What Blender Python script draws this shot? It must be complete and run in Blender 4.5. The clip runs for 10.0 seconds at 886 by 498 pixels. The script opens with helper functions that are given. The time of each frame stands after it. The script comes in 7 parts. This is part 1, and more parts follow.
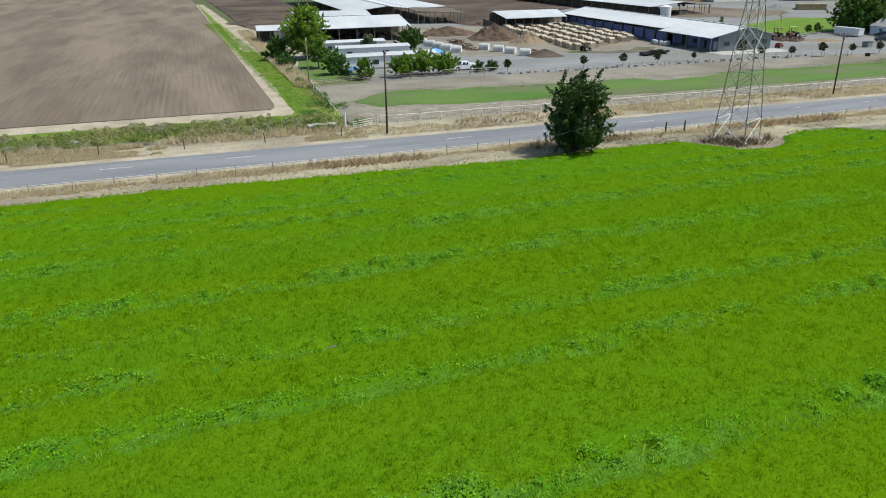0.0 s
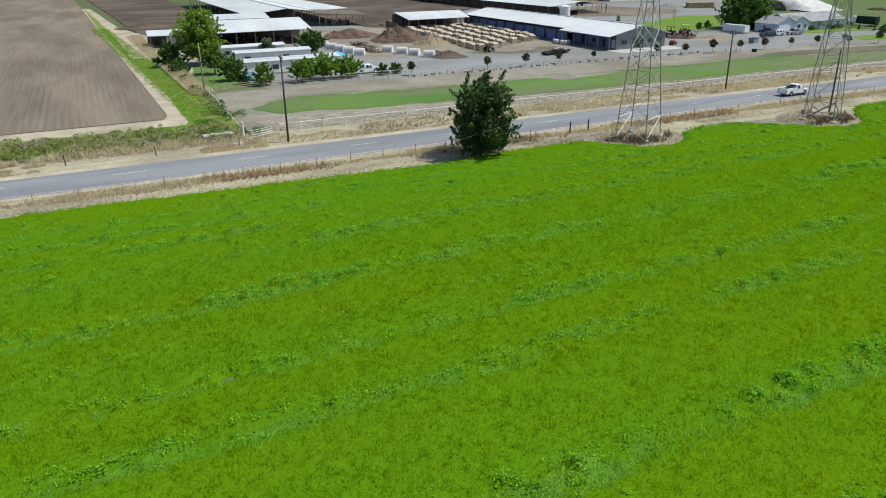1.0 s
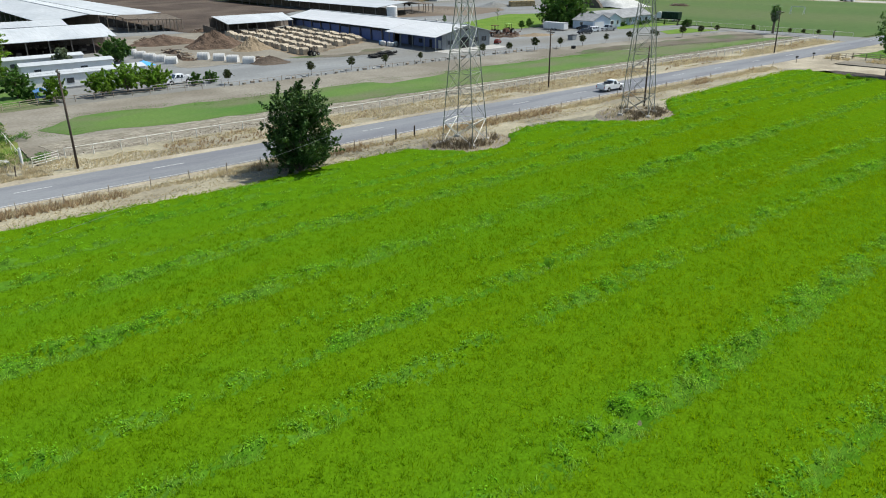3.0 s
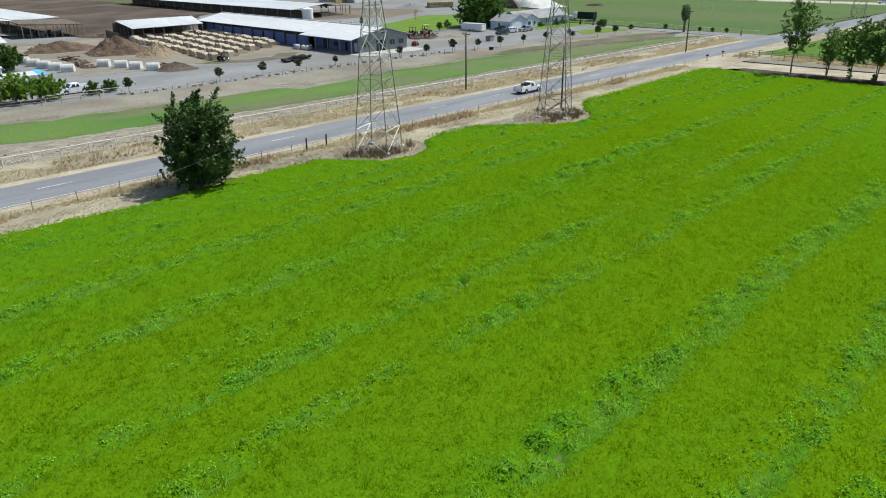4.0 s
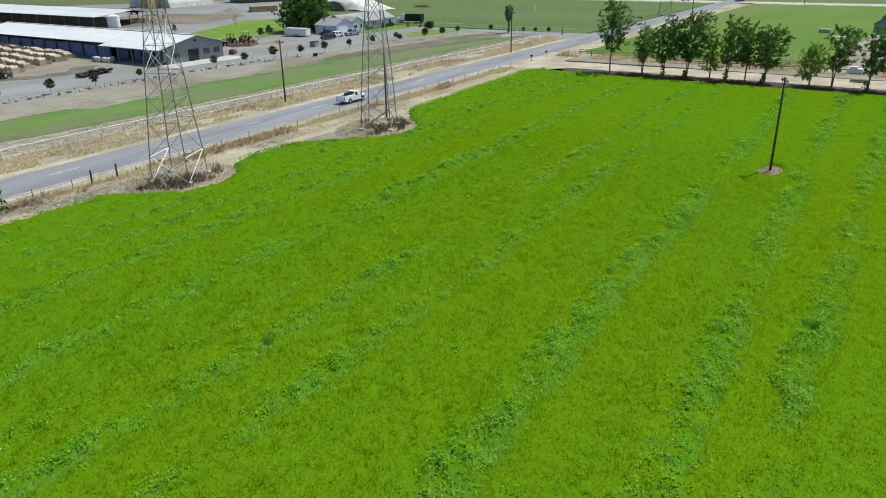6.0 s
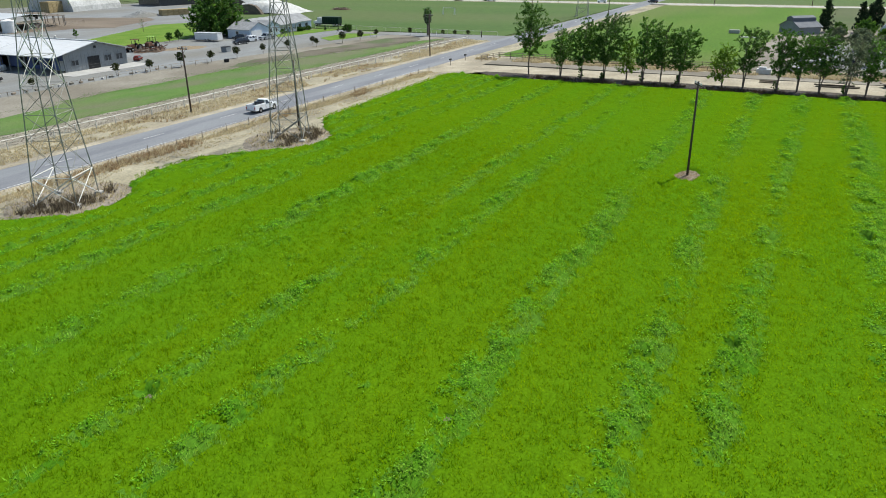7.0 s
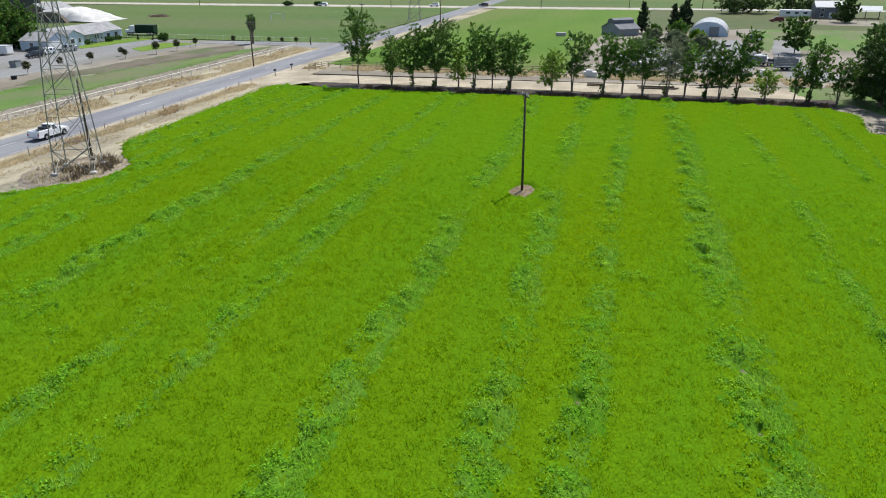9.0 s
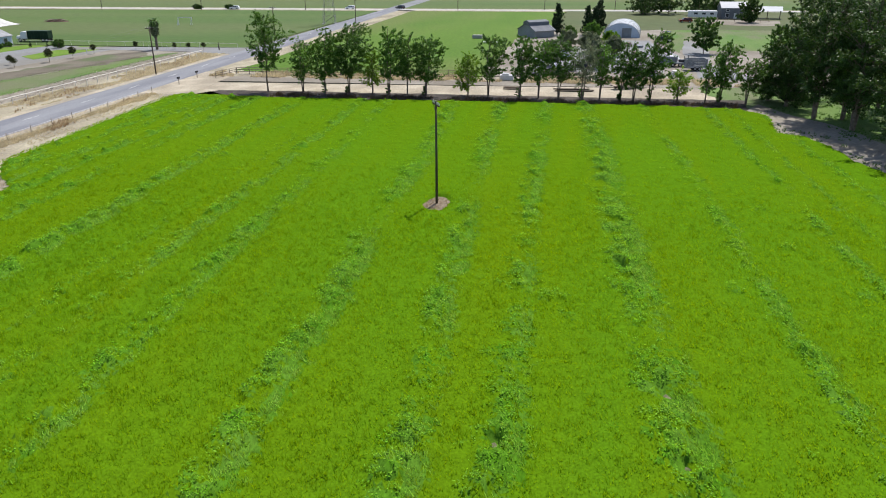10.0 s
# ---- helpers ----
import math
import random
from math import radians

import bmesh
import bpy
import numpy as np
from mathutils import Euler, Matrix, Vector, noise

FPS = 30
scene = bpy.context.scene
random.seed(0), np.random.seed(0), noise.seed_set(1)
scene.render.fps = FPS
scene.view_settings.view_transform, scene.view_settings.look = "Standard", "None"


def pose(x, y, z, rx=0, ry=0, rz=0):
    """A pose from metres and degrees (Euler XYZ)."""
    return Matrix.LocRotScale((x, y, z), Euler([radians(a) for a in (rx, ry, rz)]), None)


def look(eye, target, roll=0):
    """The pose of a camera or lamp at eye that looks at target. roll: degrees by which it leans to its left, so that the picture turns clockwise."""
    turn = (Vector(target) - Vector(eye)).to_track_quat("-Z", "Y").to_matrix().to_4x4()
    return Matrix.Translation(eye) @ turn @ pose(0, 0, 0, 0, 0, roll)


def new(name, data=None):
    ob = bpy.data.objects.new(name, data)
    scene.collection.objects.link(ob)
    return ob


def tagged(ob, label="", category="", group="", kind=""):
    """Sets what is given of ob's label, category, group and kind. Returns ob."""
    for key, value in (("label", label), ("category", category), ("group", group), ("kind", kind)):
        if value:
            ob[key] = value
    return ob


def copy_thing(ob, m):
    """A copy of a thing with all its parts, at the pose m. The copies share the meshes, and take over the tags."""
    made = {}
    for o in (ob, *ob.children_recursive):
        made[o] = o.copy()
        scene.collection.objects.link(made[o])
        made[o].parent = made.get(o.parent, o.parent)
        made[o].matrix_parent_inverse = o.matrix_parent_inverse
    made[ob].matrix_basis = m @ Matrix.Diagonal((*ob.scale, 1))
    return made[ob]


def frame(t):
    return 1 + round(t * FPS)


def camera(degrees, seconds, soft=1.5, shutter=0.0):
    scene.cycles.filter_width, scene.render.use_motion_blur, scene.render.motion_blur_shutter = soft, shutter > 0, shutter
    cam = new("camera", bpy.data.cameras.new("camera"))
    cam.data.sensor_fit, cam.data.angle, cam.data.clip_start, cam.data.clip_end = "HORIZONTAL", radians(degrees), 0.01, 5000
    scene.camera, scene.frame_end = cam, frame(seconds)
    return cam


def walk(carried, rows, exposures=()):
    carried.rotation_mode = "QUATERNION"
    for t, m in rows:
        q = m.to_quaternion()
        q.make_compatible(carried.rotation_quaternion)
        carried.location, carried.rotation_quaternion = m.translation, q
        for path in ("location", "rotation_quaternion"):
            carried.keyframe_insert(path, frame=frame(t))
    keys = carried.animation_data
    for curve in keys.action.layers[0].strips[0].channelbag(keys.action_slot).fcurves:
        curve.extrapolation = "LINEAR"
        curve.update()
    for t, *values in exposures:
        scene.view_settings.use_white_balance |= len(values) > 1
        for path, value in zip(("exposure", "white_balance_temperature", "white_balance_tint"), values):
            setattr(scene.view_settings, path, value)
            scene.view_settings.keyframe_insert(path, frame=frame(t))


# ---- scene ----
cam = camera(63.3, 10.0, soft=1.0)
PATH = [
    (0, (1.067, -0.258, 23.508), (9.785, 26.105, 12.153), -0.6),
    (0.5, (1.865, 0.863, 23.472), (12.291, 26.600, 12.117), -0.7),
    (1, (2.745, 1.943, 23.426), (14.708, 27.013, 12.071), -0.7),
    (1.5, (3.824, 2.915, 23.363), (17.195, 27.258, 12.008), -0.7),
    (2, (5.134, 3.872, 23.327), (19.858, 27.404, 11.942), -0.7),
    (2.5, (6.633, 4.778, 23.292), (22.602, 27.467, 11.892), -0.7),
    (4, (11.909, 7.392, 23.209), (31.179, 27.361, 11.794), -0.8),
    (4.5, (13.821, 8.200, 23.156), (34.167, 27.059, 11.741), -0.7),
    (5, (15.793, 8.925, 23.122), (37.137, 26.652, 11.707), -0.7),
    (5.5, (17.861, 9.574, 23.108), (40.137, 26.117, 11.693), -0.7),
    (5.7, (18.685, 9.800, 23.112), (41.309, 25.849, 11.682), -0.8),
    (7, (24.061, 10.718, 23.181), (48.635, 23.604, 11.751), -0.7),
    (7.5, (26.208, 10.950, 23.187), (51.448, 22.457, 11.772), -0.6),
    (8, (28.382, 11.059, 23.154), (54.214, 21.197, 11.739), -0.7),
    (8.5, (30.477, 11.152, 23.118), (56.823, 19.899, 11.748), -0.6),
    (9, (32.575, 11.105, 23.101), (59.346, 18.472, 11.746), -0.4),
    (9.5, (34.685, 10.872, 23.107), (61.817, 16.836, 11.782), -0.4),
    (10, (36.806, 10.568, 23.105), (64.230, 15.048, 11.795), -0.3),
]
walk(cam, [(t, look(eye, target, roll)) for t, eye, target, roll in PATH],
     exposures=((0.0, 0.68, 6500, 6), (2.5, 0.74, 6500, 6), (5.0, 0.80, 6500, 6), (7.5, 0.83, 6500, 6), (10.0, 0.92, 6500, 14)))

# ---- light ----
SUN_EL, SUN_AZ = 57.0, 106.0   # height, and turn from +y towards +x
world = bpy.data.worlds.new("sky")
scene.world = world
world.use_nodes = True
wn = world.node_tree
wn.nodes.clear()
sky = wn.nodes.new("ShaderNodeTexSky")
sky.sky_type, sky.sun_disc = "NISHITA", False
sky.sun_elevation, sky.sun_rotation = radians(SUN_EL), radians(SUN_AZ)
bgn = wn.nodes.new("ShaderNodeBackground")
bgn.inputs[1].default_value = 0.09
wo = wn.nodes.new("ShaderNodeOutputWorld")
wn.links.new(sky.outputs[0], bgn.inputs[0])
wn.links.new(bgn.outputs[0], wo.inputs[0])
sun_data = bpy.data.lights.new("sun", "SUN")
sun_data.energy, sun_data.angle, sun_data.color = 3.6, radians(0.53), (1.0, 0.965, 0.90)
sun = new("sun", sun_data)
to_sun = Vector((math.sin(radians(SUN_AZ)) * math.cos(radians(SUN_EL)), math.cos(radians(SUN_AZ)) * math.cos(radians(SUN_EL)), math.sin(radians(SUN_EL))))
sun.matrix_world = look(to_sun * 300, (0, 0, 0))


# ---- materials ----
def mk(name, c1, c2, s=0.3, fine=6.0, vary=0.35, rough=0.85, bump=0.0, metal=0.0, stretch=(1, 1, 1), rand=0.0, c3=None, s3=0.02, leaf=0.0, grain=(1, 1, 1), lo=0.35, hi=0.65, spec=0.06, glow=(1.25, 1.05, 0.6), isl=0.0):
    """Two colours mixed by a broad noise, a third by a broader one, and a fine grain over them; rand, isl: how much objects and loose pieces differ."""
    m = bpy.data.materials.new(name)
    m.use_nodes = True
    nt = m.node_tree
    p = nt.nodes["Principled BSDF"]
    p.inputs["Roughness"].default_value, p.inputs["Metallic"].default_value = rough, metal
    p.inputs["Specular IOR Level"].default_value = spec
    tc = nt.nodes.new("ShaderNodeTexCoord")
    mp = nt.nodes.new("ShaderNodeMapping")
    mp.inputs["Scale"].default_value = stretch
    nt.links.new(tc.outputs["Object"], mp.inputs[0])

    def nz(scale, detail=5.0):
        n = nt.nodes.new("ShaderNodeTexNoise")
        n.inputs["Scale"].default_value, n.inputs["Detail"].default_value = scale, detail
        nt.links.new(mp.outputs[0], n.inputs["Vector"])
        return n.outputs["Fac"]

    def rng(f, a, b, c, d):
        r = nt.nodes.new("ShaderNodeMapRange")
        for i, v in zip((1, 2, 3, 4), (a, b, c, d)):
            r.inputs[i].default_value = v
        nt.links.new(f, r.inputs[0])
        return r.outputs[0]

    def mix(f, a, b):
        x = nt.nodes.new("ShaderNodeMix")
        x.data_type = "RGBA"
        nt.links.new(f, x.inputs[0])
        for k, v in ((6, a), (7, b)):
            if isinstance(v, tuple):
                x.inputs[k].default_value = (*v, 1)
            else:
                nt.links.new(v, x.inputs[k])
        return x.outputs[2]

    col = mix(rng(nz(s), lo, hi, 0, 1), c1, c2)
    if c3:
        col = mix(rng(nz(s3, 3), 0.45, 0.62, 0, 1), col, c3)
    fm = nt.nodes.new("ShaderNodeMapping")
    fm.inputs["Scale"].default_value = grain if stretch == (1, 1, 1) or grain != (1, 1, 1) else stretch
    nt.links.new(tc.outputs["Object"], fm.inputs[0])
    fnn = nt.nodes.new("ShaderNodeTexNoise")
    fnn.inputs["Scale"].default_value, fnn.inputs["Detail"].default_value = fine, 4
    nt.links.new(fm.outputs[0], fnn.inputs["Vector"])
    fn = fnn.outputs["Fac"]
    k = rng(fn, 0.25, 0.75, 1 - vary, 1 + vary)
    if rand:
        oi = nt.nodes.new("ShaderNodeObjectInfo")
        kk = nt.nodes.new("ShaderNodeMath")
        kk.operation = "MULTIPLY"
        nt.links.new(k, kk.inputs[0])
        nt.links.new(rng(oi.outputs["Random"], 0, 1, 1 - rand, 1 + rand), kk.inputs[1])
        k = kk.outputs[0]
    if isl:
        ge = nt.nodes.new("ShaderNodeNewGeometry")
        ki = nt.nodes.new("ShaderNodeMath")
        ki.operation = "MULTIPLY"
        nt.links.new(k, ki.inputs[0])
        nt.links.new(rng(ge.outputs["Random Per Island"], 0, 1, 1 - isl, 1 + isl), ki.inputs[1])
        k = ki.outputs[0]
    vs = nt.nodes.new("ShaderNodeVectorMath")
    vs.operation = "SCALE"
    nt.links.new(col, vs.inputs[0])
    nt.links.new(k, vs.inputs["Scale"])
    nt.links.new(vs.outputs[0], p.inputs["Base Color"])
    if bump:
        b = nt.nodes.new("ShaderNodeBump")
        b.inputs["Strength"].default_value, b.inputs["Distance"].default_value = 1.0, bump
        nt.links.new(fn, b.inputs["Height"])
        nt.links.new(b.outputs[0], p.inputs["Normal"])
    if leaf:
        tr = nt.nodes.new("ShaderNodeBsdfTranslucent")
        vt = nt.nodes.new("ShaderNodeVectorMath")
        vt.operation = "MULTIPLY"
        vt.inputs[1].default_value = glow   # light that comes through a leaf is yellower
        nt.links.new(vs.outputs[0], vt.inputs[0])
        nt.links.new(vt.outputs[0], tr.inputs[0])
        ms = nt.nodes.new("ShaderNodeMixShader")
        ms.inputs[0].default_value = leaf
        nt.links.new(p.outputs[0], ms.inputs[1])
        nt.links.new(tr.outputs[0], ms.inputs[2])
        nt.links.new(ms.outputs[0], nt.nodes["Material Output"].inputs[0])
    return m


# lower leaves; darker than the blades, with the shade between leaves painted in
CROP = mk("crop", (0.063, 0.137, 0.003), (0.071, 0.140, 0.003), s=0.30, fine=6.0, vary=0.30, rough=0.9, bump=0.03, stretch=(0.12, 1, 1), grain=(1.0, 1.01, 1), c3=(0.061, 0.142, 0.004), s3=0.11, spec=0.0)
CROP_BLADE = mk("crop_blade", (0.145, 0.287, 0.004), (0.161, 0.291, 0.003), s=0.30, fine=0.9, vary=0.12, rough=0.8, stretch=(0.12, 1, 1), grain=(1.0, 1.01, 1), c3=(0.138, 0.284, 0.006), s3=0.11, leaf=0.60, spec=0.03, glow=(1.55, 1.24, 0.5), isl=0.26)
WEED = mk("row_grass", (0.185, 0.380, 0.026), (0.232, 0.405, 0.060), s=0.5, fine=2.0, vary=0.12, rough=0.85, leaf=0.5, spec=0.0, glow=(1.4, 1.15, 0.6), isl=0.42)
BEDSOIL = mk("bed_soil", (0.085, 0.092, 0.048), (0.135, 0.132, 0.078), s=1.5, fine=9, vary=0.4, bump=0.05)
SOIL = mk("field_soil", (0.110, 0.088, 0.060), (0.190, 0.155, 0.112), s=1.6, fine=5, vary=0.5, bump=0.05)
DRYVERGE = mk("dry_verge", (0.240, 0.216, 0.150), (0.320, 0.293, 0.212), s=0.35, fine=4, vary=0.3, bump=0.06, stretch=(0.4, 1, 1), c3=(0.197, 0.176, 0.129), s3=0.15)
DIRT = mk("pale_dirt", (0.275, 0.242, 0.180), (0.355, 0.318, 0.243), s=0.3, fine=3, vary=0.25, bump=0.04, c3=(0.235, 0.207, 0.155), s3=0.12)
GRAVEL = mk("yard_gravel", (0.158, 0.164, 0.164), (0.204, 0.212, 0.212), s=0.12, fine=3, vary=0.15, bump=0.02, stretch=(0.5, 1, 1), c3=(0.160, 0.156, 0.140), s3=0.04)
TANYARD = mk("tan_yard", (0.176, 0.160, 0.130), (0.226, 0.210, 0.174), s=0.15, fine=2, vary=0.2, bump=0.03, c3=(0.155, 0.139, 0.111), s3=0.05)
ASPHALT = mk("worn_asphalt", (0.165, 0.174, 0.185), (0.195, 0.203, 0.214), s=0.2, fine=14, vary=0.15, rough=0.9, bump=0.006, stretch=(0.12, 1, 1), c3=(0.145, 0.15, 0.165), s3=0.3)
PAINT_LINE = mk("line_paint", (0.55, 0.55, 0.53), (0.42, 0.42, 0.41), s=2, fine=10, vary=0.25, rough=0.8)
RUBBLE = mk("clod_bank", (0.160, 0.146, 0.113), (0.263, 0.241, 0.196), s=0.9, fine=3, vary=0.4, bump=0.15, stretch=(0.5, 1, 1))
STRIPGRASS = mk("pasture_grass", (0.064, 0.132, 0.028), (0.094, 0.152, 0.040), s=0.12, fine=5, vary=0.25, bump=0.04, stretch=(0.5, 1, 1), c3=(0.114, 0.126, 0.066), s3=0.08)
LAWN = mk("lawn", (0.075, 0.15, 0.015), (0.12, 0.18, 0.03), s=0.15, fine=4, vary=0.3, bump=0.03)
FARGREEN = mk("far_field_grass", (0.055, 0.098, 0.026), (0.072, 0.112, 0.032), s=0.03, fine=1.5, vary=0.2, stretch=(1, 0.2, 1), c3=(0.085, 0.108, 0.042), s3=0.012)
FARDRY = mk("far_field_dry", (0.064, 0.086, 0.034), (0.088, 0.096, 0.046), s=0.02, fine=1.0, vary=0.2, stretch=(1, 0.2, 1))
PLOW = mk("ploughed_soil", (0.116, 0.092, 0.070), (0.152, 0.125, 0.097), s=0.10, fine=1.1, vary=0.16, bump=0.03, stretch=(1.0, 0.22, 1), grain=(1.9, 0.06, 1), c3=(0.176, 0.146, 0.112), s3=0.05)
MUCK = mk("corral_muck", (0.052, 0.039, 0.031), (0.080, 0.062, 0.049), s=0.06, fine=2, vary=0.3, bump=0.05, c3=(0.102, 0.081, 0.063), s3=0.03)
MANURE = mk("manure", (0.065, 0.046, 0.034), (0.125, 0.088, 0.064), s=0.35, fine=2.5, vary=0.45, bump=0.15)
STRAWPILE = mk("straw_pile", (0.175, 0.135, 0.088), (0.24, 0.19, 0.13), s=0.8, fine=5, vary=0.3, bump=0.06)
DITCHGREEN = mk("ditch_grass", (0.075, 0.15, 0.015), (0.12, 0.175, 0.025), s=0.4, fine=3, vary=0.35, bump=0.08, c3=(0.15, 0.165, 0.05), s3=0.12)
ROOFMETAL = mk("galvanised_roof", (0.365, 0.385, 0.40), (0.435, 0.455, 0.465), s=0.15, fine=1.2, vary=0.08, rough=0.55, stretch=(1, 0.2, 1), rand=0.05)
ROOFWHITE = mk("white_metal_roof", (0.44, 0.455, 0.465), (0.51, 0.52, 0.53), s=0.15, fine=1.2, vary=0.06, rough=0.5, stretch=(1, 0.2, 1))
ROOFSLATE = mk("slate_roof", (0.115, 0.125, 0.140), (0.150, 0.160, 0.175), s=0.4, fine=3, vary=0.15, rough=0.7)
# blue siding; the indigo shade of the west side is put into it
WALLBLUE_SHADE = mk("blue_siding_with_shade", (0.100, 0.130, 0.265), (0.130, 0.160, 0.305), s=0.5, fine=3, vary=0.12, rough=0.6)
PADSOIL = mk("tower_pad_soil", (0.165, 0.142, 0.108), (0.235, 0.206, 0.164), s=0.5, fine=4, vary=0.35, bump=0.06)
WALLGREY = mk("grey_steel_siding", (0.19, 0.205, 0.215), (0.225, 0.242, 0.255), s=0.5, fine=3, vary=0.1, rough=0.6)
WALLDARK = mk("shaded_timber", (0.10, 0.085, 0.07), (0.15, 0.125, 0.10), s=0.6, fine=4, vary=0.3, rough=0.85)
STEELPOST = mk("old_steel", (0.17, 0.15, 0.13), (0.24, 0.21, 0.18), s=1, fine=5, vary=0.2, rough=0.6)
GALV = mk("galvanised_lattice", (0.17, 0.175, 0.155), (0.29, 0.29, 0.26), s=0.6, fine=3, vary=0.15, rough=0.5, metal=0.2)
WHITEPAINT = mk("white_paint", (0.60, 0.60, 0.59), (0.66, 0.66, 0.655), s=0.7, fine=4, vary=0.08, rough=0.45)
HUTCHWHITE = mk("hutch_plastic", (0.44, 0.44, 0.425), (0.54, 0.535, 0.52), s=0.9, fine=4, vary=0.1, rough=0.5, rand=0.06)
PIPEWHITE = mk("pipe_white", (0.50, 0.48, 0.43), (0.62, 0.60, 0.55), s=1, fine=4, vary=0.15, rough=0.6)
WOODPOLE = mk("creosoted_pole", (0.065, 0.05, 0.042), (0.105, 0.085, 0.07), s=1, fine=6, vary=0.3, rough=0.9, stretch=(1, 1, 0.1))
FENCEWOOD = mk("weathered_wood", (0.22, 0.18, 0.14), (0.32, 0.27, 0.21), s=1, fine=6, vary=0.3, rough=0.9, rand=0.15)
PENWOOD = mk("pen_plywood", (0.33, 0.27, 0.195), (0.44, 0.37, 0.28), s=1.2, fine=5, vary=0.2, rough=0.85, rand=0.22)
BARK = mk("bark", (0.12, 0.095, 0.075), (0.20, 0.165, 0.13), s=2, fine=7, vary=0.3, rough=0.95, bump=0.03)
LEAF_DARK = mk("leaf_dark", (0.050, 0.124, 0.022), (0.082, 0.166, 0.034), s=0.5, fine=2, vary=0.2, rough=0.55, leaf=0.42, spec=0.22, isl=0.45, glow=(1.15, 1.1, 0.6))
LEAF_MID = mk("leaf_mid", (0.060, 0.150, 0.024), (0.100, 0.206, 0.038), s=0.4, fine=2, vary=0.2, rough=0.55, leaf=0.45, rand=0.15, spec=0.22, isl=0.5, glow=(1.15, 1.1, 0.6))
LEAF_BRIGHT = mk("leaf_bright", (0.118, 0.235, 0.026), (0.166, 0.282, 0.040), s=0.4, fine=2, vary=0.2, rough=0.6, leaf=0.5, rand=0.12, spec=0.15, isl=0.4, glow=(1.15, 1.1, 0.6))
LEAF_LIME = mk("leaf_lime", (0.170, 0.300, 0.040), (0.225, 0.350, 0.060), s=0.4, fine=2, vary=0.2, rough=0.6, leaf=0.5, spec=0.12, isl=0.4, glow=(1.15, 1.1, 0.6))
LEAF_GREY = mk("leaf_grey", (0.13, 0.175, 0.105), (0.19, 0.235, 0.15), s=0.4, fine=2, vary=0.2, rough=0.6, leaf=0.45, glow=(1.1, 1.0, 0.8), isl=0.4)
LEAF_PINE = mk("leaf_pine", (0.022, 0.04, 0.018), (0.035, 0.06, 0.025), s=0.5, fine=2, vary=0.2, rough=0.7, isl=0.4)
DRYGRASS = mk("dry_grass", (0.48, 0.41, 0.275), (0.59, 0.52, 0.37), s=0.8, fine=2, vary=0.2, rough=0.8, leaf=0.45, glow=(1.05, 1.0, 0.85), isl=0.25)
RUSTWEED = mk("rust_weed", (0.30, 0.225, 0.14), (0.39, 0.30, 0.195), s=0.8, fine=2, vary=0.2, rough=0.8, leaf=0.45, glow=(1.1, 1.0, 0.85), isl=0.35)
GREENWEED = mk("ditch_weed", (0.150, 0.215, 0.048), (0.230, 0.250, 0.095), s=0.22, fine=2, vary=0.25, rough=0.8, leaf=0.35, spec=0.02, glow=(1.1, 1.05, 0.8), isl=0.25, c3=(0.245, 0.245, 0.115), s3=0.12)
LEAF_DITCH = mk("ditch_leaf", (0.082, 0.150, 0.028), (0.124, 0.190, 0.044), s=0.5, fine=2, vary=0.2, rough=0.7, leaf=0.4, spec=0.05, isl=0.35, glow=(1.15, 1.1, 0.6))
MUDMIX = mk("trodden_mud", (0.092, 0.080, 0.060), (0.140, 0.124, 0.096), s=0.12, fine=3, vary=0.25, bump=0.04, c3=(0.080, 0.104, 0.048), s3=0.07)
PALEWEED = mk("pale_weed", (0.24, 0.235, 0.18), (0.32, 0.315, 0.25), s=0.4, fine=2, vary=0.2, rough=0.7, leaf=0.2, glow=(1, 1, 1), isl=0.4)
CARWHITE = mk("car_white", (0.72, 0.73, 0.74), (0.76, 0.77, 0.78), s=1, fine=4, vary=0.04, rough=0.25, spec=0.5)
CARDARK = mk("car_dark", (0.02, 0.024, 0.032), (0.028, 0.032, 0.04), s=1, fine=4, vary=0.1, rough=0.25, spec=0.5)
CARSILVER = mk("car_silver", (0.32, 0.34, 0.36), (0.36, 0.38, 0.40), s=1, fine=4, vary=0.05, rough=0.3, metal=0.4)
CARRED = mk("machine_red", (0.15, 0.03, 0.025), (0.19, 0.045, 0.035), s=1, fine=4, vary=0.15, rough=0.45)
RUSTRED = mk("rusty_red", (0.095, 0.05, 0.036), (0.15, 0.085, 0.062), s=0.8, fine=4, vary=0.35, rough=0.8)
CARGLASS = mk("car_glass", (0.015, 0.018, 0.022), (0.02, 0.024, 0.03), s=1, fine=2, vary=0.1, rough=0.06, spec=0.7)
TYRE = mk("tyre_rubber", (0.018, 0.018, 0.018), (0.03, 0.03, 0.03), s=2, fine=8, vary=0.3, rough=0.85)
RIM = mk("wheel_rim", (0.45, 0.45, 0.46), (0.52, 0.52, 0.53), s=2, fine=6, vary=0.1, rough=0.35, metal=0.8)
BLACKPLASTIC = mk("black_plastic", (0.025, 0.025, 0.026), (0.04, 0.04, 0.04), s=2, fine=6, vary=0.2, rough=0.6)
LAMPRED = mk("tail_lamp", (0.35, 0.02, 0.015), (0.4, 0.03, 0.02), s=2, fine=4, vary=0.1, rough=0.2)
LAMPCLEAR = mk("head_lamp", (0.6, 0.6, 0.58), (0.7, 0.7, 0.68), s=2, fine=4, vary=0.1, rough=0.15)
GREENBOX = mk("dark_green_steel", (0.012, 0.03, 0.018), (0.02, 0.042, 0.026), s=0.6, fine=4, vary=0.15, rough=0.5)
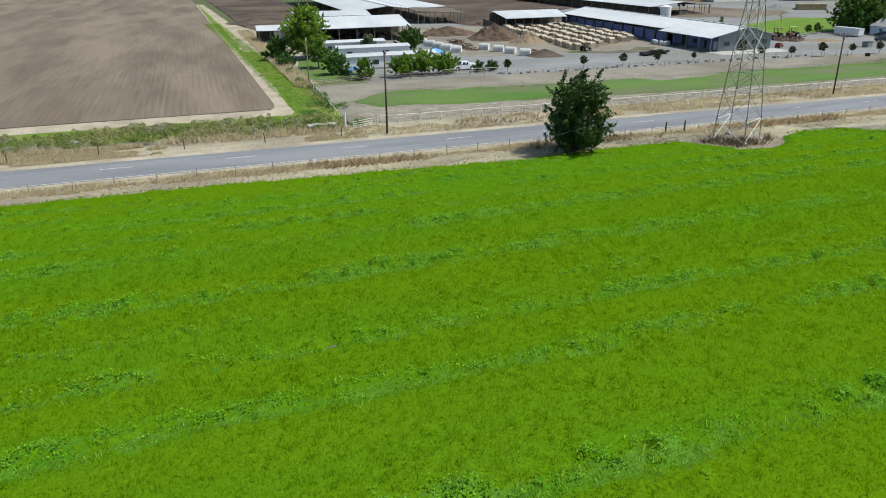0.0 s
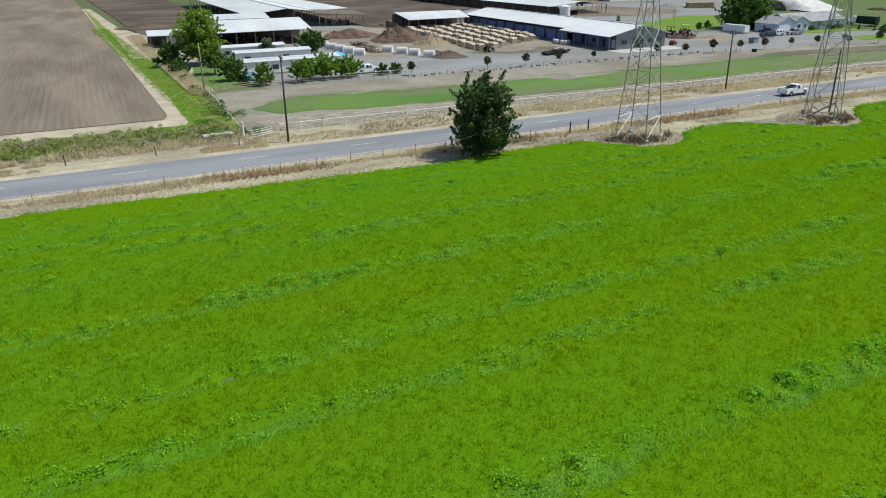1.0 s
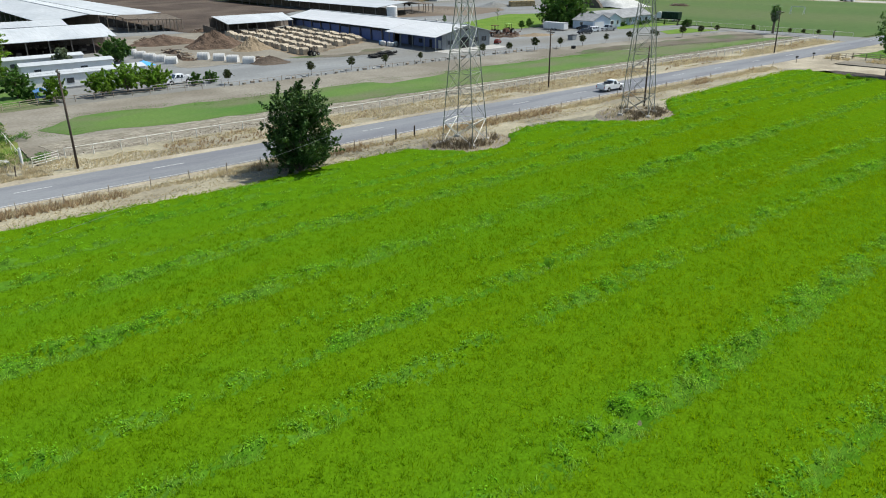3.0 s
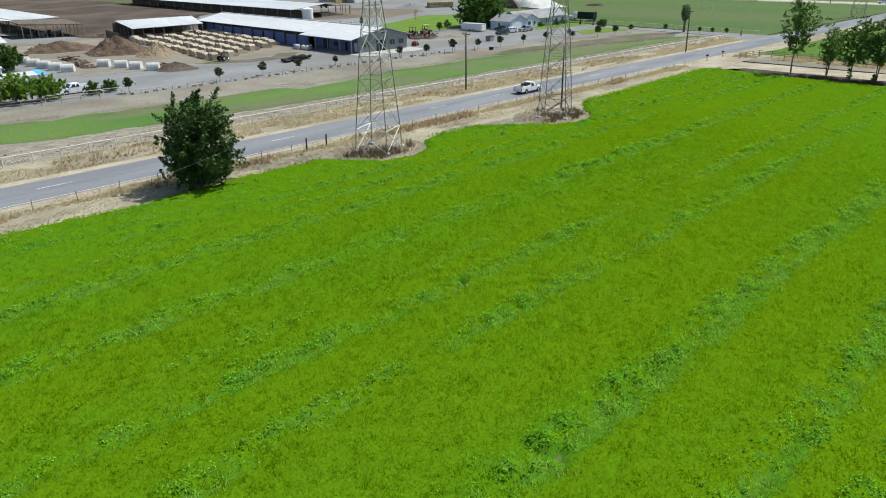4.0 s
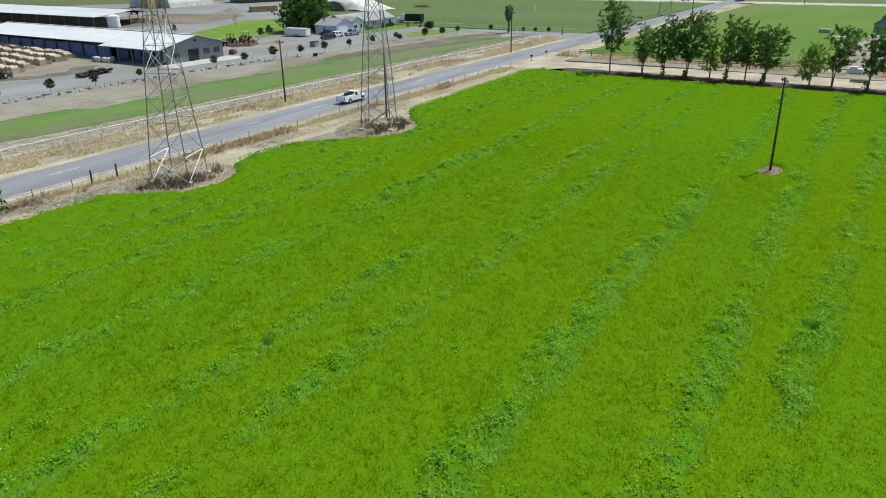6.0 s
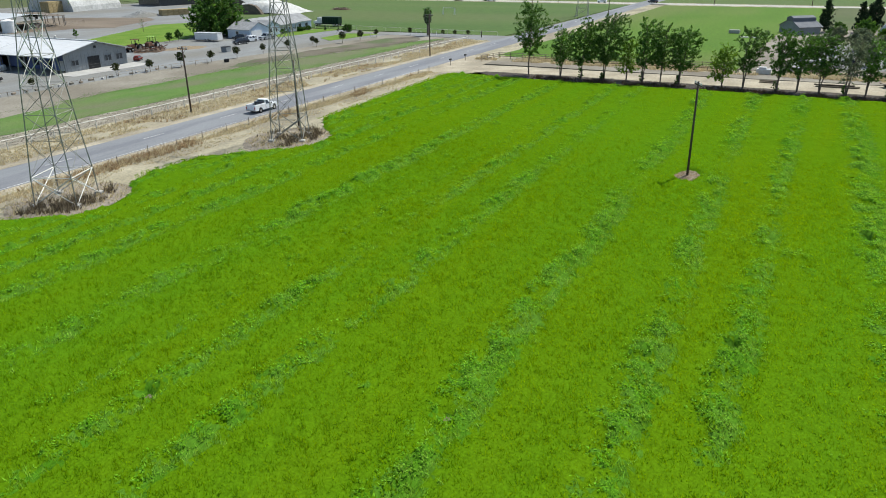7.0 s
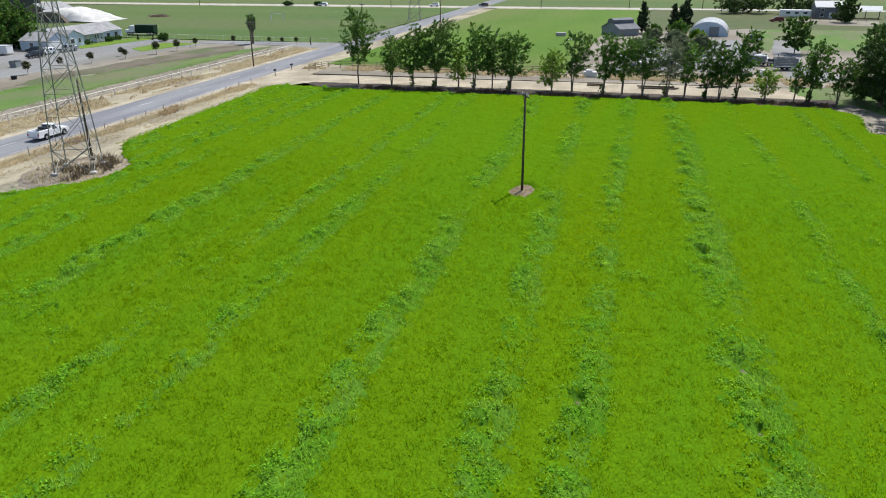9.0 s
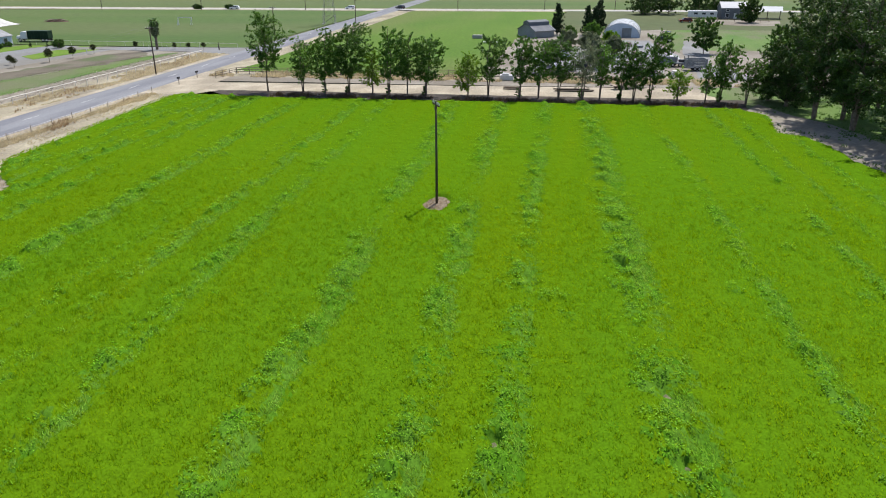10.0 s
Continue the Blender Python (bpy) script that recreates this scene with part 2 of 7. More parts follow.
BLUECLOTH = mk("blue_cloth", (0.08, 0.30, 0.62), (0.12, 0.36, 0.70), s=0.6, fine=4, vary=0.1, rough=0.7)
BLUEPLAY = mk("blue_plastic", (0.10, 0.22, 0.42), (0.16, 0.30, 0.50), s=0.6, fine=4, vary=0.2, rough=0.5)
HOMEWALL = mk("mobile_home_siding", (0.62, 0.63, 0.62), (0.70, 0.70, 0.69), s=0.5, fine=4, vary=0.08, rough=0.6)
HOUSEBLUE = mk("pale_blue_siding", (0.40, 0.47, 0.56), (0.46, 0.53, 0.61), s=0.5, fine=4, vary=0.08, rough=0.7)
SHINGLE = mk("grey_shingle", (0.195, 0.200, 0.205), (0.265, 0.270, 0.275), s=0.6, fine=5, vary=0.2, rough=0.9, rand=0.05)
HAY = mk("hay", (0.27, 0.205, 0.105), (0.35, 0.275, 0.15), s=0.8, fine=5, vary=0.3, rough=0.95, rand=0.15)
CONCRETE = mk("concrete", (0.30, 0.295, 0.28), (0.37, 0.365, 0.345), s=0.4, fine=6, vary=0.15, rough=0.9, rand=0.1)
WINDOWGLASS = mk("window_glass", (0.03, 0.035, 0.04), (0.045, 0.05, 0.055), s=1, fine=2, vary=0.1, rough=0.08, spec=0.6)
CABLE = mk("cable", (0.10, 0.10, 0.10), (0.14, 0.14, 0.14), s=1, fine=2, vary=0.1, rough=0.5)
CANVAS = mk("white_canvas", (0.38, 0.38, 0.365), (0.48, 0.48, 0.465), s=0.3, fine=1.2, vary=0.18, rough=0.8)
LEAF_DEEP = mk("leaf_deep", (0.030, 0.074, 0.014), (0.056, 0.114, 0.024), s=0.5, fine=2, vary=0.2, rough=0.55, leaf=0.3, spec=0.25, isl=0.5)
DEADWEED = mk("dead_weed", (0.085, 0.062, 0.046), (0.135, 0.100, 0.072), s=0.6, fine=3, vary=0.25, rough=0.9, leaf=0.15, spec=0.0, isl=0.4)
EASTGREEN = mk("hay_field_grass", (0.060, 0.122, 0.013), (0.076, 0.138, 0.017), s=0.04, fine=2, vary=0.25, stretch=(0.3, 1, 1), c3=(0.09, 0.125, 0.03), s3=0.02)
# litter brown, darkened to hold the trees' shadow as well
LITTER_SHADE = mk("litter_and_shade", (0.036, 0.031, 0.027), (0.074, 0.063, 0.053), s=0.5, fine=5, vary=0.35, bump=0.05)
TRACTORGREEN = mk("tractor_green", (0.18, 0.30, 0.05), (0.22, 0.34, 0.07), s=1, fine=4, vary=0.1, rough=0.4)

PENROOF = mk("pen_roof", (0.30, 0.255, 0.190), (0.41, 0.355, 0.275), s=1.2, fine=5, vary=0.2, rough=0.8, rand=0.25)
BRACEPALE = mk("bright_galvanised", (0.50, 0.50, 0.46), (0.62, 0.61, 0.57), s=0.6, fine=3, vary=0.12, rough=0.5, metal=0.15)
CONDUCTOR = mk("bare_conductor", (0.30, 0.30, 0.30), (0.36, 0.36, 0.36), s=1, fine=2, vary=0.1, rough=0.5)
LEAF_PASTURE = mk("pasture_leaf", (0.066, 0.142, 0.028), (0.092, 0.160, 0.038), s=0.4, fine=2, vary=0.2, rough=0.8, leaf=0.15, spec=0.02, isl=0.2)
LEAF_OLIVE = mk("leaf_olive", (0.050, 0.066, 0.024), (0.076, 0.092, 0.036), s=0.5, fine=2, vary=0.2, rough=0.6, leaf=0.2, spec=0.1, isl=0.4)
ROWBED = mk("row_bed", (0.046, 0.130, 0.006), (0.066, 0.148, 0.014), s=0.6, fine=7.0, vary=0.32, rough=0.9, bump=0.03, stretch=(0.4, 1, 1), spec=0.0)
DEADBRUSH = mk("dead_brush", (0.105, 0.086, 0.060), (0.20, 0.165, 0.115), s=0.8, fine=2, vary=0.2, rough=0.8, leaf=0.3, glow=(1.1, 1.0, 0.85), isl=0.4)
CLUMPLEAF = mk("clump_leaf", (0.150, 0.375, 0.014), (0.200, 0.400, 0.036), s=0.5, fine=2.0, vary=0.15, rough=0.6, leaf=0.56, spec=0.08, glow=(1.4, 1.15, 0.6), isl=0.35)


# ---- mesh helpers ----
class Geo:
    """Vertices and faces gathered for one mesh."""

    def __init__(self):
        self.v, self.f = [], []

    def add(self, verts, faces):
        n = len(self.v)
        self.v += [tuple(p) for p in verts]
        self.f += [tuple(i + n for i in q) for q in faces]
        return self

    def box(self, c, s, rz=0.0, ch=0.0):
        """A box round c; ch: its chamfer."""
        x, y, z = (k / 2 for k in s)
        ca, sa = math.cos(rz), math.sin(rz)
        put = lambda a, b, d: (c[0] + a * ca - b * sa, c[1] + a * sa + b * ca, c[2] + d)
        if ch <= 0:
            vs = [put(a, b, d) for d in (-z, z) for a, b in ((-x, -y), (x, -y), (x, y), (-x, y))]
            return self.add(vs, [(3, 2, 1, 0), (4, 5, 6, 7), (0, 1, 5, 4), (1, 2, 6, 5), (2, 3, 7, 6), (3, 0, 4, 7)])
        vs = []
        for d, k in ((-z, ch), (-z + ch, 0), (z - ch, 0), (z, ch)):
            vs += [put(a, b, d) for a, b in ((-x + ch, -y + k), (x - ch, -y + k), (x - k, -y + ch), (x - k, y - ch), (x - ch, y - k), (-x + ch, y - k), (-x + k, y - ch), (-x + k, -y + ch))]
        fs = [tuple(range(7, -1, -1)), tuple(range(24, 32))]
        fs += [(r * 8 + i, r * 8 + (i + 1) % 8, r * 8 + 8 + (i + 1) % 8, r * 8 + 8 + i) for r in range(3) for i in range(8)]
        return self.add(vs, fs)

    def tube(self, p, q, r, r2=None, n=6, cap=True):
        """A straight round or n-sided bar from p to q."""
        p, q = Vector(p), Vector(q)
        d = (q - p).normalized()
        u = d.cross(Vector((0, 0, 1)) if abs(d.z) < 0.9 else Vector((1, 0, 0))).normalized()
        w = d.cross(u)
        r2 = r if r2 is None else r2
        ring = [(math.cos(2 * math.pi * i / n), math.sin(2 * math.pi * i / n)) for i in range(n)]
        vs = [p + (u * a + w * b) * r for a, b in ring] + [q + (u * a + w * b) * r2 for a, b in ring]
        fs = [(i, (i + 1) % n, n + (i + 1) % n, n + i) for i in range(n)]
        if cap:
            fs += [tuple(range(n - 1, -1, -1)), tuple(range(n, 2 * n))]
        return self.add(vs, fs)

    def line(self, pts, r0, r1=None, n=6):
        """A bent, tapered limb through pts, in one skin."""
        r1 = r0 if r1 is None else r1
        pts = [Vector(p) for p in pts]
        k, vs, fs = len(pts) - 1, [], []
        for i, p in enumerate(pts):
            d = (pts[min(k, i + 1)] - pts[max(0, i - 1)]).normalized()
            u = d.cross(Vector((0, 0, 1)) if abs(d.z) < 0.9 else Vector((0, 1, 0))).normalized()
            w, r = d.cross(u), r0 + (r1 - r0) * i / k
            vs += [p + (u * math.cos(6.28319 * j / n) + w * math.sin(6.28319 * j / n)) * r for j in range(n)]
            if i:
                fs += [((i - 1) * n + j, (i - 1) * n + (j + 1) % n, i * n + (j + 1) % n, i * n + j) for j in range(n)]
        return self.add(vs, fs + [tuple(range(n - 1, -1, -1)), tuple(range(k * n, k * n + n))])

    def prism(self, prof, a, b, axis="y"):
        """The outline prof (pairs) drawn out from a to b; axis y: pairs are x, z; axis x: pairs are y, z; axis z: pairs are x, y."""
        place = {"y": lambda p, t: (p[0], t, p[1]), "x": lambda p, t: (t, p[0], p[1]), "z": lambda p, t: (p[0], p[1], t)}[axis]
        n = len(prof)
        vs = [place(p, a) for p in prof] + [place(p, b) for p in prof]
        return self.add(vs, [tuple(range(n)), tuple(range(2 * n - 1, n - 1, -1))] + [(i, n + i, n + (i + 1) % n, (i + 1) % n) for i in range(n)])

    def quad(self, a, b, c, d, thick=0.05):
        """A plate with the corners a to d and a thickness below it."""
        t = Vector((0, 0, -thick))
        lo = [Vector(p) + t for p in (a, b, c, d)]
        return self.add([a, b, c, d, *lo], [(0, 1, 2, 3), (7, 6, 5, 4), (0, 4, 5, 1), (1, 5, 6, 2), (2, 6, 7, 3), (3, 7, 4, 0)])


def fast_mesh(name, verts, faces):
    """A mesh from arrays: faces all of one size."""
    verts, faces = np.asarray(verts, np.float32), np.asarray(faces, np.int32)
    me = bpy.data.meshes.new(name)
    n, k = faces.shape
    me.vertices.add(len(verts))
    me.vertices.foreach_set("co", verts.ravel())
    me.loops.add(n * k)
    me.loops.foreach_set("vertex_index", faces.ravel())
    me.polygons.add(n)
    me.polygons.foreach_set("loop_start", np.arange(0, n * k, k, dtype=np.int32))
    me.update(calc_edges=True)
    return me


def mesh_of(name, geo):
    if isinstance(geo, bpy.types.Mesh):
        return geo
    me = bpy.data.meshes.new(name)
    me.from_pydata(geo.v, [], geo.f)
    me.update()
    b = bmesh.new()
    b.from_mesh(me)
    bmesh.ops.recalc_face_normals(b, faces=b.faces)
    b.to_mesh(me)
    b.free()
    return me


def part(name, geo, material, parent=None, label="", smooth=False, kind=""):
    me = mesh_of(name, geo)
    if not me.materials:
        me.materials.append(material)
    if smooth:
        me.polygons.foreach_set("use_smooth", np.ones(len(me.polygons), bool))
    ob = new(name, me)
    if parent is not None:
        ob.parent = parent
    return tagged(ob, label, kind=kind)


def thing(name, label, category, m=None, group=""):
    ob = new(name)
    ob.empty_display_size = 0.5
    if m is not None:
        ob.matrix_basis = m
    return tagged(ob, label, category, group)


def structure(name, geo, material, label, category, smooth=False):
    return tagged(part(name, geo, material, None, "", smooth), label, category, kind="structure")


def wavy(poly, step=3.0, amp=0.4, seed=0):
    """The closed outline poly with its sides broken into short, uneven pieces."""
    out = []
    for i, (x0, y0) in enumerate(poly):
        x1, y1 = poly[(i + 1) % len(poly)]
        d = math.hypot(x1 - x0, y1 - y0)
        n = max(1, min(160, int(d / step)))
        nx, ny = -(y1 - y0) / d, (x1 - x0) / d
        for k in range(n):
            t = k / n
            a = amp * (noise.noise((x0 + (x1 - x0) * t, (y0 + (y1 - y0) * t), seed * 7.3)) + 0.5 * noise.noise((0.4 * x0 + 0.4 * (x1 - x0) * t, 0.4 * y0 + 0.4 * (y1 - y0) * t, seed * 3.1 + 50)))
            out.append((x0 + (x1 - x0) * t + nx * a, y0 + (y1 - y0) * t + ny * a))
    return out


def patch(name, poly, z, material, label, category="ground", step=3.0, amp=0.5, seed=0):
    """A sheet of ground of its own surface, with an uneven edge."""
    pts = wavy(poly, step, amp, seed)
    g = Geo()
    n = len(pts)
    g.add([(x, y, z) for x, y in pts] + [(x, y, z - 0.3) for x, y in pts], [tuple(range(n))] + [(i, i + n, (i + 1) % n + n, (i + 1) % n) for i in range(n)])
    return structure(name, g, material, label, category)


def rect(x0, y0, x1, y1):
    return [(x0, y0), (x1, y0), (x1, y1), (x0, y1)]


def fbm(x, y, seed, octaves=4):
    """Smooth noise over arrays, about -1 to 1."""
    rs = np.random.RandomState(seed)
    tot, amp, out = 0.0, 1.0, np.zeros_like(x)
    for o in range(octaves):
        g = rs.rand(64, 64)
        ix, iy = np.floor(x).astype(int), np.floor(y).astype(int)
        fx, fy = x - ix, y - iy
        fx, fy = fx * fx * (3 - 2 * fx), fy * fy * (3 - 2 * fy)
        a, b = g[ix % 64, iy % 64], g[(ix + 1) % 64, iy % 64]
        c, d = g[ix % 64, (iy + 1) % 64], g[(ix + 1) % 64, (iy + 1) % 64]
        out += amp * ((a * (1 - fx) + b * fx) * (1 - fy) + (c * (1 - fx) + d * fx) * fy - 0.5) * 2
        tot += amp
        amp *= 0.55
        x, y = x * 2.03 + 7.1, y * 2.03 + 3.7
    return out / tot


# ---- ground ----
big = Geo()
big.add([(-3000, -3000, -0.25), (3000, -3000, -0.25), (3000, 3000, -0.25), (-3000, 3000, -0.25)], [(0, 1, 2, 3)])
structure("ground", big, FARDRY, "flat dry farmland reaching to the horizon", "ground")

ROAD0, ROAD1 = 87.4, 95.6
patch("verge_south", [(-300, 66), (157, 66), (166, 78), (170, 87.6), (-300, 87.6)], -0.03, DRYVERGE, "dry grass verge between road and crop", amp=0.3, seed=1)
patch("verge_north", [(22, 94), (222, 94), (222, 106), (22, 106)], -0.035, DRYVERGE, "dry grass verge beside the pipe fence", amp=0.3, seed=2)
patch("verge_west", [(-300, 94), (22, 94), (22, 106), (-300, 107)], -0.035, DRYVERGE, "bare dry verge beside the ditch weeds", amp=0.4, seed=3)
patch("shoulder_north", [(-300, 95.4), (222, 95.4), (222, 97.0), (-300, 97.0)], -0.02, DIRT, "pale dirt shoulder along the road edge", amp=0.4, step=1.5, seed=4)
patch("shoulder_south", [(-300, 86.4), (160, 86.4), (160, 87.6), (-300, 87.6)], -0.022, DIRT, "pale dirt shoulder along the road edge", amp=0.4, step=1.5, seed=5)
patch("ditch_strip", [(-300, 106), (20, 104.5), (22.5, 118), (19.5, 150), (17, 195), (12, 290), (8, 430), (4, 430), (8, 290), (11.5, 200), (14, 150), (14.5, 117.5), (-300, 121)], -0.05, DITCHGREEN, "green weedy ditch grass round the ploughed field", amp=0.6, seed=6)
patch("field_track", [(-300, 119.5), (14, 116.5), (15, 119), (14.5, 150), (12, 200), (8.5, 290), (5, 430), (2.5, 430), (-300, 430)], -0.045, DIRT, "pale dirt track round the ploughed field", amp=0.4, seed=7)
road_geo = Geo()
road_geo.add([(x, y, z) for x in (-400, 1200) for y, z in ((ROAD0, -0.1), (ROAD0 + 0.15, 0.0), ((ROAD0 + ROAD1) / 2, 0.06), (ROAD1 - 0.15, 0.0), (ROAD1, -0.1))], [(i, i + 1, i + 6, i + 5) for i in range(4)])
road = structure("road", road_geo, ASPHALT, "two-lane worn grey asphalt country road", "road")


def strip(x0, x1, y0, y1, z):
    return Geo().add([(x0, y0, z(y0)), (x1, y0, z(y0)), (x1, y1, z(y1)), (x0, y1, z(y1))], [(0, 1, 2, 3)])


crown_z = lambda y: 0.06 - 0.06 * abs(y - (ROAD0 + ROAD1) / 2) / 3.95 + 0.006
part("edge_line", strip(-400, 160, ROAD0 + 0.35, ROAD0 + 0.47, crown_z), PAINT_LINE, road, "thin white edge line")
for i in range(26):
    x = -55.8 + 14.68 * i
    part("centre_dash", strip(x, x + 3.7, 92.0, 92.13, crown_z), PAINT_LINE, road)

# crop field: outline with the two tower notches
CROP_EDGE = [(-45, 79.9), (-4, 80.6), (22, 79.4), (38, 78.3), (50, 79.6), (60, 79.3), (63, 77), (65.5, 73.4), (69, 72.4), (73, 73.6), (76, 77), (80, 78.6), (87, 78.2), (92, 74), (95.5, 70.2), (100, 68.7), (104, 69.8), (107.5, 74), (112, 77.4), (125, 78.6), (140, 79.2), (157, 80.2), (160, 79),
             (158.6, 58), (159.6, 20), (159.8, 0), (158.5, -18), (153.5, -21.4), (147, -20.4), (142, -19.8), (140, -22.6), (134.7, -24.4), (127, -25), (118, -28.5), (110, -30), (80, -45), (50, -62), (-45, -62)]
patch("field_bed", CROP_EDGE, -0.02, BEDSOIL, "brown soil under the green crop", amp=0.5, seed=9)


def inside(poly, x, y):
    hit = np.zeros(x.shape, bool)
    for (x0, y0), (x1, y1) in zip(poly, poly[1:] + poly[:1]):
        if y0 != y1:
            hit ^= ((y0 > y) != (y1 > y)) & (x < (x1 - x0) * (y - y0) / (y1 - y0) + x0)
    return hit


def edge_dist(poly, x, y):
    best = np.full(x.shape, 1e9)
    for (x0, y0), (x1, y1) in zip(poly, poly[1:] + poly[:1]):
        dx, dy = x1 - x0, y1 - y0
        t = np.clip(((x - x0) * dx + (y - y0) * dy) / (dx * dx + dy * dy), 0, 1)
        best = np.minimum(best, np.hypot(x - x0 - t * dx, y - y0 - t * dy))
    return best


# rank strips along the low watering ridges: y where x is 0, slope, half width, strength
RIDGES = ((76.0, 0.0, 0.45, 0.85), (73.0, 0.006, 0.5, 0.95), (69.2, 0.012, 0.5, 0.95), (64.8, 0.02, 0.55, 1.0), (60.4, 0.02, 0.75, 0.95), (51.4, 0.023, 0.85, 1.1), (45.3, 0.01, 0.35, 0.35), (40.6, 0.022, 0.65, 0.85), (34.6, 0.030, 0.75, 1.0), (24.3, 0.025, 0.9, 1.05), (15.3, 0.033, 0.85, 0.95), (12.7, 0.001, 0.75, 1.0), (1.2, 0.034, 1.15, 1.2),
          (-8.5, 0.036, 0.6, 0.8), (-15.4, 0.020, 0.5, 0.75), (-18.6, 0.018, 0.4, 0.6), (-23.5, 0.02, 0.5, 0.7))
# small spots where nothing grew: x, y, radius
BARE = ((66.9, 12.9, 0.55), (72.9, 3.7, 0.8), (66.5, 3.6, 0.7), (90.8, 5.0, 0.8), (6.8, 40.9, 0.6), (1.7, 52.0, 0.45), (36.0, 24.3, 0.45), (47.0, 41.8, 0.5), (63.8, 3.5, 0.5), (52.7, 25.6, 0.45), (87.8, 12.4, 0.35))


def ridge_growth(x, y):
    """Rank growth standing on the ridges, and flattened growth beside it, each 0 to 1."""
    rank, flat = np.zeros_like(x), np.zeros_like(x)
    for i, (y0, slope, w, s) in enumerate(RIDGES):
        near = np.abs(y - y0 - slope * x) < 5.0
        if not near.any():
            continue
        xx, yy = x[near], y[near]
        wob = 0.55 * fbm(xx * 0.06, np.full_like(xx, i * 3.3), 11, 3) + 0.22 * fbm(xx * 0.45, np.full_like(xx, i * 9.1), 19, 2)
        d = yy - y0 - slope * xx - wob
        on = np.clip(0.72 + 1.5 * fbm(xx * 0.10, np.full_like(xx, i * 5.7), 12, 4), 0.12, 1.1)
        rank[near] = np.maximum(rank[near], s * on * np.exp(-((d - 0.25) / w) ** 2))
        flat[near] = np.maximum(flat[near], s * on * np.exp(-((d + 0.75 * w) / (0.8 * w)) ** 2))
    rank *= np.clip(0.55 + 1.7 * fbm(x * 0.75, y * 1.0, 13, 3), 0, 1.25)
    rank = np.maximum(rank, 0.6 * np.clip(3.2 * fbm(x * 0.32, y * 0.32, 29, 3) - 1.7, 0, 1))
    flat *= np.clip(0.7 + 1.2 * fbm(x * 0.5 + 31, y * 0.8, 28, 3), 0, 1)
    return np.clip(rank, 0, 1), np.clip(flat, 0, 1)


def bare_factor(x, y):
    k = np.clip((np.hypot((x - 104.5) / 1.7, y - 22.3) + 0.3 * fbm(x * 0.9, y * 0.9, 17, 2) - 1.3) / 0.35, 0, 1)
    for bx, by, br in BARE:
        k = np.minimum(k, np.clip((np.hypot((x - bx) / 1.4, y - by) + 0.5 * br * fbm(x * 1.6, y * 1.6, 20, 3) - 0.35 * br) / 0.45, 0, 1))
    return k


def crop_height(x, y):
    h = 0.36 + 0.08 * fbm(x * 0.25, y * 0.25, 14, 3) + 0.07 * fbm(x * 1.3, y * 1.3, 15, 3)
    rank, flat = ridge_growth(x, y)
    h += rank * (0.28 + 0.55 * fbm(x * 0.85, y * 1.2, 18, 3)) - 0.24 * flat
    e = edge_dist(CROP_EDGE, x, y) + 0.5 * fbm(x * 0.8, y * 0.8, 16, 3)
    k = bare_factor(x, y)
    return np.where((e < 0.1) | (k < 0.02), -0.15, h * np.clip(e / 1.0, 0, 1) * k)


def seen_part(x, y):
    """The part of the field that the view crosses."""
    return ~((x < 56) & (y < 3)) & ~((x < 40) & (y < 10)) & ~((x < 26) & (y < 14)) & ~((x < 2) & (y < 21)) & ~((x < -14) & (y < 28)) & (y > -36)


CELL = 0.33
gx, gy = np.meshgrid(np.arange(-45, 161, CELL), np.arange(-62, 82, CELL), indexing="ij")
rs = np.random.RandomState(3)
jx, jy = gx + (rs.rand(*gx.shape) - 0.5) * CELL * 0.7, gy + (rs.rand(*gx.shape) - 0.5) * CELL * 0.7
gz = crop_height(jx, jy) + (rs.rand(*gx.shape) - 0.5) * 0.10
ci = np.arange(gx.size).reshape(gx.shape)
quads = np.stack([ci[:-1, :-1], ci[1:, :-1], ci[1:, 1:], ci[:-1, 1:]], -1)
mid_x, mid_y = gx[:-1, :-1] + CELL / 2, gy[:-1, :-1] + CELL / 2
keep = inside(CROP_EDGE, mid_x, mid_y) & seen_part(mid_x, mid_y)
quads = quads[keep]
used = np.unique(quads)
remap = np.zeros(gx.size, np.int32)
remap[used] = np.arange(len(used))
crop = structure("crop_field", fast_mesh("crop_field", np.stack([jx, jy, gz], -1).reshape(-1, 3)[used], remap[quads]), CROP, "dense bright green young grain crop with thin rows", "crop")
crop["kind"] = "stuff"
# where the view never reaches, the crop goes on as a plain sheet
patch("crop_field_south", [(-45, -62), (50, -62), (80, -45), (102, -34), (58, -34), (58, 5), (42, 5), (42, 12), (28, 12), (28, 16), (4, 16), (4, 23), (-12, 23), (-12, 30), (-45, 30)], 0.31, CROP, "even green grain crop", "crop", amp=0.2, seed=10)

# the flattened strips: a mat of bluer grass over the sheet
rank_mid, flat_mid = ridge_growth(mid_x, mid_y)
mat_mid = np.where(keep, np.maximum(flat_mid, 0.6 * rank_mid), 0)
near = mat_mid > 0.05
qx = np.stack([ci[:-1, :-1], ci[1:, :-1], ci[1:, 1:], ci[:-1, 1:]], -1)[near]
tris = np.concatenate([qx[:, [0, 1, 2]], qx[:, [0, 2, 3]]])
tris = tris[np.tile(mat_mid[near], 2) + 0.55 * (rs.rand(len(tris)) - 0.5) > 0.33]
used = np.unique(tris)
remap[used] = np.arange(len(used))
tagged(part("row_mat", fast_mesh("row_mat", np.stack([jx, jy, gz + 0.006], -1).reshape(-1, 3)[used], remap[tris]), ROWBED), "matted bluish grass filling the thin crop rows", "weeds", kind="stuff")


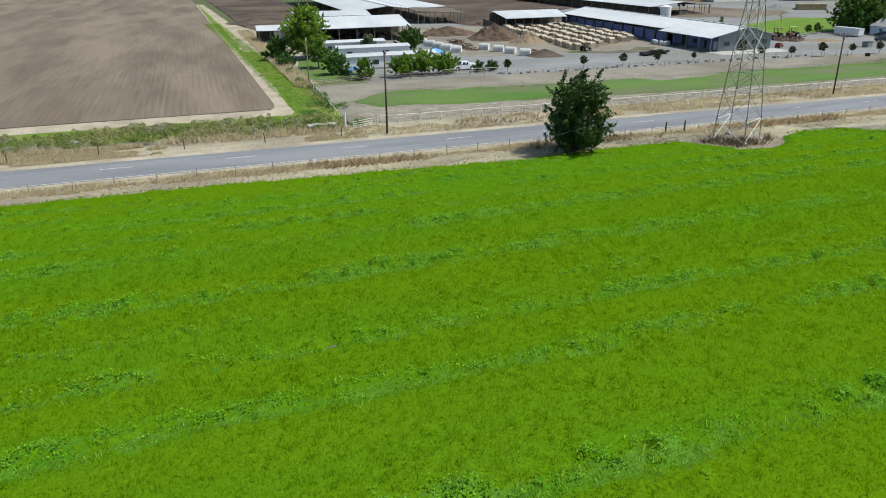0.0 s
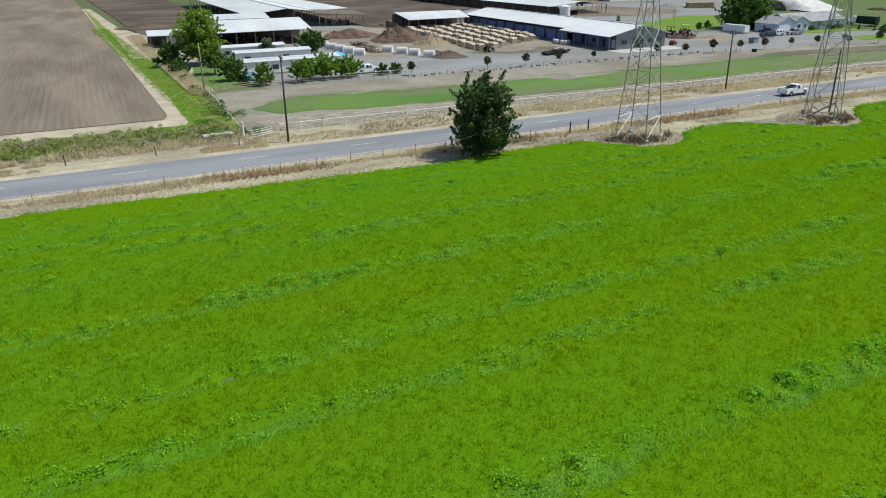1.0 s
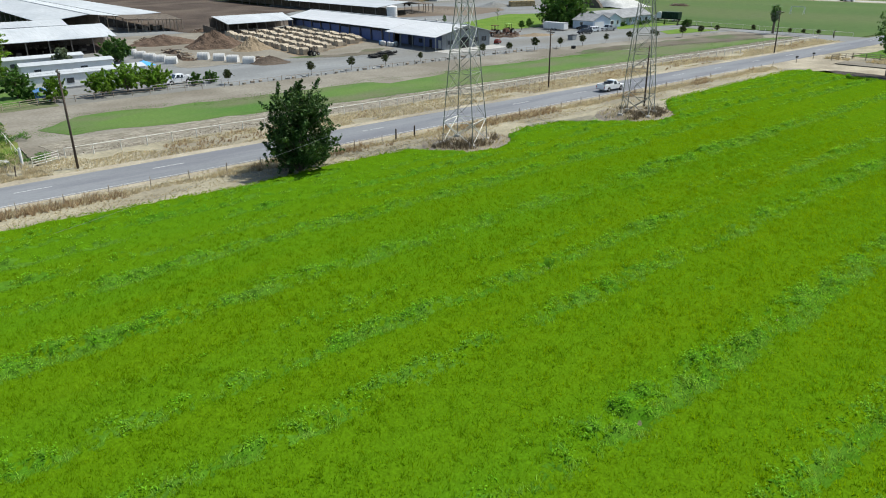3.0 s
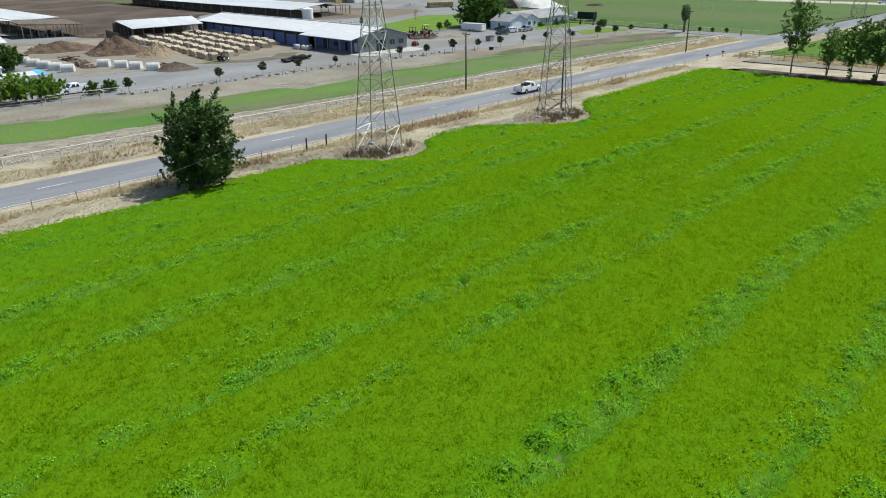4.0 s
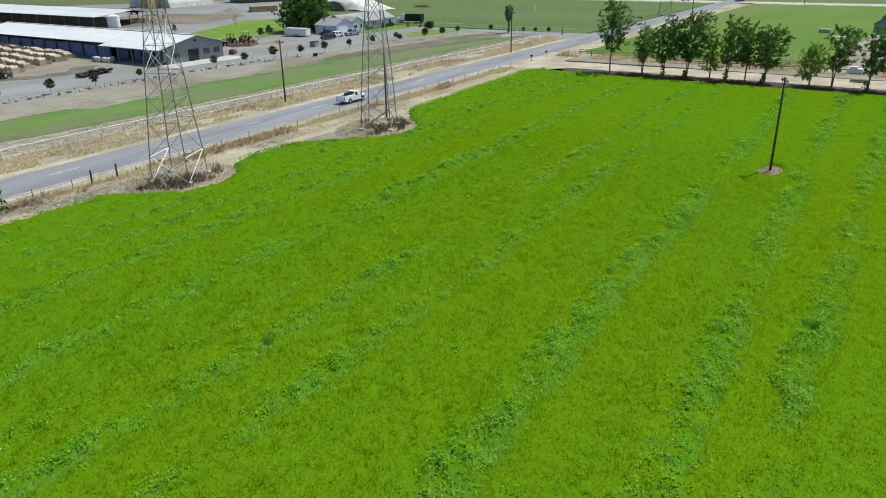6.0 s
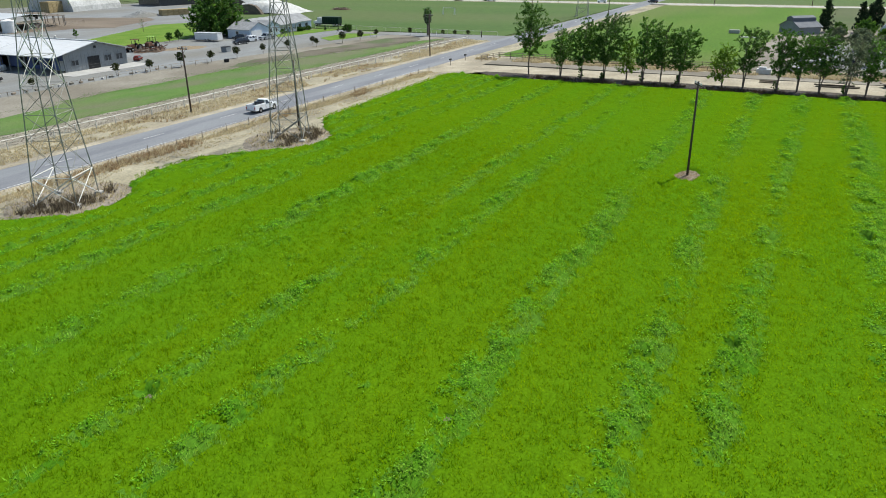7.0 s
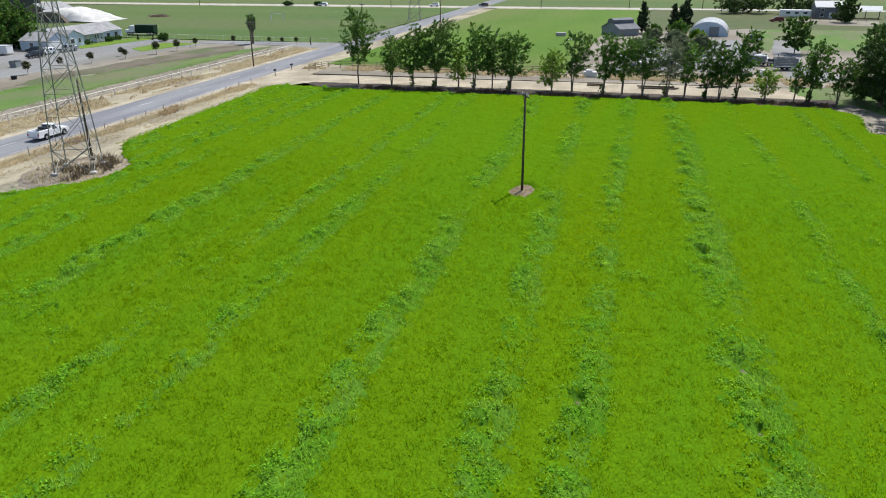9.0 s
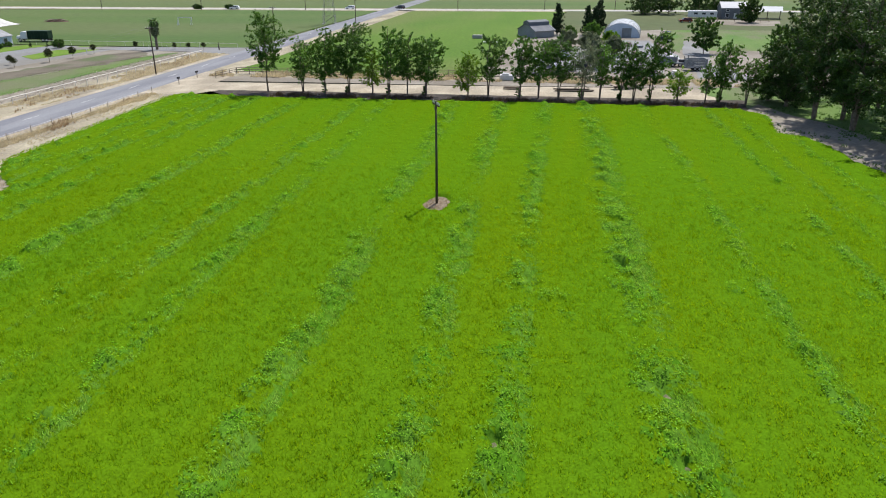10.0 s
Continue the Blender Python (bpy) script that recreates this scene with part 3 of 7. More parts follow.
def blades(x, y, z, h, w, seed, lean=(0.1, 0.25), spread=0.5, per=3, reach=0.2):
    """Single-triangle leaves standing in tufts at x, y, z."""
    rs = np.random.RandomState(seed)
    n = len(x)
    x, y, z, h = (np.repeat(a, per) for a in (x, y, z, h))
    a = rs.rand(n * per) * 2 * np.pi
    ox, oy = (rs.rand(2, n * per) - 0.5) * reach
    hh = h * (0.6 + 0.7 * rs.rand(n * per))
    bx, by = np.cos(a) * w / 2, np.sin(a) * w / 2
    tx = x + ox + lean[0] * hh + (rs.rand(n * per) - 0.5) * spread * hh * 2
    ty = y + oy + lean[1] * hh + (rs.rand(n * per) - 0.5) * spread * hh * 2
    v = np.stack([np.stack([x + ox - bx, y + oy - by, z], -1), np.stack([x + ox + bx, y + oy + by, z], -1), np.stack([tx, ty, z + hh], -1)], 1)
    return fast_mesh("blades", v.reshape(-1, 3), np.arange(n * per * 3).reshape(-1, 3))


def scatter(n, x0, x1, y0, y1, seed, test=None):
    rs = np.random.RandomState(seed)
    x, y = x0 + (x1 - x0) * rs.rand(n), y0 + (y1 - y0) * rs.rand(n)
    if test is not None:
        k = test(x, y)
        x, y = x[k], y[k]
    return x, y


def stuff(name, me, material, label, category):
    return tagged(part(name, me, material), label, category, kind="stuff")


def flat_leaves(x, y, z, size, seed, tilt=0.55, per=4, reach=0.22):
    """Broad leaves lying nearly level, in rosettes at x, y, z."""
    rs = np.random.RandomState(seed)
    n = len(x) * per
    x, y, z, size = (np.repeat(a, per) for a in (x, y, z, size))
    c = np.stack([x + rs.normal(size=n) * reach, y + rs.normal(size=n) * reach, z + rs.rand(n) * size * 0.9], -1)
    nrm = np.stack([rs.normal(size=n) * tilt, rs.normal(size=n) * tilt, np.ones(n)], -1)
    nrm /= np.linalg.norm(nrm, axis=1)[:, None]
    u = np.cross(nrm, rs.normal(size=(n, 3)))
    u /= np.linalg.norm(u, axis=1)[:, None]
    w = np.cross(nrm, u)
    s = (size * (0.5 + 0.6 * rs.rand(n)))[:, None]
    v = np.stack([c - u * s, c - w * s * 0.45, c + u * s, c + w * s * 0.45], 1)
    return fast_mesh("leaves", v.reshape(-1, 3), np.arange(n * 4).reshape(-1, 4))


def sown(x, y):
    return inside(CROP_EDGE, x, y) & seen_part(x, y) & (edge_dist(CROP_EDGE, x, y) > 0.5) & (bare_factor(x, y) > 0.85)


def near_field(x, y):
    """1 in the strip of the field next to the flight, falling off to the far side."""
    return np.clip(1.25 - np.maximum(np.maximum(y - 45, x - 92), -4.0 - y) / 24.0, 0.12, 1)


# standing grain: tufts, thick in the near strip and thinner far off
x, y = scatter(330000, -34, 160, -34, 80, 21, sown)
rr = np.random.RandomState(5)
rank, flat = ridge_growth(x, y)
k = (rr.rand(len(x)) < near_field(x, y)) & (rr.rand(len(x)) > 1.5 * np.maximum(rank, flat))
x, y = x[k], y[k]
lush = 0.30 + 0.10 * fbm(x * 0.5, y * 0.5, 31, 3)
stuff("crop_leaves", blades(x, y, crop_height(x, y) - 0.10, 0.90 * lush, 0.06, 22, lean=(0.16, 0.22), spread=0.62, per=5, reach=0.36), CROP_BLADE, "upright green grain leaves over the whole field", "crop")
# flattened bluish grass, combed over along the ridges
x, y = scatter(300000, -34, 160, -34, 80, 23, sown)
rank, flat = ridge_growth(x, y)
rr = np.random.RandomState(6)
k = (rr.rand(len(x)) < 0.9 * flat) & (rr.rand(len(x)) < 0.25 + near_field(x, y))
x, y = x[k], y[k]
stuff("row_grass", blades(x, y, crop_height(x, y) - 0.04, np.full(len(x), 0.20), 0.06, 24, lean=(0.7, 0.5), spread=1.3, per=11, reach=0.4), WEED, "bluish flattened grass lying in the thin crop rows", "weeds")
# rank clumps that stand up out of the rows
x, y = scatter(300000, -34, 160, -34, 80, 25, sown)
rank, flat = ridge_growth(x, y)
rr = np.random.RandomState(7)
k = (rr.rand(len(x)) < 0.85 * rank) & (rr.rand(len(x)) < 0.25 + near_field(x, y))
x, y = x[k], y[k]
lift = 0.24 * np.random.RandomState(8).rand(len(x)) - 0.04
stuff("row_clumps", flat_leaves(x, y, crop_height(x, y) + lift, np.full(len(x), 0.105), 27, tilt=0.6, per=9, reach=0.18), CLUMPLEAF, "rank blue-green leafy clumps standing up in the rows", "weeds")

# ---- farm ground ----
patch("clod_bank", [(26, 105.6), (216, 105.2), (216, 110.5), (150, 111.2), (80, 112.2), (30, 116), (24, 114)], -0.02, RUBBLE, "rough clod and gravel bank behind the fence", amp=0.6, seed=11)
patch("paddock_dirt", [(22, 105.6), (220, 105), (222, 132), (150, 141), (22, 143)], -0.06, TANYARD, "bare tan paddock dirt", amp=0.4, seed=12)
patch("pasture_strip", [(25.5, 124), (29.5, 118.5), (45, 115.5), (80, 112.5), (150, 110.8), (218, 110.5), (216, 113), (190, 119.5), (150, 127), (110, 128), (68, 128), (33, 131.5)], -0.03, STRIPGRASS, "thin green pasture strip with bare patches", amp=1.4, seed=13)
patch("trodden_muck", [(148, 130), (150, 127.5), (175, 123), (195, 117.5), (213, 116), (219, 121), (212, 128), (196, 129), (180, 131), (160, 133)], -0.02, MUDMIX, "dark trodden muck beside the pasture", amp=1.5, seed=14)
patch("bare_spot", [(84, 129), (88, 124.5), (99, 124), (105, 127), (100, 131)], -0.022, TANYARD, "bare brown patch at the pasture edge", amp=1.2, seed=15)
patch("yard", [(22, 140.5), (150, 139), (222, 131), (229, 140), (229, 156), (210, 300), (150, 300), (22, 300)], -0.075, GRAVEL, "grey gravel farm yard", amp=0.4, seed=16)
patch("yard_straw", [(66, 172), (120, 168), (126, 182), (124, 248), (66, 256), (64, 210)], -0.05, TANYARD, "tan straw-strewn yard round the calf pens", amp=2.0, seed=17)
patch("pen_straw", [(94, 172), (123, 187), (127, 233), (101, 236)], -0.046, STRAWPILE, "straw bedding trodden round the calf pens", amp=1.2, seed=66)
patch("wet_streak", [(90, 172), (95, 168), (102, 164.5), (110, 163), (119, 171), (115, 174), (109, 168.5), (103, 169), (96, 172.5)], -0.04, MUDMIX, "dark wet streak in front of the calf pens", amp=1.2, step=1.5, seed=67)
patch("corral", [(96, 252), (122, 250), (150, 262), (152, 300), (175, 320), (182, 640), (90, 640), (82, 300)], -0.045, MUCK, "dark brown earth corral", amp=1.0, seed=18)
patch("corral_west", [(20, 262), (52, 262), (52, 640), (4, 640)], -0.045, MUCK, "dark earth pen beside the barns", amp=1.0, seed=19)
# darker pasture green than the lawns, standing for the garden trees' shade
patch("west_garden", [(23.5, 143), (33, 143), (34, 190), (25, 184), (22, 165)], -0.045, STRIPGRASS, "rough shaded lawn by the mobile homes", amp=0.8, seed=20)
patch("garden_dry", [(18, 141), (24.5, 143), (26, 190), (32, 214), (24, 216), (16.5, 214)], -0.06, DRYVERGE, "dry straw-coloured ground beside the ditch", amp=0.8, seed=58)
# muck floor laid dark to deepen the shade under the barn roof
patch("barn_floor", [(30, 217.5), (64, 217.5), (67, 243), (30, 243)], -0.04, MUCK, "dark trodden floor deepening the shade inside the feed barn", amp=0.5, seed=59)
patch("west_track", [(13, 205), (21, 203), (26, 215), (22, 262), (15, 300), (8, 430), (5.5, 430), (11, 290)], -0.03, DIRT, "pale dirt lane beside the ditch", amp=0.5, seed=21)
patch("shed_lawn", [(158, 192), (172, 186), (190, 184), (198, 190), (208, 200), (236, 222), (220, 232), (190, 218), (165, 206)], -0.03, LAWN, "bright green lawn behind the long building", amp=0.8, seed=22)
patch("house_lawn", [(203, 160), (222, 157.5), (229, 156), (230, 164), (224, 166), (206, 169)], -0.03, LAWN, "clipped green house lawn", amp=0.4, seed=23)
patch("oval_lawn", [(201, 140), (207, 138.5), (222, 136), (229, 139), (229, 146), (218, 147), (206, 147)], -0.03, LAWN, "green lawn inside the looped driveway", amp=0.5, seed=24)
patch("back_yard", [(150, 232), (236, 226), (300, 250), (330, 330), (210, 420), (160, 330)], -0.07, GRAVEL, "wide pale gravel yard with hay stacks", amp=0.8, seed=25)
patch("back_lane", [(178, 252), (196, 247), (206, 237.5), (236, 249), (243, 262), (229, 299), (206, 296), (188, 288)], -0.05, PLOW, "brown trodden earth behind the long building", amp=1.5, seed=63)
patch("sports_field", [(231.5, 98), (388, 96), (375, 262), (340, 420), (300, 300), (236, 226), (231, 160)], -0.08, FARGREEN, "wide mown green sports field", amp=0.5, seed=26)
patch("farm_drive", [(217, 94), (231, 94), (230, 110), (228, 140), (224.5, 152), (219, 152), (222, 138), (221, 112)], -0.012, GRAVEL, "grey gravel driveway meeting the road", amp=0.4, seed=27)
patch("far_road", [(391, -900), (398, -900), (384, 900), (376, 900)], -0.04, CONCRETE, "pale cross road in the distance", "road", amp=0.1, seed=28)
patch("far_verge", [(386, -900), (402, -900), (388, 900), (371, 900)], -0.06, DRYVERGE, "dry verge of the cross road", amp=0.4, seed=29)
patch("far_field", [(402, -900), (900, -900), (900, 900), (388, 900)], -0.07, FARGREEN, "distant dull green field", amp=0.4, seed=30)
patch("east_field", [(188, 26), (262, 24), (300, 14), (388, 10), (384, 84), (232, 85), (190, 84)], -0.08, EASTGREEN, "bright green hay field beyond the ranch fence", amp=0.5, seed=31)
patch("road_south_verge", [(166, 82), (390, 80), (390, 87.6), (166, 87.6)], -0.06, DRYVERGE, "dry road verge past the ranch entrance", amp=0.5, seed=32)
patch("ranch_entrance", [(160, 80), (166, 78), (190, 80), (187, 87.6), (160, 87.6)], -0.015, DIRT, "pale dirt ranch entrance at the road", amp=0.4, seed=33)
patch("tree_strip", [(158, 82), (174, 84), (176, 30), (178, -8), (177, -17), (158, -18)], -0.045, DIRT, "pale bare dirt track along the tree row", amp=0.5, seed=34)
# litter strip that also paints the shadow band under the tree row
patch("windbreak_litter", [(158.8, 78), (165.6, 74), (166.4, 30), (167.2, -21), (158, -19), (159.4, 20), (158.4, 58)], -0.03, LITTER_SHADE, "leaf litter with tree shade in its colour at the windbreak foot", amp=0.6, step=1.5, seed=48)
patch("ranch_drive", [(175.5, 84), (181.5, 84), (182, 32), (185, -8), (190, -40), (183, -42), (178.5, -8), (176.5, 32)], -0.02, TANYARD, "pale packed ranch driveway", "road", amp=0.2, seed=35)
patch("ranch_strip", [(181, 84), (189, 84), (189, 26), (186, -40), (181, -8)], -0.04, DRYVERGE, "dry grass along the ranch fence", amp=0.5, seed=36)
patch("ranch_yard", [(184, 27), (262, 25), (300, 14), (330, -10), (330, -120), (170, -120), (176, -30), (181, -8)], -0.07, TANYARD, "bare ranch yard with scattered equipment", amp=1.0, seed=37)
patch("ranch_far_grass", [(280, 12), (388, 10), (392, -120), (300, -120), (296, -20)], -0.055, FARDRY, "rough pasture behind the ranch", amp=1.0, seed=38)
patch("ranch_lawn", [(226, -20), (262, -16), (300, -24), (300, -75), (216, -70), (206, -30)], -0.057, STRIPGRASS, "green grass among the ranch trees", amp=1.2, seed=49)
patch("ranch_pad", [(198, 18), (232, 14), (262, -4), (262, -14), (226, -18), (196, -10)], -0.042, GRAVEL, "grey hard standing with parked equipment", amp=0.8, seed=50)
patch("ranch_concrete", [(188, -17), (199, -17.5), (214, -18), (236, -20), (262, -24), (266, -29), (236, -26.5), (212, -23), (200, -27), (190, -29)], -0.036, GRAVEL, "pale concrete ranch yard and driveway", "road", amp=0.4, seed=64)
patch("ranch_lot", [(340, -38), (338, -70), (316, -64), (314, -52), (322, -41)], -0.05, TANYARD, "bare tan paddock by the far house", amp=0.8, seed=65)
patch("ranch_dirt", [(176, -8), (190, -12), (240, -20), (238, -60), (180, -60)], -0.05, TANYARD, "bare tan ground among the ranch trees", amp=1.0, seed=39)
patch("corner_litter", [(157, -17), (179, -15), (186, -22), (180, -40), (150, -34), (149, -25)], -0.035, STRIPGRASS, "rough grass under the tall trees", amp=1.0, step=1.5, seed=61)
patch("corner_lawn", [(158, -20), (174, -24), (170, -60), (120, -60), (122, -28), (136, -25), (146, -23)], -0.05, STRIPGRASS, "shaded grass under the tall trees", amp=0.8, seed=40)
patch("corner_path", [(116, -28.4), (127, -24.6), (134.7, -24), (139.6, -22.2), (141.6, -19.4), (147, -20), (153.5, -21), (158, -18.6), (164, -22), (155, -25.5), (149, -29), (143, -30.8), (126, -34)], -0.03, TANYARD, "shaded dirt path beside the tall trees", amp=0.5, seed=41)
for i, (cx, cy, r) in enumerate(((68.8, 77.5, 5.2), (100.0, 74.0, 5.6))):
    patch("tower_pad", [(cx + r * 1.25 * math.cos(a * 0.393), cy + r * math.sin(a * 0.393)) for a in range(16)], -0.01, PADSOIL, "bare ground with dead grass under the tower", amp=0.7, step=1.5, seed=42 + i)
patch("pole_spot", [(104.5 + 2.6 * math.cos(a * 0.524), 22.3 + 1.55 * math.sin(a * 0.524)) for a in range(12)], 0.02, SOIL, "bare brown soil round the field pole", amp=0.35, step=0.5, seed=45)
# ploughed field, drawn up in ridges
px = np.concatenate([np.arange(-110, -26, 1.2), np.arange(-26, 11.75, 0.19)])
py = np.concatenate([np.linspace(122.2, 200, 60), np.linspace(204, 430, 50), np.linspace(450, 1100, 20)])
PX, PY = np.meshgrid(px, py, indexing="ij")
right = 12.8 - 0.028 * (PY - 122) - 1.2 * np.exp(-(PY - 122) / 1.5)
PXs = -110 + (PX + 110) * (right + 110) / 121.6
furrow = np.clip(1.2 - np.abs(PXs + 8) / 26 - np.abs(PY - 150) / 75, 0.12, 1)
PZ = 0.04 + 0.045 * np.where(PXs > -25.5, furrow * np.clip(0.6 + fbm(PXs * 0.3, PY * 0.04, 52, 3), 0, 1.2), 0) * np.cos(PXs * 2 * np.pi / 1.14 + 1.5 * fbm(PXs * 0.2, PY * 0.02, 53, 2)) + 0.02 * fbm(PXs * 0.5, PY * 0.15, 51, 3)
ci = np.arange(PX.size).reshape(PX.shape)
q = np.stack([ci[:-1, :-1], ci[1:, :-1], ci[1:, 1:], ci[:-1, 1:]], -1).reshape(-1, 4)
structure("ploughed_field", fast_mesh("ploughed_field", np.stack([PXs, PY, PZ], -1).reshape(-1, 3), q), PLOW, "bare brown ploughed field with fine furrows", "field")


# ---- lattice towers ----
def lattice_tower(m, label, top=30.0, foot=None, base=2.2):
    foot = foot or GALV
    t = thing("transmission_tower", label, "pylon", m, "lattice towers along the road")
    levels = [(0, base), (2.9, base - 0.12), (6.6, 1.78), (9.1, 1.6), (11.8, 1.42), (14.6, 1.15), (17.6, 0.85), (21, 0.72), (24, 0.68), (27, 0.55), (30, 0.1)]
    levels = [l for l in levels if l[0] <= top]
    sg = ((-1, -1), (1, -1), (1, 1), (-1, 1))
    for a, b in sg:
        part("leg", Geo().line([(a * h, b * h, z) for z, h in levels], 0.065, 0.05, 4), GALV, t)
    for i, (z0, h0) in enumerate(levels):
        for k in range(4):
            (a, b), (c, d) = sg[k], sg[(k + 1) % 4]
            if i:
                part("ring_bar", Geo().tube((a * h0, b * h0, z0), (c * h0, d * h0, z0), 0.045 if i == 1 else 0.03, n=4), foot if i == 1 else GALV, t)
            if i + 1 < len(levels):
                z1, h1 = levels[i + 1]
                if i == 0:
                    part("foot_brace", Geo().tube((a * h0, b * h0, 0.1), (c * h1, d * h1, z1), 0.055, n=4), foot, t)
                    part("foot_brace", Geo().tube((c * h0, d * h0, 0.1), (a * h1, b * h1, z1), 0.055, n=4), foot, t)
                    for e, f, p, r in ((a, b, c, d), (c, d, a, b)):
                        part("brace", Geo().tube((e * h0, f * h0, 1.45), ((0.75 * e + 0.25 * p) * h0, (0.75 * f + 0.25 * r) * h0, 0.75), 0.022, n=4), GALV, t)
                else:
                    bold = z0 in (11.8, 14.6)
                    part("brace", Geo().tube((a * h0, b * h0, z0), (c * h1, d * h1, z1), 0.042 if bold else 0.028, n=4), foot if bold else GALV, t)
                    part("brace", Geo().tube((c * h0, d * h0, z0), (a * h1, b * h1, z1), 0.042 if bold else 0.028, n=4), foot if bold else GALV, t)
    for z, w in ((20.5, 4.2), (25.0, 3.2)):
        if z < top:
            for s in (-1, 1):
                g = Geo()
                g.tube((0, s * 0.8, z), (0, s * w, z), 0.06, n=4).tube((0.7, s * 0.8, z), (0, s * w, z), 0.05, n=4).tube((-0.7, s * 0.8, z), (0, s * w, z), 0.05, n=4).tube((0, s * 0.7, z + 1.4), (0, s * w, z), 0.05, n=4)
                arm = part("crossarm", g, GALV, t)
                g = Geo()
                for j in range(7):
                    g.tube((0, s * w, z - 0.15 - j * 0.18), (0, s * w, z - 0.25 - j * 0.18), 0.13, 0.05, 6)
                part("insulator", g, HUTCHWHITE, arm, "pale glass insulator string")
    for a, b in sg:
        part("footing", Geo().box((a * base, b * base, 0.02), (0.7, 0.7, 0.5), ch=0.05), CONCRETE, t)
    return t


T1 = pose(68.9, 78.0, 0, 0, 0, 24)
T2 = pose(100.3, 74.0, 0, 0, 0, 24)
lattice_tower(T1, "galvanised steel lattice tower standing at the crop edge", foot=BRACEPALE)
lattice_tower(T2, "galvanised steel lattice tower beside a wooden pole", base=2.1)


# ---- poles ----
def utility_pole(x, y, h, label, arm=True, lean=(0, 0), turn=0.0, r=0.15, wood=None):
    t = thing("utility_pole", label, "utility pole", pose(x, y, 0, lean[0], lean[1], turn), "wooden utility poles")
    part("pole", Geo().line([(0, 0, -0.3), (0, 0, h * 0.5), (0, 0, h)], r, r * 0.72, 10), wood or WOODPOLE, t, smooth=True)
    if arm:
        a = part("crossarm", Geo().box((0, 0, h - 0.35), (0.12, 2.0, 0.14), ch=0.02).tube((0.07, -0.6, h - 0.36), (0.07, 0, h - 1.0), 0.03, n=4).tube((0.07, 0.6, h - 0.36), (0.07, 0, h - 1.0), 0.03, n=4), WOODPOLE, t)
        for s in (-0.9, -0.35, 0.35, 0.9):
            part("insulator", Geo().tube((0, s, h - 0.28), (0, s, h - 0.06), 0.07, 0.05, 8), HUTCHWHITE, a)
    return t


utility_pole(25.5, 98.4, 11.6, "dark wooden utility pole beside the farm gate")
utility_pole(107.6, 99.9, 10.2, "dark wooden utility pole on the road verge")
utility_pole(181.9, 96.4, 9.8, "dark wooden utility pole near the driveway")
utility_pole(104.9, 22.3, 10.3, "lone dark wooden pole standing in the crop", r=0.14, turn=118)
utility_pole(105.8, 76.9, 9.6, "dark wooden pole close beside the lattice tower", arm=False)
utility_pole(21.4, 144.2, 9.0, "grey wooden pole beside the mobile home garden", arm=False, r=0.12, wood=FENCEWOOD)


def cable(p, q, sag, label):
    p, q = Vector(p), Vector(q)
    pts = [p.lerp(q, i / 16) - Vector((0, 0, 4 * sag * (i / 16) * (1 - i / 16))) for i in range(17)]
    tagged(part("cable", Geo().line(pts, 0.007, n=3), CABLE), label, "cable")


for s in (-1.0, 1.0):
    cable((25.5, 98.4 + s, 11.5), (107.6, 99.9 + s, 10.1), 1.4, "thin overhead wire between the roadside poles")
    cable((107.6, 99.9 + s, 10.1), (181.9, 96.4 + s, 9.7), 1.3, "thin overhead wire between the roadside poles")
    cable((25.5, 98.4 + s, 11.5), (-60, 98 + s, 11.0), 1.4, "thin overhead wire between the roadside poles")
pts = [(67.0 - 50.0 * k / 20, 76.8 - 1.8 * k / 20, 8.0 - 7.8 * k / 20 - 0.5 * math.sin(math.pi * k / 20)) for k in range(21)]
tagged(part("guy_wire", Geo().line(pts, 0.013, n=3), CONDUCTOR), "thin pale guy wire running down from the tower", "wire")
cable((25.5, 98.4, 11.2), (21.4, 144.2, 8.8), 0.9, "thin overhead wire to the garden pole")


# ---- trees ----
def leaf_mesh(c, nrm, leaf, rs):
    """Folded leaf blades at the places c, facing nrm."""
    n = len(c)
    nrm = nrm / np.linalg.norm(nrm, axis=1)[:, None]
    u = np.cross(nrm, rs.normal(size=(n, 3)))
    u /= np.linalg.norm(u, axis=1)[:, None]
    w = np.cross(nrm, u)
    s = leaf * (0.6 + 0.8 * rs.rand(n))[:, None]
    v = np.stack([c - u * s, c - w * s * 0.55 + nrm * s * 0.15, c + u * s, c + w * s * 0.55 + nrm * s * 0.15], 1)
    return fast_mesh("crown", v.reshape(-1, 3), np.arange(n * 4).reshape(-1, 4))


def crown(seed, spots, leaf, n, flat=0.75, up=0.35):
    """Leaves round the given spots (x, y, z, radius): an uneven crown of many small leaves with gaps."""
    rs = np.random.RandomState(seed)
    spots = np.array(spots, float)
    wt = spots[:, 3] ** 2
    which = rs.choice(len(spots), n, p=wt / wt.sum())
    d = rs.normal(size=(n, 3))
    d /= np.linalg.norm(d, axis=1)[:, None]
    r = spots[which, 3] * np.abs(0.74 + 0.24 * rs.normal(size=n))
    c = spots[which, :3] + d * r[:, None] * np.array([1, 1, flat])
    return leaf_mesh(c, d + rs.normal(size=(n, 3)) * 0.7 + np.array([0, 0, up]), leaf, rs)


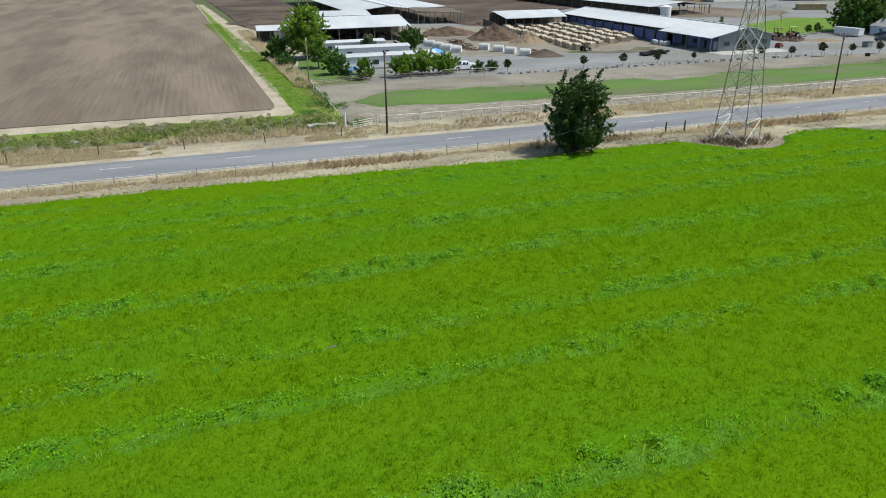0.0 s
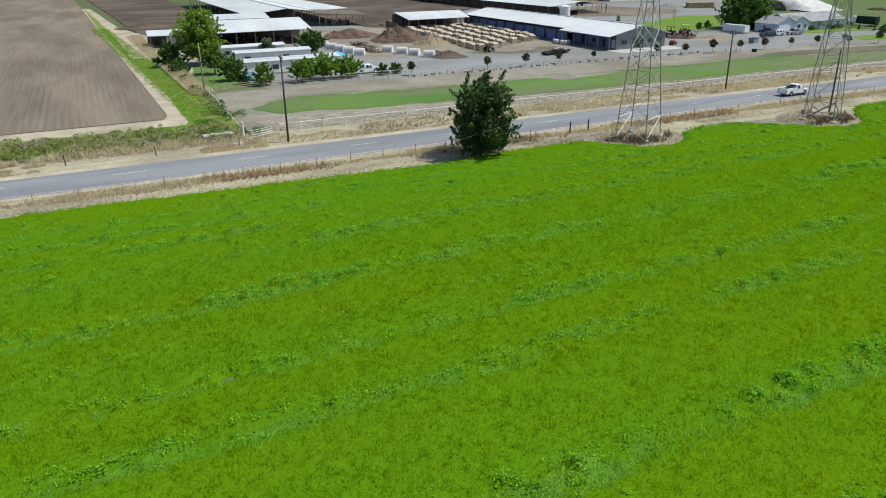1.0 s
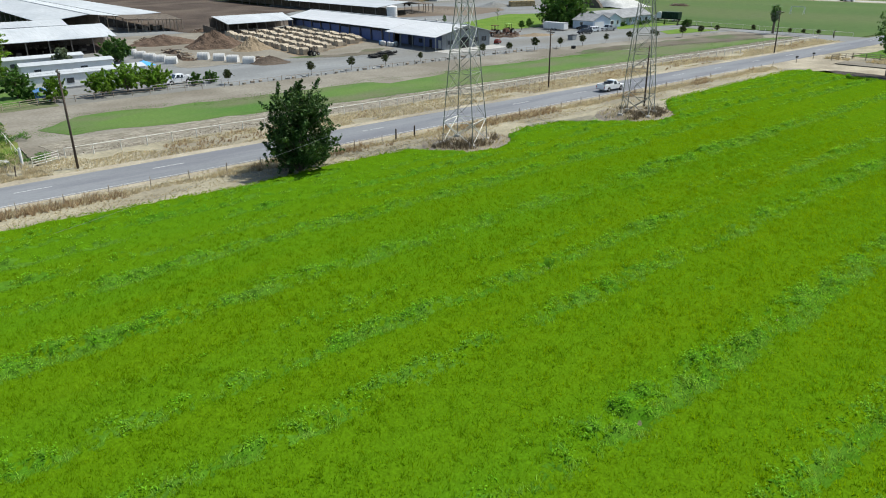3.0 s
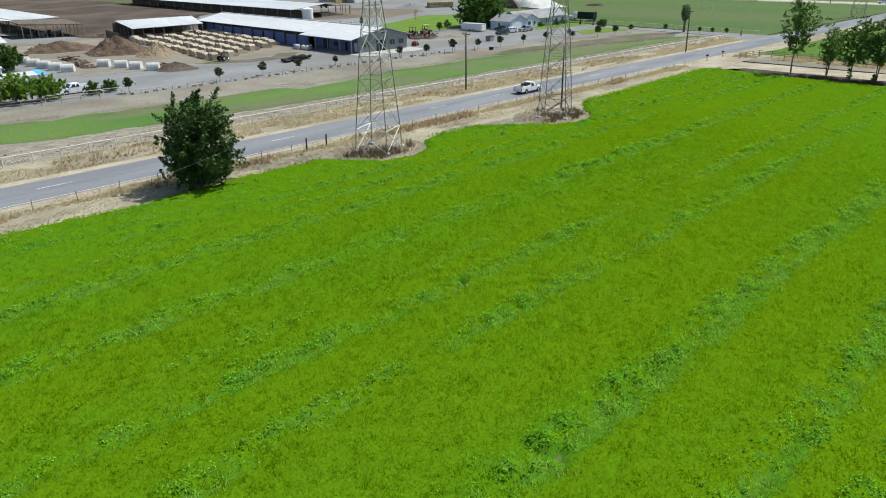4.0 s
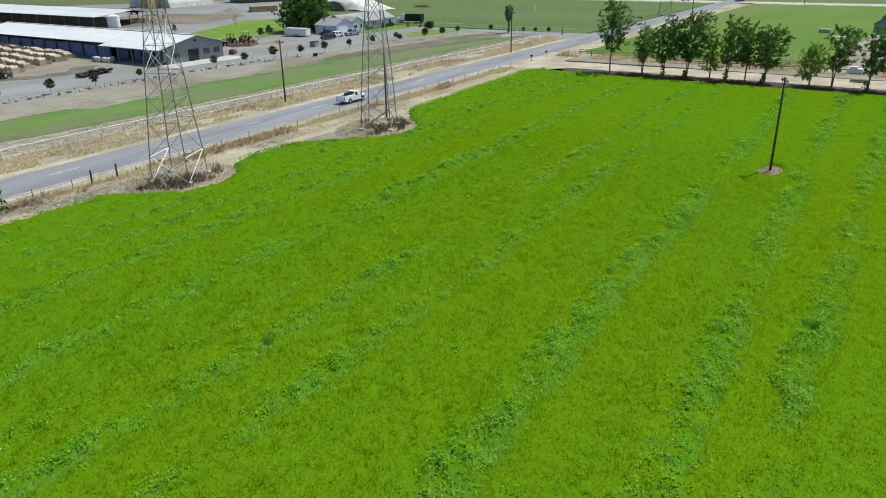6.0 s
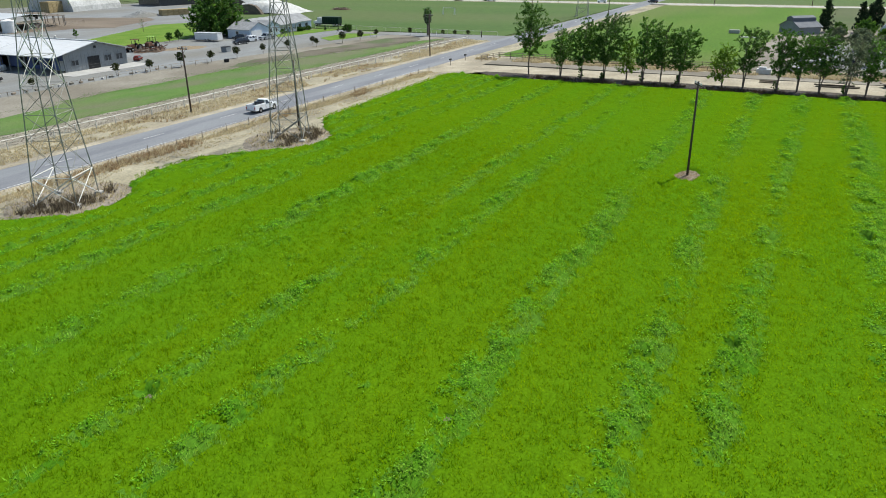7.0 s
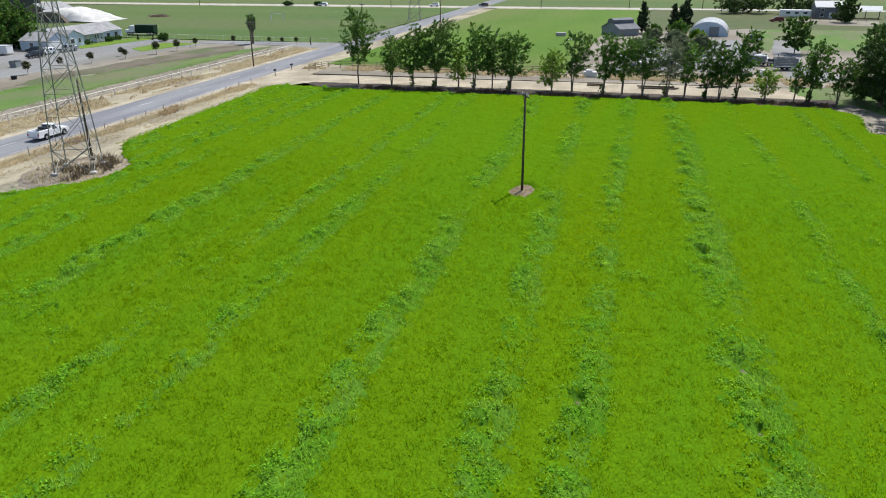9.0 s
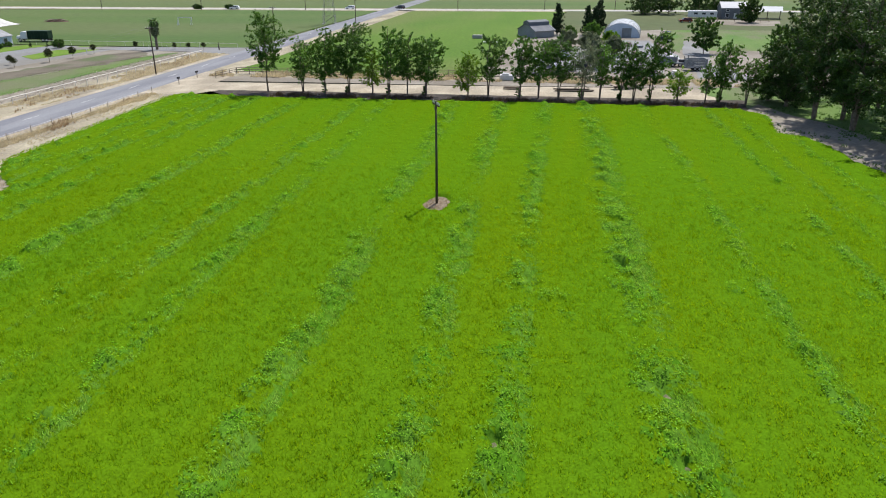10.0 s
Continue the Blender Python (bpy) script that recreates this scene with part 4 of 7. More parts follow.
ENVELOPE = {
    "oval": lambda f: math.sin(math.pi * min(1, 0.14 + 0.84 * f)) ** 0.65,
    "column": lambda f: 0.62 + 0.38 * math.sin(math.pi * min(1, 0.1 + 0.7 * f)) - 0.3 * max(0.0, f - 0.75) / 0.25,
    "bush": lambda f: (1 - f ** 2.2) ** 0.5 * 0.95 + 0.05,
    "top": lambda f: min(1, 0.35 + 1.3 * f) * (1 - 0.6 * max(0, (f - 0.75) / 0.25)),
    "cone": lambda f: 1.03 - f,
}


def grow(seed, h, bare, width, count, shape="oval", lean=(0.0, 0.0), trunk=0.16, forks=1, rise=0.6, wind=(0, 0, 0), wild=0.35, spray=0.11):
    """Trunk, limbs, and the sprays of leaves on them: (from, to, thickness) each. rise: how steeply limbs climb; wind: where twigs bend to; spray: length of a spray to the crown's width."""
    rs = np.random.RandomState(seed)
    g, sprays = Geo(), []
    wv = Vector(wind)
    stems = [(0.0, 0.0)] if forks == 1 else [(math.cos(6.28 * i / forks + seed) * 0.06 * width, math.sin(6.28 * i / forks + seed) * 0.06 * width) for i in range(forks)]
    per = max(4, count // len(stems))
    for sx, sy in stems:
        top = h * (0.95 if len(stems) == 1 else rs.uniform(0.8, 0.96))
        pts = [(sx * 0.2, sy * 0.2, -0.15)]
        for i in range(1, 7):
            t = i / 6
            pts.append((sx * (0.2 + 2.0 * t) + lean[0] * h * t * t + rs.normal() * 0.016 * h * t, sy * (0.2 + 2.0 * t) + lean[1] * h * t * t + rs.normal() * 0.016 * h * t, top * t))
        g.line(pts, trunk / (len(stems) ** 0.4), trunk * 0.15, 7)
        at = lambda t: Vector(pts[min(5, int(t * 6))]).lerp(Vector(pts[min(5, int(t * 6)) + 1]), t * 6 - min(5, int(t * 6)))
        for k in range(per):
            f = (k + rs.rand()) / per
            t = bare + (1 - bare) * f * 0.97
            reach = width / 2 * ENVELOPE[shape](f) * (0.7 + 0.3 * rs.rand()) * (1 + wild * (rs.rand() - 0.5))
            a = k * 2.4 + rs.rand() * 1.3
            out = Vector((math.cos(a), math.sin(a), 0))
            climb = {"cone": -0.12}.get(shape, rise * (0.55 + 0.6 * rs.rand() + 0.5 * f))
            root = at(max(bare * 0.8, t - climb * reach / h * 0.8))
            tip = root + out * reach + Vector((0, 0, climb * reach)) + wv * reach * 0.5
            tip.z = min(max(tip.z, 0.3), h * (1.0 + 0.02 * rs.normal()))
            bend = root.lerp(tip, 0.5) + Vector((0, 0, 0.08 * reach)) - wv * reach * 0.1
            g.line([root, bend, tip], trunk * (0.30 - 0.14 * f), trunk * 0.05, 4)
            m = max(3, int(2.4 + 9 * reach / max(width, 1)))
            for j in range(m):
                p = 0.22 + 0.78 * (j + rs.rand()) / m
                base = root.lerp(bend, p * 2) if p < 0.5 else bend.lerp(tip, p * 2 - 1)
                d = out * 0.45 + Vector(rs.normal(size=3)) * 0.55 + Vector((0, 0, 0.25 + 0.5 * rise)) + wv * 1.1
                d.normalize()
                l = spray * width * (0.65 + 0.7 * rs.rand()) * (1.1 - 0.35 * p)
                start = base + Vector(rs.normal(size=3)) * 0.03 * width
                start.z = max(start.z, 0.15)
                sprays.append((*start, *(start + d * l), l * (0.30 + 0.12 * rs.rand())))
    return g, sprays


def spray_leaves(seed, sprays, leaf, n, up=0.45):
    """Leaves gathered along the sprays, thick at the foot and thin towards the tip."""
    rs = np.random.RandomState(seed)
    sp = np.array(sprays, float)
    ln = np.linalg.norm(sp[:, 3:6] - sp[:, :3], axis=1)
    wt = ln * sp[:, 6] * (0.5 + rs.rand(len(sp)))
    which = rs.choice(len(sp), n, p=wt / wt.sum())
    t = rs.rand(n) ** 0.85
    d = rs.normal(size=(n, 3))
    d /= np.linalg.norm(d, axis=1)[:, None]
    r = sp[which, 6] * (1.05 - 0.75 * t) * np.abs(0.62 + 0.3 * rs.normal(size=n))
    c = sp[which, :3] + (sp[which, 3:6] - sp[which, :3]) * t[:, None] + d * r[:, None]
    c[:, 2] = np.maximum(c[:, 2], 0.03)
    return leaf_mesh(c, d + rs.normal(size=(n, 3)) * 0.55 + np.array([0, 0, up]), leaf, rs)


def tree(name, m, label, seed, h, bare, width, count, leaf, n, leafmat, category="tree", group="", shape="oval", lean=(0, 0), trunk=0.16, forks=1, rise=0.4, wind=(0, 0, 0), wild=0.25, spray=0.13, fill=1.9, broad=1.2):
    t = thing(name, label, category, m, group)
    width *= broad
    n = int(n * fill)
    g, sprays = grow(seed, h, bare, width, count, shape, lean, trunk, forks, rise, wind, wild, spray)
    part("trunk", g, BARK, t)
    part("crown", spray_leaves(seed + 1, sprays, leaf, n), leafmat, t)
    return t


# the big bush tree by the road
tree("roadside_tree", pose(45.3, 79.9, 0), "large dark green bushy tree on the road verge", 101, 10.2, 0.02, 8.7, 120, 0.15, 32000, LEAF_DEEP, shape="bush", lean=(0.09, 0.0), trunk=0.26, forks=5, rise=0.55, wind=(0.24, 0, 0.2), wild=0.35, spray=0.16, fill=1, broad=1)

# the windbreak row: y, height, crown width, variant
ROW_TREES = ((64.3, 14.4, 7.4, "tall"), (57.7, 10.0, 5.2, "a"), (53.0, 12.6, 5.2, "b"), (48.8, 13.2, 6.6, "b"), (44.5, 7.8, 4.0, "c"), (41.1, 12.4, 4.8, "b"), (38.0, 11.4, 4.8, "a"), (34.4, 11.2, 4.8, "b"), (26.9, 7.6, 5.4, "c"), (23.3, 11.8, 4.8, "a"),
             (17.6, 11.4, 4.6, "b"), (14.4, 10.8, 4.4, "a"), (10.9, 11.0, 4.4, "a"), (6.8, 10.8, 4.8, "g"), (3.8, 9.8, 3.8, "a"), (0.3, 10.4, 4.2, "b"), (-1.8, 9.0, 3.6, "a"), (-4.7, 11.8, 4.8, "b"), (-9.2, 5.2, 4.6, "c"), (-13.7, 6.9, 3.0, "a"), (-16.2, 11.4, 4.6, "b"), (-20.2, 8.0, 3.6, "a"))
LAB = {"tall": "tall airy green tree with a bare trunk", "a": "slim green windbreak tree leaning with the wind", "b": "dense dark green windbreak tree with a bushy base", "c": "small broad green tree in the windbreak row", "g": "grey-green sparse tree in the windbreak row"}
for i, (yy, h, w, kind) in enumerate(ROW_TREES):
    shape = {"tall": "top", "a": "column", "b": "column", "c": "oval", "g": "column"}[kind]
    w *= 1.08 if kind == "tall" else 1.14
    leafmat = {"g": LEAF_GREY, "c": LEAF_BRIGHT, "tall": LEAF_MID}.get(kind, LEAF_MID if i % 3 else LEAF_DARK)
    tree("windbreak_tree", pose(164.6 + 0.7 * math.sin(i * 2.3) + (0.9 if kind == "c" else 0.3), yy, 0), LAB[kind], 200 + 7 * i, h, {"tall": 0.30, "c": 0.20, "b": 0.26}.get(kind, 0.30), w, {"tall": 46, "c": 34}.get(kind, 44), 0.145, int({"tall": 700, "g": 440, "b": 1080}.get(kind, 840) * w * (h / 10)), leafmat, group="windbreak row", shape=shape,
         lean=(-0.01, -0.015 if kind == "c" else -0.06), trunk=0.16, forks=1 if kind in ("tall", "c") else 2, rise={"tall": 0.7, "c": 0.4}.get(kind, 0.45), wind=(0, 0, -0.1) if kind == "c" else (0.0, -0.2, -0.05) if kind == "tall" else (0.0, -0.42, -0.15), wild=0.6, spray=0.19 if kind == "tall" else 0.2, fill=1.2, broad=1)

# tall trees at the field corner
for x, y, h, w, n, sh, lm in ((153.0, -27.6, 21.5, 11.5, 16000, "top", LEAF_DEEP), (162.9, -26.2, 15.0, 9.0, 13000, "bush", LEAF_DEEP), (145.2, -30.4, 21.5, 13.5, 18000, "top", LEAF_DEEP), (168.0, -24.6, 13.0, 7.0, 9000, "bush", LEAF_DARK), (152.9, -31.6, 18.0, 9.0, 9000, "top", LEAF_DARK), (171, -31, 13.5, 7.5, 6000, "oval", LEAF_DEEP), (157, -35, 19, 9, 8000, "top", LEAF_DEEP), (147.5, -37, 21, 10, 8000, "top", LEAF_DEEP), (133.4, -31.6, 20, 13, 14000, "top", LEAF_DEEP), (173, -39, 13, 8, 4500, "oval", LEAF_DEEP), (162.7, -40.2, 14, 8, 4500, "top", LEAF_DARK)):
    tree("tall_tree", pose(x, y, 0), "tall dark green spreading tree at the field corner", int(x * 10), h, 0.17 if sh == "top" else 0.06, w, 72, 0.165, int(1.25 * n), lm, shape=sh, lean=(0.02, -0.04), trunk=0.34, forks=3 if sh == "top" else 1, group="tall corner trees", rise=0.7, wind=(0, -0.25, -0.35), wild=0.6, spray=0.18, fill=1.15, broad=1.0)


# ---- buildings ----
def ribs(g, a, b, c, d, n, w=0.016):
    """Standing seams on the plate a, b, c, d, running from the side ab to the side dc."""
    a, b, c, d = (Vector(p) for p in (a, b, c, d))
    for i in range(n + 1):
        p, q = a.lerp(b, i / n), d.lerp(c, i / n)
        g.tube(p + Vector((0, 0, 0.008)), q + Vector((0, 0, 0.008)), w, n=4)
    return g


def roof_plate(t, a, b, c, d, n, material=None, name="roof", thick=0.12):
    material = material or ROOFMETAL
    r = part(name, Geo().quad(a, b, c, d, thick), material, t)
    if n:
        part("seams", ribs(Geo(), a, b, c, d, n), material, r)
    return r


def posts(t, pts, h, r=0.12, material=None):
    for x, y in pts:
        part("post", Geo().box((x, y, h / 2 - 0.1), (2 * r, 2 * r, h + 0.2)), material or STEELPOST, t)


def clutter(t, x0, x1, y0, y1, n, seed, h=0.9):
    """Feed rails, boards and gear standing inside an open barn."""
    rs = random.Random(seed)
    for _ in range(n):
        x, y, s = rs.uniform(x0, x1), rs.uniform(y0, y1), rs.uniform(0.5, 1.6)
        part("stall_board", Geo().box((x, y, h * s / 2), (rs.uniform(0.8, 2.4), 0.15, h * s), rs.choice((0, 1.57))), rs.choice((WALLDARK, FENCEWOOD, STEELPOST)), t)


# barn A: long open-fronted feed barn
t = thing("feed_barn", "long open-sided barn with a pale metal roof", "barn")
roof_plate(t, (28.5, 216.6, 4.0), (63.5, 216.6, 4.0), (66.5, 241.5, 5.5), (30, 242.5, 5.5), 28)
posts(t, [(x, 217.2) for x in np.linspace(31, 62.8, 7)] + [(63.5 + 2.5 * k, 220 + 20 * k) for k in (0.2, 0.6, 1.0)], 4.0)
part("back_wall", Geo().box((48, 241, 2.2), (36, 0.2, 4.6)), WALLDARK, t)
part("side_wall", Geo().box((30, 229, 2.0), (0.2, 24, 4.0)), WALLDARK, t)
clutter(t, 33, 62, 219, 238, 26, 1)
# lower white bay at its west end
t = thing("lean_to_shed", "small white lean-to shed beside the barn", "shed", pose(2.2, 1.5, 0))
roof_plate(t, (16.5, 224, 3.4), (29.5, 222, 3.4), (29.5, 232, 4.2), (17, 233, 4.2), 10)
posts(t, [(17.2, 224.6), (20.5, 224.3), (24, 223.6), (28.6, 222.8)], 3.4)
part("white_panel", Geo().box((23.2, 224.6, 1.5), (3.4, 0.15, 3.0)), HUTCHWHITE, t, "white sheet-metal panel")
part("dark_panel", Geo().box((27.0, 224.1, 1.4), (3.4, 0.15, 2.8)), WALLGREY, t, "blue-grey sheet-metal panel")
part("back_wall", Geo().box((23, 231.6, 1.7), (12, 0.15, 3.6)), WALLDARK, t)
# barn B: narrow roof between
t = thing("middle_barn", "narrow barn with a pale metal roof", "barn")
roof_plate(t, (34.5, 249.5, 5.2), (58.5, 247.5, 5.2), (60, 262, 5.9), (34, 264, 5.9), 20)
posts(t, [(x, 249.2 - 0.06 * (x - 34)) for x in np.linspace(35.5, 58, 5)], 5.1)
part("back_wall", Geo().box((47, 262, 2.6), (24, 0.2, 5.4)), WALLDARK, t)
# barn C: wide free-stall barn
t = thing("free_stall_barn", "wide free-stall barn with a white gabled roof", "barn")
roof_plate(t, (54.5, 266, 5.0), (68, 261, 7.0), (68, 430, 7.0), (54.5, 430, 5.0), 0)
roof_plate(t, (68, 261, 7.0), (81, 276, 5.0), (81, 430, 5.0), (68, 430, 7.0), 0)
r = part("ridge_cap", Geo().box((68, 346, 7.08), (0.7, 170, 0.12), ch=0.03), ROOFMETAL, t)
for i in range(14):
    part("post", Geo().box((80.2, 278 + i * 11, 2.45), (0.25, 0.25, 5.1)), STEELPOST, t)
    part("post", Geo().box((55.2, 268 + i * 11, 2.45), (0.25, 0.25, 5.1)), STEELPOST, t)
part("end_wall", Geo().prism([(56, 0), (80, 0), (80, 4.6), (68, 6.6), (56, 4.6)], 300, 300.3), WALLDARK, t)
t = thing("free_stall_barn", "second free-stall barn with a white metal roof", "barn")
roof_plate(t, (84, 284, 4.4), (97, 282, 4.9), (97, 430, 4.9), (84, 430, 4.4), 0)
posts(t, [(84.4, 285 + 12 * i) for i in range(9)] + [(96.4, 284 + 12 * i) for i in range(9)], 4.4)
# timber lean-to frame
t = thing("loafing_shed", "open timber loafing shed with a thin roof edge", "shed")
roof_plate(t, (80.5, 268, 4.4), (97.5, 262, 3.6), (99, 282, 4.2), (81, 284, 4.9), 12, WALLDARK)
posts(t, [(81 + 2.1 * i, 267.8 - 0.72 * i) for i in range(8)], 4.0, 0.10, FENCEWOOD)
posts(t, [(97.6, 263 + 4 * i) for i in range(5)], 3.7, 0.12, FENCEWOOD)
clutter(t, 82, 96, 270, 280, 12, 3)

# shed D: open calf barn
t = thing("calf_barn", "low open barn with a white metal roof", "barn")
roof_plate(t, (101.6, 233.2, 3.5), (124.6, 233.4, 3.5), (130, 252, 4.6), (104.5, 253.5, 4.6), 18)
posts(t, [(102 + 3.2 * i, 233.8) for i in range(8)] + [(102.5 + 0.6 * i, 236 + 4.4 * i) for i in range(4)], 3.5, 0.1)
part("back_wall", Geo().box((116, 252, 2.1), (26, 0.2, 4.2)), WALLDARK, t)
for i in range(7):
    part("gate_panel", Geo().box((103.6 + 3.2 * i, 234.0, 0.75), (2.9, 0.1, 1.2)), WALLDARK, t)
t = thing("cattle_pen", "dark steel pen panels beside the calf barn", "pen")
for i in range(5):
    part("panel", Geo().box((98.8 + 0.4 * i, 238 + 3 * i, 1.1), (0.12, 2.8, 2.2)), WALLDARK, t)

# building E: long steel milking building with a gabled office end
t = thing("long_farm_building", "long grey steel building with a white gabled roof", "building")
AP, EV = 5.85, 3.75
roof_plate(t, (124.6, 179, 3.45), (124.6, 156.2, 3.45), (135.7, 156.2, AP), (135.7, 179, AP), 18, ROOFWHITE)
roof_plate(t, (126.4, 241, 3.9), (126.4, 179.02, 3.9), (135.7, 179.02, AP + 0.02), (135.7, 241, AP + 0.02), 48, ROOFWHITE)
roof_plate(t, (145.0, 156.2, 3.5), (145.0, 241, 3.5), (135.7, 241, AP), (135.7, 156.2, AP), 60, ROOFWHITE)
front = part("gable_wall", Geo().prism([(127.5, 0), (143.9, 0), (143.9, 3.6), (135.7, 5.6), (127.5, 3.6)], 157, 157.25), WALLGREY, t)
for x, z, w, h in ((130.1, 1.75, 1.7, 1.1), (138.7, 1.9, 1.8, 1.3), (141.8, 1.9, 1.7, 1.3)):
    wi = part("window", Geo().box((x, 156.97, z), (w, 0.1, h)), WINDOWGLASS, front, "dark window pane")
    wi2 = Geo()
    for dx in (-w / 2, 0, w / 2):
        wi2.box((x + dx, 156.93, z), (0.09, 0.08, h + 0.1))
    for dz in (-h / 2, h / 2):
        wi2.box((x, 156.925, z + dz), (w + 0.1, 0.08, 0.09))
    part("window_frame", wi2, WALLGREY, front)
# flat black panel painted for the shade inside the open doorway
part("roller_door", Geo().box((134.9, 156.97, 1.35), (3.0, 0.1, 2.7)), BLACKPLASTIC, front, "dark open roller doorway")
part("vent", Geo().box((135.7, 156.95, 4.6), (0.6, 0.1, 0.5)), BLACKPLASTIC, front)
for i in range(17):
    part("siding_rib", Geo().box((127.9 + i * 0.98, 156.96, 1.85), (0.04, 0.03, 3.6)), WALLGREY, front)
part("east_wall", Geo().box((143.8, 199, 1.75), (0.25, 83.5, 3.5)), WALLGREY, t)
part("west_wall", Geo().box((129.2, 168, 1.75), (0.25, 21.6, 3.5)), WALLBLUE_SHADE, t, "blue wall under the porch roof, shade put into its colour")
# the black ones are flat panels for the shade inside openings
for y, w, h, mt in ((160, 1.2, 2.1, WHITEPAINT), (164, 1.1, 2.1, BLACKPLASTIC), (168.5, 1.6, 1.1, WINDOWGLASS), (173, 2.4, 2.5, BLACKPLASTIC)):
    part("porch_opening", Geo().box((129.05, y, h / 2 + (0.9 if mt is WINDOWGLASS else 0)), (0.12, w, h)), mt, t)
posts(t, [(125.2, 156.9), (125.2, 161.8), (125.2, 167), (125.2, 172.5), (125.2, 178)], 3.4, 0.1, WALLGREY)
for i in range(11):
    y = 181.5 + 5.9 * i
    part("bay_post", Geo().box((127.2, y - 2.9, 1.95), (0.22, 0.25, 3.9)), WALLDARK, t)
    part("bay_panel", Geo().box((127.6, y, 1.55), (0.12, 5.5, 3.1)), WALLBLUE_SHADE, t)
    if i % 3 == 1:
        # black panel for the shade in the gap under the eave
        part("bay_opening", Geo().box((127.5, y, 3.3), (0.14, 4.8, 0.8)), BLACKPLASTIC, t)
part("back_wall", Geo().prism([(127.5, 0), (143.9, 0), (143.9, 3.5), (135.7, 5.6), (127.5, 3.7)], 240, 240.25), WALLGREY, t)
part("ridge_cap", Geo().box((135.7, 198.6, AP + 0.06), (0.6, 85, 0.12), ch=0.03), ROOFMETAL, t)
for y in (176, 171):
    part("roof_vent", Geo().tube((136.5, y, 5.6), (136.5, y, 6.3), 0.22, n=8).tube((136.5, y, 6.3), (136.5, y, 6.5), 0.38, 0.1, 8), CONCRETE, t)
patch("porch_slab", rect(124.5, 150.5, 145.5, 157), -0.02, CONCRETE, "pale concrete apron before the long building", amp=0.2, seed=60)

# barn F behind, with its tank
t = thing("back_barn", "long low barn with a white roof and dark open side", "barn")
roof_plate(t, (175.5, 260, 3.6), (190, 258, 5.2), (190, 430, 5.2), (173.5, 430, 3.6), 0)
roof_plate(t, (190, 258, 5.2), (205, 268, 3.6), (205, 430, 3.6), (190, 430, 5.2), 0)
posts(t, [(176 - 0.012 * i * 9, 262 + 9 * i) for i in range(15)], 3.6)
part("inner_wall", Geo().box((182, 346, 1.5), (0.3, 165, 3.0)), WALLDARK, t)
t = thing("open_corral_shed", "rusty open pipe shed beside the barn", "shed")
roof_plate(t, (190, 262, 4.3), (206, 262, 3.4), (212, 284, 3.8), (196, 284, 4.6), 0, WALLDARK)
posts(t, [(191 + 3.6 * i, 262.5) for i in range(5)] + [(207 + 1.2 * i, 264 + 5 * i) for i in range(4)], 3.6, 0.1, STEELPOST)
for i in range(5):
    part("pen_rail", Geo().tube((188, 258, 0.3 + 0.3 * i), (214, 262, 0.3 + 0.3 * i), 0.04, n=4), STEELPOST, t)
t = thing("storage_tank", "upright white ribbed storage tank", "tank", pose(180.3, 256.5, 0))
part("shell", Geo().tube((0, 0, 0), (0, 0, 3.8), 2.1, n=24).tube((0, 0, 3.8), (0, 0, 4.3), 2.1, 0.5, 24), WHITEPAINT, t)
for k in range(6):
    part("hoop", Geo().tube((0, 0, 0.4 + 0.6 * k), (0, 0, 0.5 + 0.6 * k), 2.14, n=24), WHITEPAINT, t)


def hall(name, label, m, w, l, h, wall, roofm, category="building", doors=(), eave=0.3):
    """A gabled block: w across x, l along y, with its base in the middle."""
    t = thing(name, label, category, m)
    ap = h + w * 0.22
    part("wall", Geo().prism([(-w / 2, 0), (w / 2, 0), (w / 2, h), (0, ap - 0.1), (-w / 2, h)], -l / 2, l / 2), wall, t)
    e, d = eave, h - eave * 0.44
    rf = part("roof", Geo().quad((-w / 2 - e, -l / 2 - e, d), (0, -l / 2 - e, ap), (0, l / 2 + e, ap), (-w / 2 - e, l / 2 + e, d), 0.1).quad((0, -l / 2 - e, ap), (w / 2 + e, -l / 2 - e, d), (w / 2 + e, l / 2 + e, d), (0, l / 2 + e, ap), 0.1), roofm, t)
    for side, u, z, ww, hh, mt, nm in doors:
        c, s = {"s": ((u, -l / 2 - 0.03, z), (ww, 0.1, hh)), "w": ((-w / 2 - 0.03, u, z), (0.1, ww, hh)), "e": ((w / 2 + 0.03, u, z), (0.1, ww, hh)), "n": ((u, l / 2 + 0.03, z), (ww, 0.1, hh))}[side]
        o = part(nm, Geo().box(c, s), mt, t)
        if nm == "window":
            k = Vector(c) + Vector({"s": (0, -0.03, 0), "w": (-0.03, 0, 0), "e": (0.03, 0, 0), "n": (0, 0.03, 0)}[side])
            fr = Geo()
            al = side in "sn"
            for q in (-1, 1):
                fr.box((k.x + (q * ww / 2 if al else 0), k.y + (0 if al else q * ww / 2), k.z), (0.1, 0.1, hh + 0.1))
                fr.box((k.x, k.y, k.z + q * hh / 2), (ww if al else 0.1, 0.1 if al else ww, 0.1))
            part("window_frame", fr, WHITEPAINT, o)
    return t


W, D_ = WINDOWGLASS, WHITEPAINT
hall("garage", "pale blue-grey garage with a shingle roof", pose(199.6, 169.2, 0), 8.4, 8.6, 2.7, HOUSEBLUE, SHINGLE, "garage", (("s", -1.2, 1.1, 4.6, 2.2, D_, "garage_door"), ("w", 0.5, 1.6, 1.2, 1.0, W, "window")))
